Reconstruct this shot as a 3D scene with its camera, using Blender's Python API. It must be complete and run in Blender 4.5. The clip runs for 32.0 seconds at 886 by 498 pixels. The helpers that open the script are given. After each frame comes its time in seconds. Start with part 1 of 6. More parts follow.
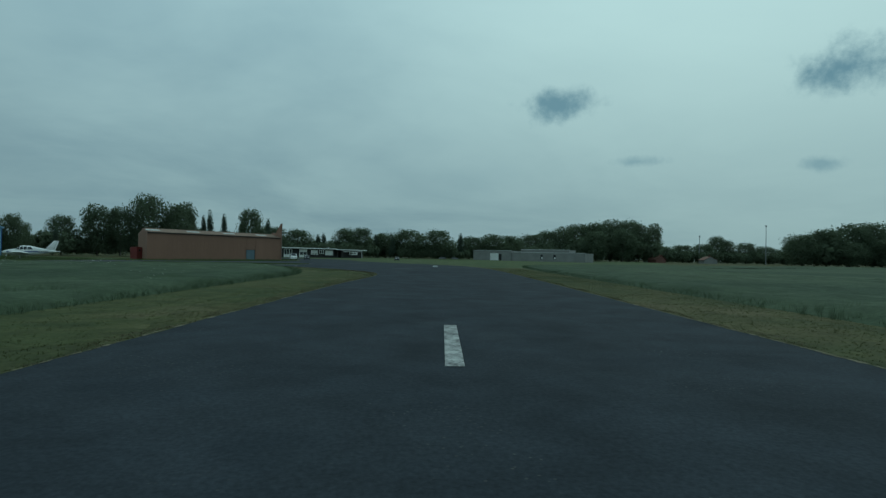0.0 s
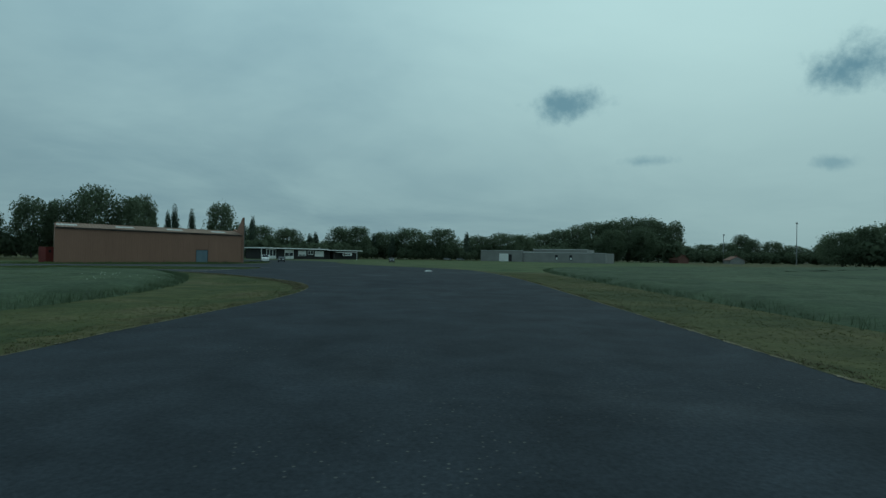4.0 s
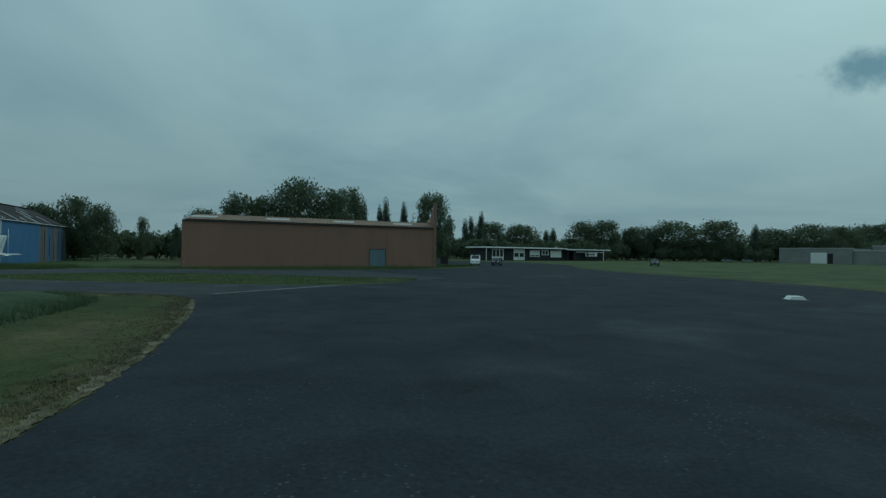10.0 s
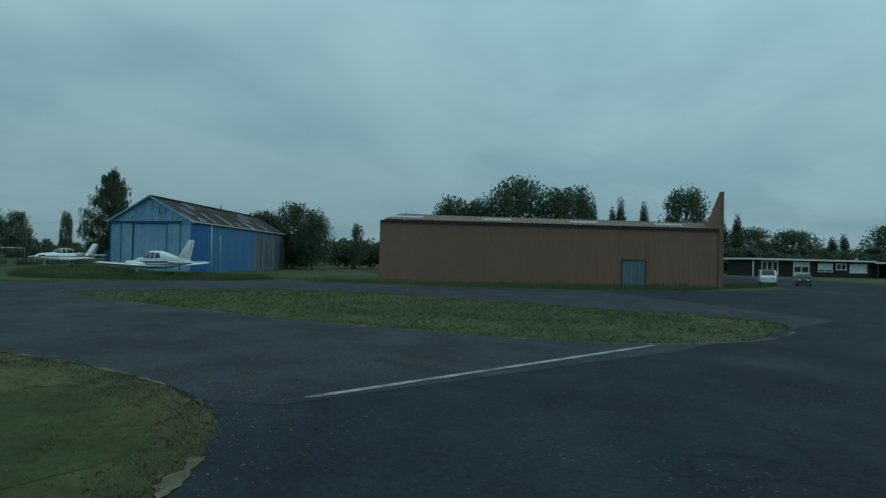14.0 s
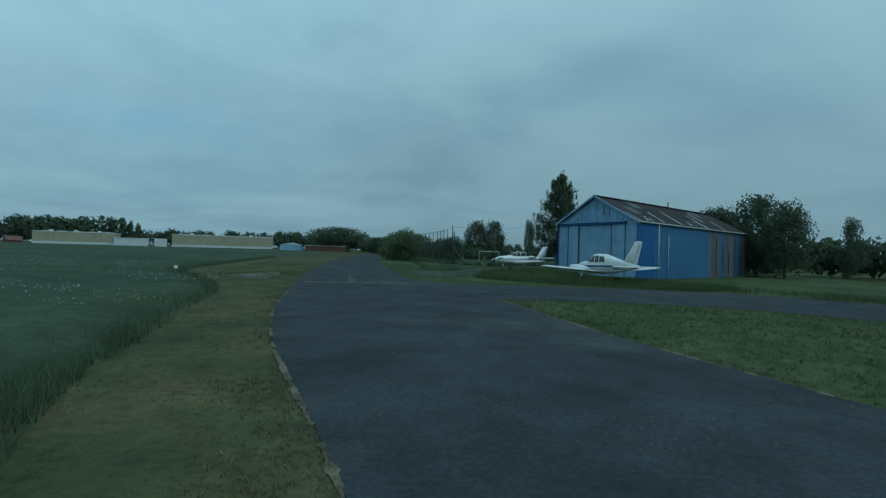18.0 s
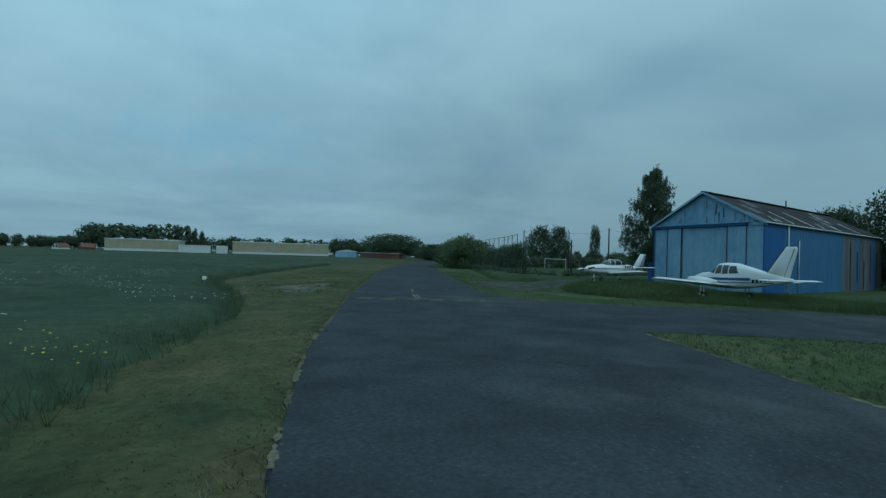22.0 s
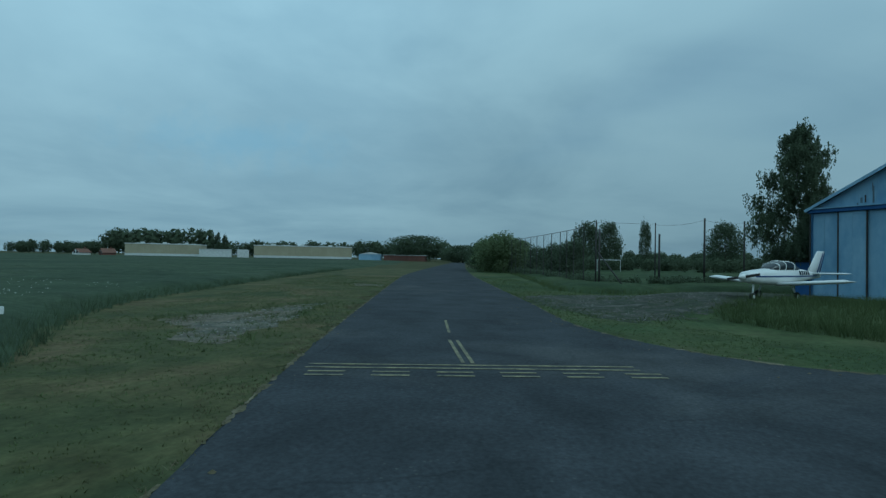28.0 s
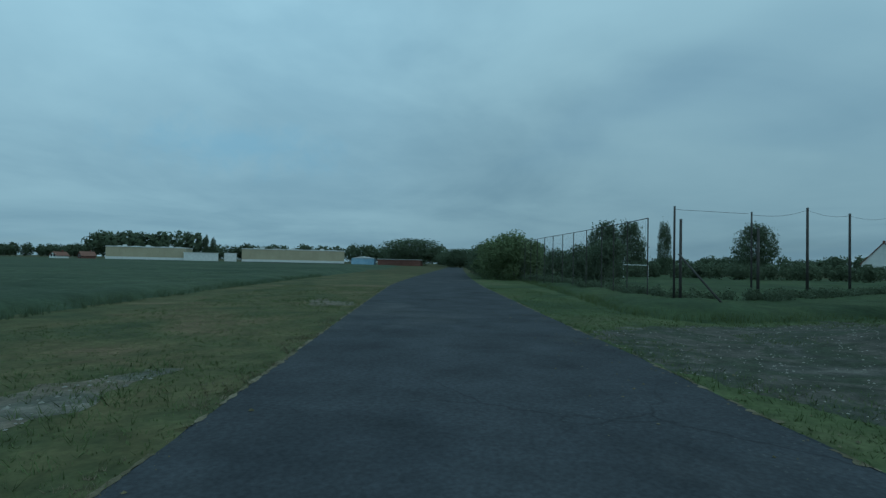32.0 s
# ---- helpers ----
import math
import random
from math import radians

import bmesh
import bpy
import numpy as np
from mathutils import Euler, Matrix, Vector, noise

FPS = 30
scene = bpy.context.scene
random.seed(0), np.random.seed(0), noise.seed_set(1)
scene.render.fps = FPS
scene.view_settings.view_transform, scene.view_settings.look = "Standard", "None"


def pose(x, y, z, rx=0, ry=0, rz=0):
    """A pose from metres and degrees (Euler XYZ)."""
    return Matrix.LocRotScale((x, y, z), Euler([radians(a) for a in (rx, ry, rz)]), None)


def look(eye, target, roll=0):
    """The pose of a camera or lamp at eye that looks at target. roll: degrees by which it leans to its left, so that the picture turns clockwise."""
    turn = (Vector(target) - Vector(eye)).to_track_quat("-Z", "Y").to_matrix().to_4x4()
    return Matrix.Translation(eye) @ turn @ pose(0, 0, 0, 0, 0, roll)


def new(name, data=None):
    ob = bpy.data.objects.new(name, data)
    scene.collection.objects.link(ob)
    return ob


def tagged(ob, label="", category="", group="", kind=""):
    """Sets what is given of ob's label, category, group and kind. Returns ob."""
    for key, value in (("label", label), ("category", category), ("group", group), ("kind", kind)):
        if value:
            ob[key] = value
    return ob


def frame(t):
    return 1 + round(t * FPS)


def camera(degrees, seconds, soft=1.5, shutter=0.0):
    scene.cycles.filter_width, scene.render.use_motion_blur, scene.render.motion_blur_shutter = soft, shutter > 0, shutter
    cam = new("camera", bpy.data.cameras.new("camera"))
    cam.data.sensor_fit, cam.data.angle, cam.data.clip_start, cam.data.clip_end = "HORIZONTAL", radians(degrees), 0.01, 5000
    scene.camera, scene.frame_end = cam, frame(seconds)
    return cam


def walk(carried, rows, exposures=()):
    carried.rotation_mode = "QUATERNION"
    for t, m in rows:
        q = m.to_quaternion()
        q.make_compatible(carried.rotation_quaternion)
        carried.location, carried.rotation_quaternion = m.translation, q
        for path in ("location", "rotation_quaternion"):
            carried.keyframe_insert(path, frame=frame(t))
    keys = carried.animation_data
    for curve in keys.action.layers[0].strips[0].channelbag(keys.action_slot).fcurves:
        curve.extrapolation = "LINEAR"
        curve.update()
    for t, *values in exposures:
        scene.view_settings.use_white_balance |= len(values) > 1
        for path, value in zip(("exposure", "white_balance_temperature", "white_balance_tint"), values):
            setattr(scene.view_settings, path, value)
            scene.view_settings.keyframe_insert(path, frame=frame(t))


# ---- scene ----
cam = camera(79.05, 32.0, soft=1.35)

# the plan below is drawn in units of this many metres
METRES = 1.28

# seconds, place in the plan, heading, climb and lean (degrees)
ROWS = [
    (0.0, -0.00, 0.00, 1.79, -0.12, 0.67, -1.19),
    (0.5, 0.20, 2.39, 1.79, -0.02, 0.88, -0.80),
    (1.0, 0.41, 4.80, 1.79, -0.08, 0.89, -0.83),
    (1.5, 0.64, 7.27, 1.79, -0.10, 0.92, -1.12),
    (2.0, 0.87, 9.85, 1.79, 0.01, 0.80, -1.35),
    (2.5, 1.01, 12.60, 1.79, 0.37, 0.97, -1.31),
    (3.0, 1.16, 15.46, 1.79, 0.64, 0.89, -1.45),
    (3.5, 1.29, 18.34, 1.79, 0.85, 0.68, -1.05),
    (5.5, 1.69, 29.82, 1.79, 0.15, 1.07, -0.98),
    (6.0, 1.66, 32.67, 1.79, -0.02, 0.73, -0.91),
    (6.5, 1.48, 35.46, 1.79, 0.20, 0.76, -0.79),
    (7.0, 1.12, 38.25, 1.79, 0.43, 0.56, -1.01),
    (7.5, 0.58, 41.02, 1.79, 1.19, 0.64, -0.89),
    (8.0, -0.13, 43.77, 1.79, 2.79, 0.82, -1.00),
    (8.5, -0.98, 46.48, 1.79, 6.45, 0.78, -1.06),
    (9.0, -1.91, 49.17, 1.78, 11.32, 0.22, -0.97),
    (9.5, -2.90, 51.84, 1.79, 18.39, 0.73, -0.90),
    (10.0, -4.04, 54.41, 1.79, 26.56, 0.38, -0.76),
    (10.5, -5.40, 56.77, 1.79, 31.62, 0.42, -0.62),
    (11.0, -6.97, 58.83, 1.79, 35.52, 0.79, -0.75),
    (11.5, -8.66, 60.58, 1.79, 38.54, 0.13, -0.86),
    (12.0, -10.30, 62.01, 1.79, 40.68, 0.30, -0.85),
    (12.5, -11.75, 63.20, 1.79, 42.68, 1.11, -0.81),
    (13.0, -13.19, 64.38, 1.78, 45.19, 0.54, -1.21),
    (13.5, -14.47, 65.28, 1.79, 46.54, 0.51, -1.39),
    (14.0, -15.63, 65.98, 1.80, 48.82, 1.09, -1.33),
    (14.5, -16.67, 66.60, 1.79, 51.49, 0.17, -1.49),
    (15.0, -17.68, 67.00, 1.81, 55.07, 0.98, -1.34),
    (15.5, -18.59, 67.30, 1.79, 61.35, 0.70, -1.21),
    (17.5, -22.10, 67.78, 1.79, 89.48, 0.35, -1.73),
    (18.0, -22.96, 67.75, 1.79, 93.38, 0.28, -1.60),
    (18.5, -23.78, 67.56, 1.80, 95.79, 0.79, -1.79),
    (19.0, -24.53, 67.33, 1.79, 97.64, 0.34, -2.09),
    (19.5, -25.25, 67.08, 1.79, 98.33, 0.34, -2.17),
    (20.0, -25.98, 66.84, 1.79, 98.72, 0.66, -2.07),
    (20.5, -26.74, 66.58, 1.79, 99.06, 0.70, -2.12),
    (21.0, -27.54, 66.32, 1.78, 99.00, 0.81, -2.00),
    (21.5, -28.39, 66.06, 1.79, 98.70, 0.76, -1.90),
    (22.0, -29.30, 65.79, 1.79, 99.04, 0.88, -1.68),
    (22.5, -30.28, 65.50, 1.79, 98.68, 0.64, -1.63),
    (23.0, -31.31, 65.25, 1.79, 99.37, 1.17, -1.75),
    (23.5, -32.32, 65.05, 1.79, 99.90, 1.04, -1.54),
    (24.0, -33.36, 64.82, 1.78, 99.96, 1.04, -1.18),
    (24.5, -34.42, 64.61, 1.79, 100.49, 1.06, -1.30),
    (25.0, -35.51, 64.37, 1.79, 100.65, 0.97, -1.12),
    (25.5, -36.63, 64.11, 1.79, 101.12, 1.00, -0.97),
    (27.5, -41.34, 62.95, 1.79, 101.97, 1.06, -0.93),
    (28.0, -42.58, 62.66, 1.80, 101.77, 1.01, -1.09),
    (28.5, -43.86, 62.35, 1.79, 101.79, 1.40, -0.95),
    (29.0, -45.23, 62.00, 1.79, 101.59, 1.19, -1.06),
    (29.5, -46.75, 61.60, 1.79, 101.85, 1.51, -1.01),
    (30.0, -48.27, 61.24, 1.79, 102.10, 1.09, -1.02),
    (30.5, -49.79, 60.92, 1.79, 101.92, 1.17, -1.07),
    (31.0, -51.29, 60.61, 1.78, 101.55, 1.58, -1.04),
    (31.5, -52.78, 60.27, 1.79, 101.97, 1.57, -1.30),
    (32.0, -54.25, 59.93, 1.78, 101.33, 1.50, -1.23),
]


def aim(x, y, z, heading, climb, lean):
    a, b = radians(heading), radians(climb)
    way = Vector((-math.sin(a) * math.cos(b), math.cos(a) * math.cos(b), math.sin(b)))
    eye = Vector((x, y, z)) * METRES
    return look(eye, eye + way, -lean)


walk(cam, [(t, aim(*row)) for t, *row in ROWS],
     exposures=[(0.0, 0.0, 5350, -18), (8.0, 0.0, 5305, -18), (9.0, -0.06, 5300, -18), (10.0, -0.12, 5260, -18), (11.0, 0.05, 5215, -18), (12.0, 0.08, 5175, -18), (13.5, 0.02, 5110, -18), (15.0, 0.12, 5050, -18), (17.5, 0.0, 4860, -17), (19.0, 0.0, 4750, -16), (32.0, 0.0, 4750, -16)])

# ---- sky and sun ----
import collections

from mathutils.geometry import tessellate_polygon

SUN_UP, SUN_ROUND = 48.0, 60.0
PUFF = (0.24, 0.335, 0.40)


def sky():
    world = bpy.data.worlds.new("world")
    scene.world = world
    world.use_nodes = True
    nt = world.node_tree
    nt.nodes.clear()
    N, L = nt.nodes.new, nt.links.new
    out, back = N("ShaderNodeOutputWorld"), N("ShaderNodeBackground")
    tex = N("ShaderNodeTexSky")
    tex.sky_type, tex.sun_disc = "NISHITA", False
    tex.sun_elevation, tex.sun_rotation = radians(SUN_UP), radians(SUN_ROUND)
    coord, sep = N("ShaderNodeTexCoord"), N("ShaderNodeSeparateXYZ")
    L(coord.outputs["Generated"], sep.inputs[0])

    def math_node(op, a, b=None, clamp=False):
        n = N("ShaderNodeMath")
        n.operation, n.use_clamp = op, clamp
        for i, v in enumerate((a, b)):
            if v is None:
                continue
            if isinstance(v, (int, float)):
                n.inputs[i].default_value = v
            else:
                L(v, n.inputs[i])
        return n.outputs[0]

    def mix(fac, a, b):
        n = N("ShaderNodeMix")
        n.data_type = "RGBA"
        for sock, v in ((n.inputs[0], fac), (n.inputs[6], a), (n.inputs[7], b)):
            if isinstance(v, (int, float)):
                sock.default_value = v
            elif isinstance(v, tuple):
                sock.default_value = v
            else:
                L(v, sock)
        return n.outputs[2]

    # cloud deck: the direction laid on a flat layer overhead
    height = math_node("ADD", math_node("MAXIMUM", sep.outputs[2], 0.0), 0.16)
    flat = N("ShaderNodeCombineXYZ")
    L(math_node("DIVIDE", sep.outputs[0], height), flat.inputs[0])
    L(math_node("DIVIDE", sep.outputs[1], height), flat.inputs[1])

    def noise(scale, detail, rough, warp):
        n = N("ShaderNodeTexNoise")
        n.inputs["Scale"].default_value, n.inputs["Detail"].default_value = scale, detail
        n.inputs["Roughness"].default_value, n.inputs["Distortion"].default_value = rough, warp
        L(flat.outputs[0], n.inputs["Vector"])
        return n.outputs[0]

    def ramp(v, lo, hi):
        n = N("ShaderNodeMapRange")
        n.interpolation_type = "SMOOTHSTEP"
        n.inputs[1].default_value, n.inputs[2].default_value = lo, hi
        L(v, n.inputs[0])
        return n.outputs[0]

    bands = ramp(noise(0.55, 5, 0.55, 0.6), 0.34, 0.66)
    wisps = ramp(noise(1.6, 6, 0.6, 0.3), 0.35, 0.7)
    gaps = ramp(noise(0.38, 3, 0.5, 0.4), 0.56, 0.72)
    deck = mix(bands, (0.455, 0.53, 0.575, 1), (0.60, 0.67, 0.69, 1))
    deck = mix(math_node("MULTIPLY", wisps, 0.22), deck, (0.70, 0.76, 0.765, 1))
    clear = N("ShaderNodeVectorMath")
    clear.operation = "SCALE"
    L(tex.outputs[0], clear.inputs[0])
    clear.inputs[3].default_value = 0.09
    deck = mix(math_node("MULTIPLY", gaps, 0.3), deck, clear.outputs[0])
    # the deck is thicker in the west and thinner in the south-west
    for way, lo, factor in (((-0.94, 0.30, 0.16), 0.78, 0.87), ((-0.68, -0.70, 0.2), 0.80, 1.11)):
        lobe = N("ShaderNodeVectorMath")
        lobe.operation = "DOT_PRODUCT"
        L(coord.outputs["Generated"], lobe.inputs[0])
        lobe.inputs[1].default_value = Vector(way).normalized()
        k = math_node("ADD", 1.0, math_node("MULTIPLY", ramp(lobe.outputs["Value"], lo, 1.0), factor - 1.0))
        tone = N("ShaderNodeVectorMath")
        tone.operation = "SCALE"
        L(deck, tone.inputs[0])
        L(k, tone.inputs[3])
        deck = tone.outputs[0]
    # brighter towards the hidden sun
    sun = N("ShaderNodeVectorMath")
    sun.operation = "DOT_PRODUCT"
    L(coord.outputs["Generated"], sun.inputs[0])
    sun.inputs[1].default_value = (math.cos(radians(35)) * 0.62, math.cos(radians(35)) * 0.78, math.sin(radians(35)))
    glow = ramp(sun.outputs["Value"], 0.62, 1.0)
    deck = mix(math_node("MULTIPLY", glow, 0.65), deck, (0.92, 0.97, 0.92, 1))
    # the deck thickens towards the horizon
    low = N("ShaderNodeMapRange")
    low.inputs[1].default_value, low.inputs[2].default_value, low.inputs[3].default_value, low.inputs[4].default_value = 0.0, 0.42, 0.66, 1.06
    L(sep.outputs[2], low.inputs[0])
    dim = N("ShaderNodeVectorMath")
    dim.operation = "SCALE"
    L(deck, dim.inputs[0])
    L(low.outputs[0], dim.inputs[3])
    deck = dim.outputs[0]
    # a few low grey cumulus puffs under the deck
    puff = N("ShaderNodeTexNoise")
    puff.inputs["Scale"].default_value, puff.inputs["Detail"].default_value, puff.inputs["Roughness"].default_value = 20.0, 8.0, 0.62
    L(coord.outputs["Generated"], puff.inputs["Vector"])
    ragged = puff.outputs[0]
    # and one thin blue stretch where the deck opens
    for way, wide, tall, strength, tint in (((-0.83, -0.52, 0.19), 0.20, 0.05, 0.42, (0.34, 0.50, 0.62)), ((0.201, 0.943, 0.267), 0.074, 0.032, 0.95, PUFF), ((0.578, 0.766, 0.282), 0.074, 0.042, 1.0, PUFF),
                                      ((0.336, 0.927, 0.169), 0.05, 0.011, 0.55, PUFF), ((0.572, 0.806, 0.150), 0.032, 0.013, 0.6, PUFF)):
        c = Vector(way).normalized()
        right = Vector((c.y, -c.x, 0)).normalized()
        up = right.cross(c)
        parts = []
        for axis, size in ((right, wide), (up, tall)):
            d = N("ShaderNodeVectorMath")
            d.operation = "DOT_PRODUCT"
            L(coord.outputs["Generated"], d.inputs[0])
            d.inputs[1].default_value = axis
            parts.append(math_node("POWER", math_node("ABSOLUTE", math_node("DIVIDE", d.outputs["Value"], size)), 2.0))
        d = N("ShaderNodeVectorMath")
        d.operation = "DOT_PRODUCT"
        L(coord.outputs["Generated"], d.inputs[0])
        d.inputs[1].default_value = c
        ahead = math_node("GREATER_THAN", d.outputs["Value"], 0.5)
        far = math_node("SQRT", math_node("ADD", parts[0], parts[1]))
        far = math_node("ADD", far, math_node("MULTIPLY", math_node("SUBTRACT", ragged, 0.5), 2.2))
        body = ramp(math_node("SUBTRACT", 1.2, far), 0.0, 1.1 if wide < 0.1 else 1.3)
        body = math_node("MULTIPLY", math_node("MULTIPLY", body, ahead), strength)
        deck = mix(body, deck, (*tint, 1))
    L(deck, back.inputs[0])
    back.inputs[1].default_value = 0.74
    L(back.outputs[0], out.inputs[0])


sky()
lamp = bpy.data.lights.new("sun", "SUN")
lamp.energy, lamp.angle, lamp.color = 0.5, radians(25), (1.0, 0.96, 0.9)
sun = new("sun", lamp)
sun.matrix_world = look((0, 0, 100), (-math.cos(radians(SUN_UP)) * 0.62 * 100, -math.cos(radians(SUN_UP)) * 0.78 * 100, 100 - math.sin(radians(SUN_UP)) * 100))


# ---- materials ----
def material(name, dark, light, scale=3.0, fine=40.0, rough=0.8, bump=0.15, metal=0.0, spread=0.5, vary=0.0, streak=None, spec=0.3, leaf=False):
    """Two sizes of noise between two colours, fine relief, and a little change from piece to piece."""
    m = bpy.data.materials.new(name)
    m.use_nodes = True
    nt = m.node_tree
    N, L = nt.nodes.new, nt.links.new
    bsdf = nt.nodes["Principled BSDF"]
    coord, space = N("ShaderNodeTexCoord"), N("ShaderNodeMapping")
    L(coord.outputs["Object"], space.inputs[0])
    if streak:
        space.inputs["Scale"].default_value = streak

    def noise(s, detail, rough_):
        n = N("ShaderNodeTexNoise")
        n.inputs["Scale"].default_value, n.inputs["Detail"].default_value, n.inputs["Roughness"].default_value = s, detail, rough_
        L(space.outputs[0], n.inputs["Vector"])
        return n
    big, small = noise(scale, 4, 0.6), noise(fine, 3, 0.6)
    mixed = N("ShaderNodeMath")
    mixed.operation = "MULTIPLY_ADD"
    L(small.outputs[0], mixed.inputs[0])
    mixed.inputs[1].default_value = 0.45
    half = N("ShaderNodeMath")
    half.operation = "MULTIPLY_ADD"
    L(big.outputs[0], half.inputs[0])
    half.inputs[1].default_value, half.inputs[2].default_value = 0.75, -0.1
    L(half.outputs[0], mixed.inputs[2])
    value = mixed.outputs[0]
    if vary:
        info = N("ShaderNodeObjectInfo")
        geo = N("ShaderNodeNewGeometry")
        both = N("ShaderNodeMath")
        both.operation = "ADD"
        L(info.outputs["Random"], both.inputs[0])
        L(geo.outputs["Random Per Island"], both.inputs[1])
        more = N("ShaderNodeMath")
        more.operation = "MULTIPLY_ADD"
        L(both.outputs[0], more.inputs[0])
        more.inputs[1].default_value = vary
        shift = N("ShaderNodeMath")
        shift.operation = "SUBTRACT"
        L(value, shift.inputs[0])
        shift.inputs[1].default_value = vary
        L(shift.outputs[0], more.inputs[2])
        value = more.outputs[0]
    ramp = N("ShaderNodeValToRGB")
    ramp.color_ramp.elements[0].position, ramp.color_ramp.elements[1].position = 0.5 - spread / 2, 0.5 + spread / 2
    ramp.color_ramp.elements[0].color, ramp.color_ramp.elements[1].color = (*dark, 1), (*light, 1)
    L(value, ramp.inputs[0])
    L(ramp.outputs[0], bsdf.inputs["Base Color"])
    bsdf.inputs["Roughness"].default_value, bsdf.inputs["Metallic"].default_value = rough, metal
    bsdf.inputs["Specular IOR Level"].default_value = spec
    if bump:
        b = N("ShaderNodeBump")
        b.inputs["Strength"].default_value, b.inputs["Distance"].default_value = bump, 0.02
        L(small.outputs[0], b.inputs["Height"])
        L(b.outputs[0], bsdf.inputs["Normal"])
    if leaf:
        through_, both_ = N("ShaderNodeBsdfTranslucent"), N("ShaderNodeMixShader")
        both_.inputs[0].default_value = 0.5
        L(ramp.outputs[0], through_.inputs[0])
        L(bsdf.outputs[0], both_.inputs[1])
        L(through_.outputs[0], both_.inputs[2])
        L(both_.outputs[0], nt.nodes["Material Output"].inputs[0])
    return m


def glass_material(name, tint):
    m = bpy.data.materials.new(name)
    m.use_nodes = True
    b = m.node_tree.nodes["Principled BSDF"]
    b.inputs["Base Color"].default_value = (*tint, 1)
    b.inputs["Roughness"].default_value, b.inputs["Specular IOR Level"].default_value = 0.06, 0.6
    return m


def ground_material(name, tones, patch, mid, fine, bump, cracks=0.0, specks=0.0):
    """Ground of several tones that drift into one another in patches, with fine grain, cracks and pale specks."""
    m = bpy.data.materials.new(name)
    m.use_nodes = True
    nt = m.node_tree
    N, L = nt.nodes.new, nt.links.new
    bsdf = nt.nodes["Principled BSDF"]
    coord = N("ShaderNodeTexCoord")

    def noise(s, detail=4, rough=0.6, warp=0.0):
        n = N("ShaderNodeTexNoise")
        n.inputs["Scale"].default_value, n.inputs["Detail"].default_value, n.inputs["Roughness"].default_value = s, detail, rough
        n.inputs["Distortion"].default_value = warp
        L(coord.outputs["Object"], n.inputs["Vector"])
        return n.outputs[0]

    def ramp(v, *stops):
        n = N("ShaderNodeValToRGB")
        while len(n.color_ramp.elements) < len(stops):
            n.color_ramp.elements.new(0.5)
        for e, (at, c) in zip(n.color_ramp.elements, stops):
            e.position, e.color = at, (*c, 1)
        L(v, n.inputs[0])
        return n.outputs[0]

    def blend(kind, fac, a, c):
        n = N("ShaderNodeMix")
        n.data_type, n.blend_type = "RGBA", kind
        for sock, v in ((n.inputs[0], fac), (n.inputs[6], a), (n.inputs[7], c)):
            if isinstance(v, (float, tuple)):
                sock.default_value = v
            else:
                L(v, sock)
        return n.outputs[2]

    def grey(v):
        return (v, v, v)
    n = len(tones) - 1
    base = ramp(noise(patch, 5, 0.6, 0.4), *[(0.33 + 0.34 * i / n, c) for i, c in enumerate(tones)])
    base = blend("MULTIPLY", 1.0, base, ramp(noise(mid, 4, 0.65, 0.3), (0.3, grey(0.72)), (0.7, grey(1.28))))
    grain = noise(fine, 3, 0.7)
    base = blend("MULTIPLY", 1.0, base, ramp(grain, (0.25, grey(0.70)), (0.75, grey(1.30))))
    if cracks:
        v = N("ShaderNodeTexVoronoi")
        v.feature = "DISTANCE_TO_EDGE"
        v.inputs["Scale"].default_value = cracks
        warp = N("ShaderNodeMix")
        warp.data_type = "RGBA"
        warp.blend_type = "ADD"
        wn = N("ShaderNodeTexNoise")
        wn.inputs["Scale"].default_value, wn.inputs["Detail"].default_value = 0.9, 5
        L(coord.outputs["Object"], wn.inputs["Vector"])
        warp.inputs[0].default_value = 1.0
        L(coord.outputs["Object"], warp.inputs[6])
        L(wn.outputs["Color"], warp.inputs[7])
        L(warp.outputs[2], v.inputs["Vector"])
        line = ramp(v.outputs["Distance"], (0.0, grey(1.0)), (0.006, grey(0.0)))
        some = ramp(noise(0.08, 3), (0.50, grey(0.0)), (0.60, grey(0.6)))
        base = blend("MIX", blend("MULTIPLY", 1.0, line, some), base, (0.014, 0.015, 0.016, 1))
    if specks:
        v = N("ShaderNodeTexVoronoi")
        v.inputs["Scale"].default_value = specks
        L(coord.outputs["Object"], v.inputs["Vector"])
        dot = ramp(v.outputs["Distance"], (0.10, grey(0.55)), (0.18, grey(0.0)))
        some = ramp(noise(0.3, 4), (0.50, grey(0.0)), (0.68, grey(1.0)))
        base = blend("MIX", blend("MULTIPLY", 1.0, dot, some), base, (0.17, 0.165, 0.15, 1))
    L(base, bsdf.inputs["Base Color"])
    bsdf.inputs["Roughness"].default_value, bsdf.inputs["Specular IOR Level"].default_value = 0.92, 0.08
    b = N("ShaderNodeBump")
    b.inputs["Strength"].default_value, b.inputs["Distance"].default_value = bump, 0.02
    L(grain, b.inputs["Height"])
    L(b.outputs[0], bsdf.inputs["Normal"])
    return m


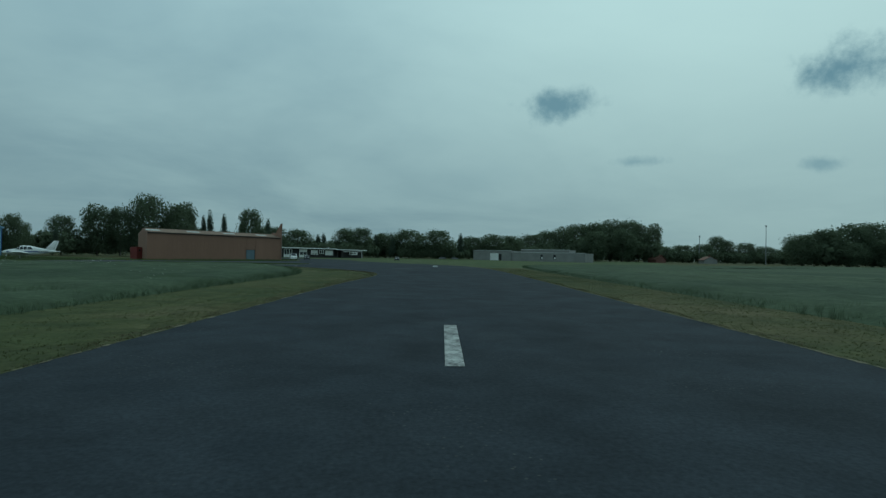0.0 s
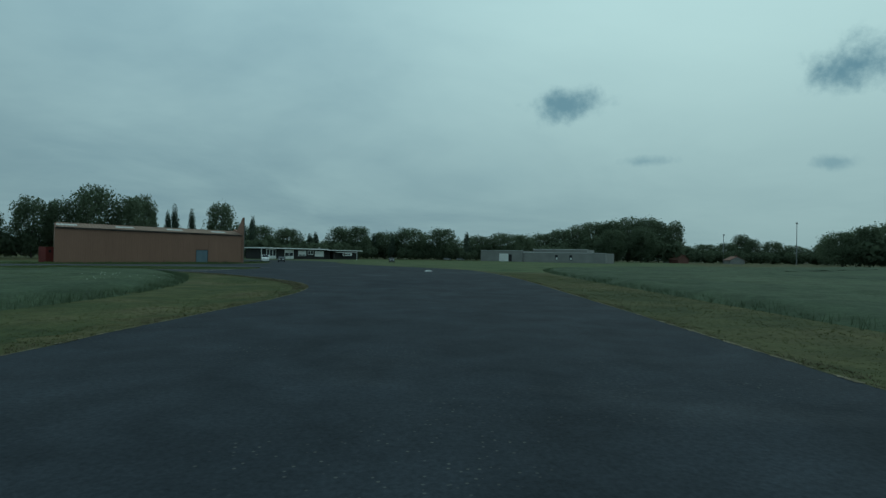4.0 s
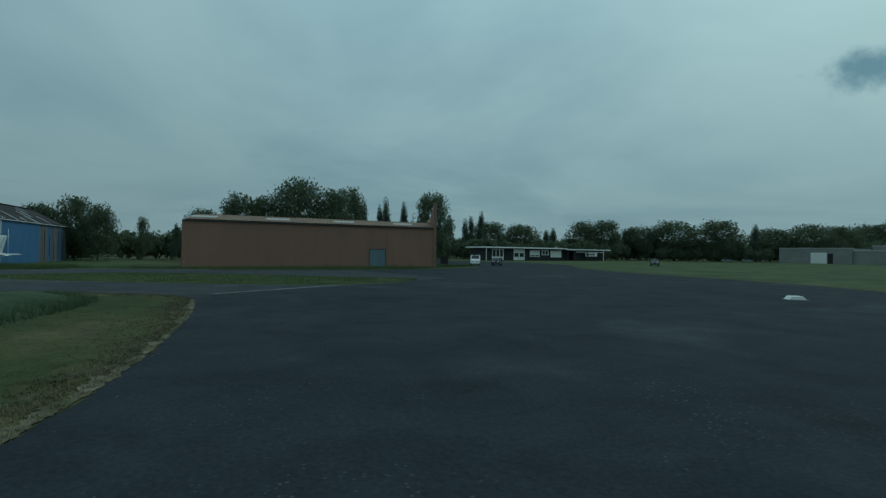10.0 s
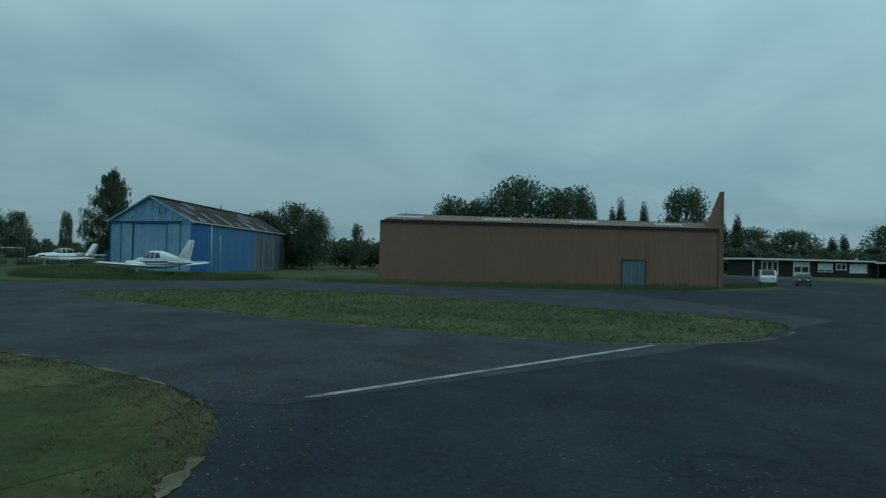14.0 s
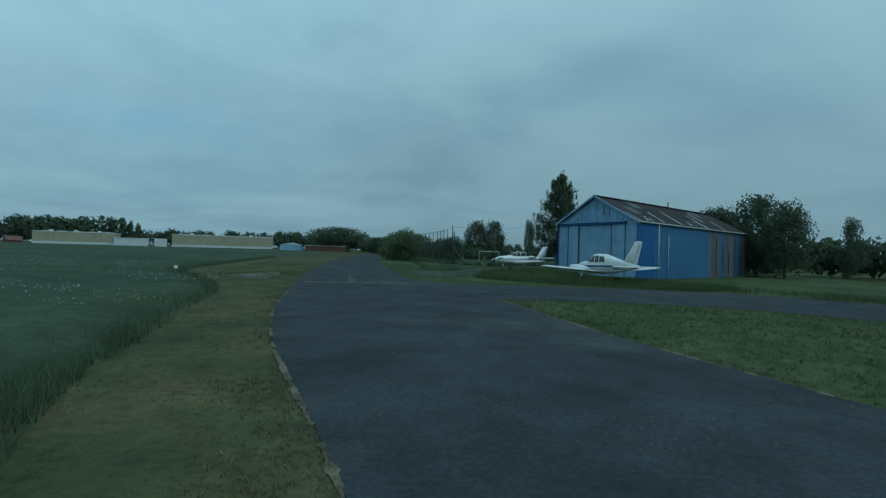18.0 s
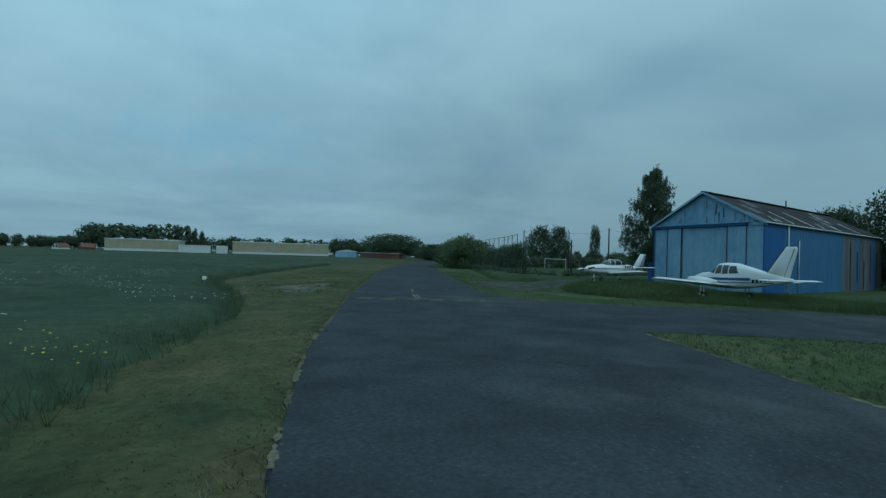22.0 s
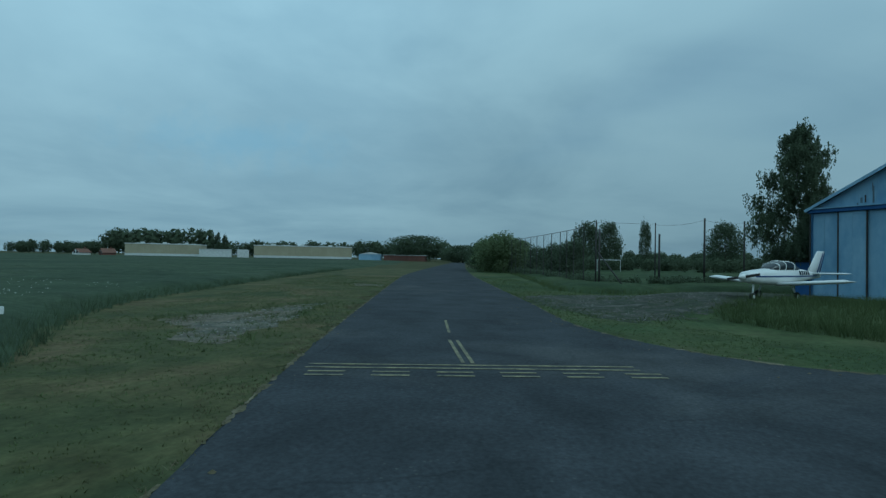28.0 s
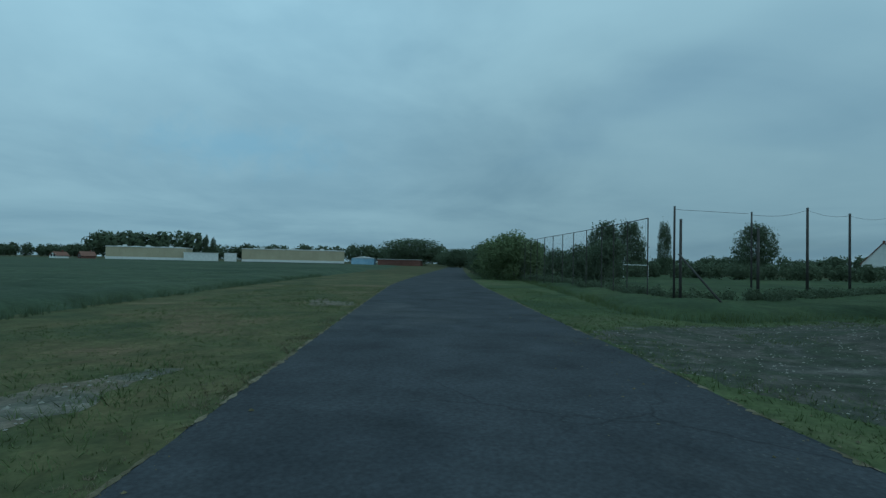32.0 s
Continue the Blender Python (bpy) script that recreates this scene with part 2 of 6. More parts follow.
ASPHALT = ground_material("asphalt", ((0.021, 0.026, 0.034), (0.030, 0.035, 0.043), (0.026, 0.031, 0.039), (0.043, 0.048, 0.056)), 0.10, 0.55, 16, 0.35, 0.22, 9.0)
TAXI = ground_material("paler_asphalt", ((0.038, 0.042, 0.049), (0.050, 0.054, 0.061), (0.045, 0.049, 0.056), (0.068, 0.071, 0.075)), 0.12, 0.6, 16, 0.35, 0.22, 9.0)
LAWN = ground_material("green_grass_ground", ((0.042, 0.060, 0.028), (0.057, 0.077, 0.033), (0.071, 0.088, 0.038), (0.095, 0.096, 0.050)), 0.16, 0.7, 6, 0.5)
VERGE = ground_material("verge_ground", ((0.051, 0.062, 0.030), (0.069, 0.075, 0.034), (0.087, 0.083, 0.039), (0.116, 0.092, 0.052)), 0.3, 1.2, 8, 0.5)
SAND = ground_material("sandy_ground", ((0.060, 0.066, 0.038), (0.104, 0.090, 0.064), (0.150, 0.130, 0.102), (0.088, 0.090, 0.072), (0.185, 0.168, 0.140)), 0.45, 2.2, 14, 0.7, 0.0, 6.0)
GRASS = ground_material("grass_ground", ((0.041, 0.048, 0.021), (0.056, 0.060, 0.026), (0.071, 0.068, 0.031), (0.094, 0.081, 0.043)), 0.16, 0.9, 7, 0.5)
CORNER = ground_material("olive_verge_ground", ((0.041, 0.052, 0.022), (0.053, 0.062, 0.025), (0.067, 0.071, 0.030), (0.090, 0.081, 0.043)), 0.22, 1.0, 9, 0.5)
BLADES = material("grass_blades", (0.068, 0.080, 0.033), (0.108, 0.112, 0.050), 0.16, 1.2, 0.85, 0, vary=0.10, spread=0.7, spec=0.05)
GREEN_BLADES = material("green_grass_blades", (0.072, 0.098, 0.042), (0.114, 0.138, 0.060), 0.2, 1.2, 0.85, 0, vary=0.10, spread=0.7, spec=0.05)
CROP = ground_material("field_sward", ((0.038, 0.054, 0.033), (0.052, 0.070, 0.041), (0.068, 0.086, 0.051)), 0.05, 0.6, 5, 0.7)
MEADOW = ground_material("meadow_sward", ((0.036, 0.053, 0.026), (0.048, 0.067, 0.031), (0.062, 0.080, 0.037)), 0.10, 0.8, 5, 0.7)
CROP_BLADES = material("field_blades", (0.066, 0.090, 0.052), (0.106, 0.132, 0.078), 0.12, 1.5, 0.85, 0, vary=0.12, spread=0.7, spec=0.05)
STRAW = ground_material("dry_grass", ((0.078, 0.076, 0.042), (0.122, 0.108, 0.070), (0.188, 0.168, 0.122)), 1.3, 4, 22, 0.6)
EARTH = ground_material("bare_earth", ((0.038, 0.045, 0.030), (0.054, 0.055, 0.045), (0.081, 0.077, 0.066), (0.043, 0.052, 0.034), (0.064, 0.065, 0.056), (0.112, 0.107, 0.093)), 0.5, 2.4, 14, 0.8, 0.0, 6.0)
LEAVES = material("leaves", (0.081, 0.106, 0.069), (0.145, 0.172, 0.108), 0.35, 3, 0.75, 0, vary=0.08, spread=0.9, spec=0.05, leaf=True)
LEAVES_PALE = material("pale_leaves", (0.089, 0.115, 0.072), (0.163, 0.192, 0.120), 0.4, 3, 0.75, 0, vary=0.08, spread=0.9, spec=0.05, leaf=True)
LEAVES_LIGHT = material("light_leaves", (0.130, 0.168, 0.080), (0.205, 0.240, 0.130), 0.4, 3, 0.75, 0, vary=0.08, spread=0.9, spec=0.05, leaf=True)
NEEDLES = material("needles", (0.062, 0.086, 0.066), (0.113, 0.139, 0.101), 0.4, 3, 0.8, 0, vary=0.08, spread=0.9, spec=0.05, leaf=True)
BARK = material("bark", (0.05, 0.045, 0.038), (0.13, 0.115, 0.10), 2, 20, 0.9, 0.6, streak=(1, 1, 0.2))
BIRCH_BARK = material("birch_bark", (0.10, 0.10, 0.095), (0.45, 0.44, 0.42), 3, 14, 0.8, 0.4, streak=(1, 1, 3))
DEEP_BLUE = material("deep_blue_sheet", (0.026, 0.078, 0.230), (0.055, 0.128, 0.330), 0.6, 9, 0.55, 0.1, streak=(1, 1, 0.25), spread=0.6, vary=0.04)
BLUE = material("blue_sheet", (0.046, 0.112, 0.240), (0.102, 0.196, 0.355), 0.45, 7, 0.6, 0.1, metal=0.05, streak=(1, 1, 0.3), spread=0.6, vary=0.04)
BLUE_PALE = material("pale_blue_sheet", (0.150, 0.268, 0.430), (0.345, 0.480, 0.605), 0.5, 3, 0.6, 0.08, metal=0.05, streak=(1, 1, 0.5), spread=0.5, vary=0.10)
RUST = material("weathered_roof_sheet", (0.032, 0.031, 0.032), (0.086, 0.080, 0.080), 0.6, 8, 0.9, 0.2, streak=(1, 0.4, 1), spread=0.6, vary=0.2, spec=0.1)
OLD_SHEET = material("faded_rusty_sheet", (0.066, 0.062, 0.064), (0.165, 0.180, 0.205), 0.9, 10, 0.8, 0.2, streak=(1, 1, 0.12), spread=0.6, vary=0.15)
PALE = material("pale_metal", (0.42, 0.43, 0.43), (0.66, 0.67, 0.66), 1, 12, 0.5, 0.05)
BROWN = material("brown_cladding", (0.192, 0.112, 0.080), (0.262, 0.158, 0.114), 0.35, 6, 0.75, 0.05, streak=(1, 1, 0.3), spread=0.7, vary=0.03)
FIBRE = material("fibre_cement_roof", (0.128, 0.086, 0.064), (0.232, 0.165, 0.124), 0.5, 8, 0.9, 0.2, spread=0.6, vary=0.08)
ROOFLIGHT = material("roof_light_sheet", (0.28, 0.28, 0.265), (0.42, 0.42, 0.40), 1.5, 10, 0.5, 0.05)
DOOR_BLUE = material("grey_blue_door", (0.10, 0.145, 0.18), (0.17, 0.22, 0.255), 0.8, 9, 0.6, 0.05, streak=(1, 1, 0.25))
DARK = material("dark_timber", (0.014, 0.015, 0.016), (0.032, 0.032, 0.032), 1, 15, 0.7, 0.2, streak=(1, 1, 0.2))
WHITE = material("white_paint", (0.62, 0.63, 0.62), (0.80, 0.80, 0.78), 1, 20, 0.45, 0.02)
PLANE_WHITE = material("aircraft_white", (0.70, 0.71, 0.70), (0.80, 0.80, 0.79), 1, 14, 0.3, 0.0, spec=0.5)
PLANE_BLUE = material("aircraft_blue", (0.015, 0.04, 0.15), (0.03, 0.065, 0.21), 1, 14, 0.3, 0.0, spec=0.5)
RUBBER = material("rubber", (0.015, 0.015, 0.015), (0.03, 0.03, 0.03), 3, 30, 0.8, 0.1)
STEEL = material("grey_steel", (0.16, 0.165, 0.17), (0.28, 0.285, 0.29), 2, 20, 0.5, 0.05, metal=0.6)
POLE = material("dark_pole", (0.035, 0.034, 0.032), (0.075, 0.07, 0.065), 2, 20, 0.8, 0.2)
CONCRETE = material("grey_render", (0.17, 0.17, 0.165), (0.27, 0.27, 0.26), 0.4, 8, 0.9, 0.15, spread=0.6)
PALE_STONE = material("pale_stone", (0.16, 0.155, 0.135), (0.34, 0.325, 0.285), 0.8, 9, 0.9, 0.1, spread=0.6, vary=0.2)
BEIGE = material("beige_cladding", (0.29, 0.262, 0.178), (0.385, 0.352, 0.250), 0.2, 4, 0.7, 0.05)
BRICK = material("red_brick", (0.10, 0.052, 0.042), (0.165, 0.085, 0.068), 0.6, 6, 0.9, 0.1)
TILE = material("roof_tile", (0.12, 0.068, 0.052), (0.19, 0.105, 0.08), 0.6, 6, 0.9, 0.1)
RED = material("red_paint", (0.12, 0.028, 0.026), (0.19, 0.045, 0.04), 1, 10, 0.5, 0.05)
LINE = material("worn_white_marking", (0.065, 0.068, 0.072), (0.43, 0.435, 0.425), 2.2, 16, 0.8, 0.1, spread=0.30)
YELLOW = material("worn_yellow_marking", (0.052, 0.054, 0.053), (0.29, 0.265, 0.15), 3.5, 22, 0.8, 0.1, spread=0.35)
GLASS = glass_material("window_glass", (0.03, 0.035, 0.04))
CAR_DARK = material("dark_car_paint", (0.012, 0.013, 0.016), (0.02, 0.022, 0.026), 1, 10, 0.25, 0, spec=0.6)


# ---- mesh helpers ----
def flush(bm, name):
    bmesh.ops.recalc_face_normals(bm, faces=bm.faces)
    me = bpy.data.meshes.new(name)
    bm.to_mesh(me)
    bm.free()
    return me


def part(name, bm, mat, parent=None, label="", smooth=False):
    me = bm if isinstance(bm, bpy.types.Mesh) else flush(bm, name)
    if not me.materials:
        me.materials.append(mat)
    if smooth:
        me.polygons.foreach_set("use_smooth", [True] * len(me.polygons))
    ob = new(name, me)
    if parent is not None:
        ob.parent = parent
    if label:
        ob["label"] = label
    return ob


def thing(name, m, label, category, group="", kind=""):
    e = new(name)
    e.empty_display_size = 0.3
    e.matrix_world = m
    return tagged(e, label, category, group, kind)


def cube(bm, lo, hi, m=None, bevel=0.0):
    r = bmesh.ops.create_cube(bm, size=1)
    vs = r["verts"]
    lo, hi = Vector(lo), Vector(hi)
    for v in vs:
        v.co = Vector((lo[i] + (v.co[i] + 0.5) * (hi[i] - lo[i]) for i in range(3)))
    if bevel:
        es = {e for v in vs for e in v.link_edges}
        got = bmesh.ops.bevel(bm, geom=list(es), offset=bevel, segments=1, affect="EDGES")
        vs = list({v for v in got["verts"]} | {v for v in vs if v.is_valid})
    if m is not None:
        bmesh.ops.transform(bm, matrix=m, verts=[v for v in vs if v.is_valid])
    return vs


def block(lo, hi, bevel=0.0):
    bm = bmesh.new()
    cube(bm, lo, hi, None, bevel)
    return bm


def rod(a, b, r0, r1=None, n=8):
    bm = bmesh.new()
    add_rod(bm, a, b, r0, r1, n)
    return bm


def add_rod(bm, a, b, r0, r1=None, n=8):
    a, b = Vector(a), Vector(b)
    d = b - a
    q = d.to_track_quat("Z", "Y").to_matrix().to_4x4()
    bmesh.ops.create_cone(bm, cap_ends=True, segments=n, radius1=r0, radius2=r0 if r1 is None else r1, depth=d.length,
                          matrix=Matrix.Translation((a + b) / 2) @ q)


def prism(outline, y0, y1):
    """An outline in x and z, drawn out from y0 to y1."""
    bm = bmesh.new()
    a = [bm.verts.new((x, y0, z)) for x, z in outline]
    b = [bm.verts.new((x, y1, z)) for x, z in outline]
    bm.faces.new(a)
    bm.faces.new(b[::-1])
    for i in range(len(a)):
        j = (i + 1) % len(a)
        bm.faces.new((a[j], a[i], b[i], b[j]))
    return bm


def loft(sections, closed=True):
    """Rings of points, skinned one to the next, with both ends closed."""
    bm = bmesh.new()
    rings = [[bm.verts.new(p) for p in s] for s in sections]
    for r, s in zip(rings, rings[1:]):
        n = len(r)
        for i in range(n):
            j = (i + 1) % n
            bm.faces.new((r[i], r[j], s[j], s[i]))
    if closed:
        bm.faces.new(rings[0][::-1])
        bm.faces.new(rings[-1])
    return bm


def mesh_of(name, verts, faces):
    me = bpy.data.meshes.new(name)
    me.from_pydata(verts, [], faces)
    me.update()
    return me


# ---- ground ----
def wavy(points, step, size, seed):
    """An outline with points every step metres, that wanders a little to both sides."""
    out = []
    n = len(points)
    for i in range(n):
        a, b = Vector(points[i]), Vector(points[(i + 1) % n])
        k = max(1, int((b - a).length / step)) if max(abs(a.x), abs(a.y), abs(b.x), abs(b.y)) < 130 else 1
        side = Vector((-(b - a).y, (b - a).x)).normalized()
        for j in range(k):
            p = a.lerp(b, j / k)
            w = noise.noise((p.x * 0.9, p.y * 0.9, seed)) + 0.6 * noise.noise((p.x * 3.1, p.y * 3.1, seed))
            out.append(p + side * w * size)
    return out


def smooth_line(points, times=2):
    for _ in range(times):
        got = [points[0]]
        for a, b in zip(points, points[1:]):
            a, b = Vector(a), Vector(b)
            got += [a.lerp(b, 0.25), a.lerp(b, 0.75)]
        points = got + [points[-1]]
    return [tuple(p) for p in points]


def sheet(name, outline, z, mat, holes=(), thick=0.0):
    loops = [[Vector((p[0], p[1], 0)) for p in l] for l in (outline, *holes)]
    tris = tessellate_polygon(loops)
    flat = [p for l in loops for p in l]
    me = mesh_of(name, [(p.x, p.y, z) for p in flat], [tuple(t) for t in tris])
    bm = bmesh.new()
    bm.from_mesh(me)
    bmesh.ops.recalc_face_normals(bm, faces=bm.faces)
    if sum(f.normal.z for f in bm.faces) < 0:
        bmesh.ops.reverse_faces(bm, faces=bm.faces)
    bm.to_mesh(me)
    bm.free()
    me.materials.append(mat)
    return new(name, me)


LEFT_EDGE = [(-6.2, -60), (-6.1, 30), (-5.6, 38), (-5.3, 44), (-5.8, 49), (-7.1, 53), (-9.2, 56.3), (-11.8, 59.6), (-14.7, 62.5), (-17.2, 64.9), (-19.5, 66.8), (-21.0, 67.9), (-22.7, 68.2), (-24.6, 67.8), (-27, 66.8), (-30, 65.35), (-32.5, 64.15),
             (-34.5, 63.35), (-36.5, 62.6), (-39.7, 61.5), (-42, 60.9), (-45.6, 59.9), (-49.4, 58.8), (-54, 57.6), (-60, 56.1), (-83, 50.5), (-101, 46.3), (-180, 33.5), (-300, 14)]
RIGHT_EDGE = [(7.6, -60), (7.6, 60), (6.5, 75), (5.4, 84), (3.8, 92), (-1, 99), (-8, 107), (-16, 117), (-21, 128), (-24, 142), (-36, 157), (-62, 160), (-64, 142), (-52, 130), (-38, 127), (-30, 119),
              (-30.3, 107), (-34.5, 97), (-40.5, 90), (-48, 85), (-52.3, 81), (-53.0, 75), (-52.6, 69.5), (-53.0, 66.6), (-55.2, 64.5), (-58.5, 63.0), (-64, 62.0), (-73.4, 59.8), (-107, 52.4), (-176, 40.5), (-300, 20)]
ISLAND = [(-43.8, 68.7), (-38.5, 70.0), (-34.9, 71.0), (-31.7, 72.1), (-28, 73.5), (-24, 75.3), (-21.2, 77.6), (-20.0, 81.5), (-21.1, 85.6), (-24.8, 85.6), (-31, 83.2), (-37, 82.0), (-42.5, 79), (-44.2, 73)]

ground = sheet("ground", [(-1500, -1500), (1500, -1500), (1500, 1800), (-1500, 1800)], 0.0, GRASS)
tagged(ground, "short mown airfield grass reaching the horizon", "grass", kind="structure")
left, right = smooth_line(LEFT_EDGE), smooth_line(RIGHT_EDGE)
tarmac = sheet("taxiway", wavy(left + right[::-1], 0.5, 0.10, 1.0), 0.009, ASPHALT, [wavy(smooth_line(ISLAND + ISLAND[:1])[:-1], 0.5, 0.10, 2.0)])
tagged(tarmac, "dark worn asphalt runway, taxiway and apron with ragged edges", "tarmac", kind="structure")
# the asphalt again in a paler tone, from the white line onwards
mouth = [p for p in left if p[0] < -22.2] + [p for p in right[::-1] if p[0] < -34.4 and p[1] < 97.5] + [(-29, 93), (-20.6, 88), (-20.8, 77.0), (-21.75, 68.8)]
tagged(sheet("taxiway", mouth, 0.0135, TAXI, [[Vector(p) for p in smooth_line(ISLAND + ISLAND[:1])[:-1]]]), "paler asphalt of the taxiway beyond the white line", "tarmac", kind="structure")


# ---- fields and grass ----
def inside(x, y, poly):
    """Even-odd test for arrays of points."""
    hit = np.zeros(len(x), bool)
    n = len(poly)
    for i in range(n):
        (ax, ay), (bx, by) = poly[i][:2], poly[(i + 1) % n][:2]
        if ay == by:
            continue
        cross = (ay > y) != (by > y)
        hit ^= cross & (x < (bx - ax) * (y - ay) / (by - ay) + ax)
    return hit


def gap_to(x, y, line):
    """Distance of points to a line of corners."""
    best = np.full(len(x), 1e9)
    for (ax, ay), (bx, by) in zip(line, line[1:]):
        dx, dy = bx - ax, by - ay
        k = np.clip(((x - ax) * dx + (y - ay) * dy) / max(dx * dx + dy * dy, 1e-9), 0, 1)
        best = np.minimum(best, np.hypot(x - ax - k * dx, y - ay - k * dy))
    return best


def blades(name, x, y, tall, wide, count, mat, seed, lean=0.35, base=0.0):
    """Tufts of bent grass blades, each a narrow triangle pair, at the places given."""
    rng = np.random.default_rng(seed)
    n = len(x)
    X, Y = np.repeat(x, count), np.repeat(y, count)
    H = np.repeat(tall, count) * rng.uniform(0.6, 1.15, n * count)
    X = X + rng.normal(0, wide * 2.2, n * count)
    Y = Y + rng.normal(0, wide * 2.2, n * count)
    a = rng.uniform(0, 2 * np.pi, n * count)
    b = rng.uniform(0, 2 * np.pi, n * count)
    w = wide * rng.uniform(0.6, 1.3, n * count)
    l = H * rng.uniform(0.1, lean, n * count)
    V = np.zeros((n * count, 3, 3))
    V[:, 0] = np.stack([X - np.cos(a) * w / 2, Y - np.sin(a) * w / 2, base + swell_height(X, Y)], 1)
    V[:, 1] = np.stack([X + np.cos(a) * w / 2, Y + np.sin(a) * w / 2, base + swell_height(X, Y)], 1)
    V[:, 2] = np.stack([X + np.cos(b) * l, Y + np.sin(b) * l, base + swell_height(X, Y) + H], 1)
    me = bpy.data.meshes.new(name)
    me.vertices.add(n * count * 3)
    me.vertices.foreach_set("co", V.ravel())
    me.loops.add(n * count * 3)
    me.loops.foreach_set("vertex_index", np.arange(n * count * 3))
    me.polygons.add(n * count)
    me.polygons.foreach_set("loop_start", np.arange(n * count) * 3)
    me.polygons.foreach_set("loop_total", np.full(n * count, 3))
    me.update()
    me.materials.append(mat)
    return new(name, me)


def swell_height(x, y):
    """The low swell of stony ground on which the small aircraft stands."""
    d = np.hypot((np.asarray(x) + 66.6) / 8.4, (np.asarray(y) - 71.4) / 7.2)
    k = np.clip((1.0 - d) / 0.55, 0, 1)
    return 0.44 * k * k * (3 - 2 * k)


FIELD_LEFT = [(-11.2, -60), (-11.0, 38), (-11.8, 46), (-14.0, 53), (-17.6, 60.0), (-21.0, 64.2), (-22.8, 65.7), (-24.9, 65.6), (-27.2, 63.9), (-30, 62.5), (-32.6, 61.7), (-37.8, 59.7), (-42.4, 58.3), (-46, 56.5), (-50.5, 53.8), (-54.5, 50.2), (-62, 46.5), (-100, 37), (-180, 21), (-300, -8)]
FIELD_RIGHT = [(12.6, -60), (12.4, 66), (12.8, 84), (14.5, 98), (22, 114), (60, 146), (120, 205), (200, 262), (420, 300)]
FIELD_WEST = [(-170, 46.5), (-130, 53.6), (-97, 59.6), (-80, 61.9), (-74.2, 62.9), (-72.8, 64.6), (-74.0, 67.4), (-76.8, 71.2), (-78.8, 75.6), (-79.5, 80), (-90, 98)]
FIELD_MID = [(-55.8, 72.0), (-58.5, 68.8), (-61.5, 67.2), (-64, 70), (-66, 75), (-62, 82), (-55, 84), (-52.6, 79.8)]


def field(name, line, far, seed, label, mat=None):
    """A tall sward: a lumpy top with a steep ragged edge."""
    poly = smooth_line(line) + far
    xs = [p[0] for p in poly]
    ys = [p[1] for p in poly]
    loops = [Vector((p.x, p.y, 0)) for p in wavy(poly, 0.7, 0.35, seed)]
    verts, faces, index = [], [], {}
    # fine lattice near the tarmac, coarse far away
    done = 0
    for step, near in ((0.8, 28.0), (8.0, 1e9)):
        gx = np.arange(min(xs), max(xs), step)
        gy = np.arange(min(ys), max(ys), step)
        if step < 2:
            gx = gx[(gx > -150) & (gx < 120)]
            gy = gy[(gy > -40) & (gy < 150)]
        A, B = np.meshgrid(gx, gy)
        cx, cy = A.ravel() + step / 2, B.ravel() + step / 2
        keep = inside(cx, cy, [(p.x, p.y) for p in loops])
        d = gap_to(cx, cy, smooth_line(line))
        window = (cx > -149) & (cx < 119) & (cy > -39) & (cy < 149)
        keep &= ((d < near) & window) if step < 2 else ~((d < 24.0) & window)
        rim = {}
        lin = smooth_line(line)
        for a in (0, step):
            for c in (0, step):
                px, py = A.ravel()[keep] + a, B.ravel()[keep] + c
                gd = gap_to(px, py, lin)
                inn = inside(px, py, poly)
                for q0, q1, q2, q3 in zip(px, py, gd, inn):
                    rim[(round(q0, 2), round(q1, 2))] = min(1.0, q2 / 1.6) if q3 else -0.25
        for x, y in zip(A.ravel()[keep], B.ravel()[keep]):
            ids = []
            for u, v in ((x, y), (x + step, y), (x + step, y + step), (x, y + step)):
                key = (round(u, 2), round(v, 2), step)
                if key not in index:
                    h = 0.36 + 0.13 * noise.noise((u * 0.25, v * 0.25, seed)) + 0.12 * noise.noise((u * 1.3, v * 1.3, seed + 3))
                    index[key] = len(verts)
                    k = rim[key[:2]]
                    verts.append((u, v, h * k if k < 1 else h - (0.06 if step > 2 else 0.0)))
                ids.append(index[key])
            faces.append(ids)
    # the border is drawn down into the ground
    once = collections.Counter(tuple(sorted(e)) for f in faces for e in zip(f, f[1:] + f[:1]))
    rim_ids = sorted({v for e, c in once.items() if c == 1 for v in e})
    px, py = np.array([verts[v][0] for v in rim_ids]), np.array([verts[v][1] for v in rim_ids])
    for v, near_line in zip(rim_ids, gap_to(px, py, smooth_line(line)) < 4.0):
        if near_line:
            verts[v] = (verts[v][0], verts[v][1], -0.06)
    me = mesh_of(name, verts, faces)
    me.materials.append(mat or CROP)
    me.polygons.foreach_set("use_smooth", [True] * len(me.polygons))
    return tagged(new(name, me), label, "grass", kind="stuff")


field("tall_grass_field", FIELD_LEFT, [(-300, -400), (-11.2, -400)], 5.0, "tall uncut dark green meadow grass beside the taxiway")
field("tall_grass_field", FIELD_WEST, [(-125, 135), (-170, 120), (-180, 80)], 7.0, "rough uncut grass of the disused playing field", MEADOW)
field("tall_grass_field", FIELD_RIGHT, [(420, -60)], 9.0, "tall green crop field beside the runway")


def scatter(box, density, seed):
    rng = np.random.default_rng(seed)
    n = int((box[2] - box[0]) * (box[3] - box[1]) * density)
    return rng.uniform(box[0], box[2], n), rng.uniform(box[1], box[3], n)


TARMAC_LINE = [tuple(p) for p in left + right[::-1]]
ISLAND_LINE = [tuple(p) for p in smooth_line(ISLAND)]


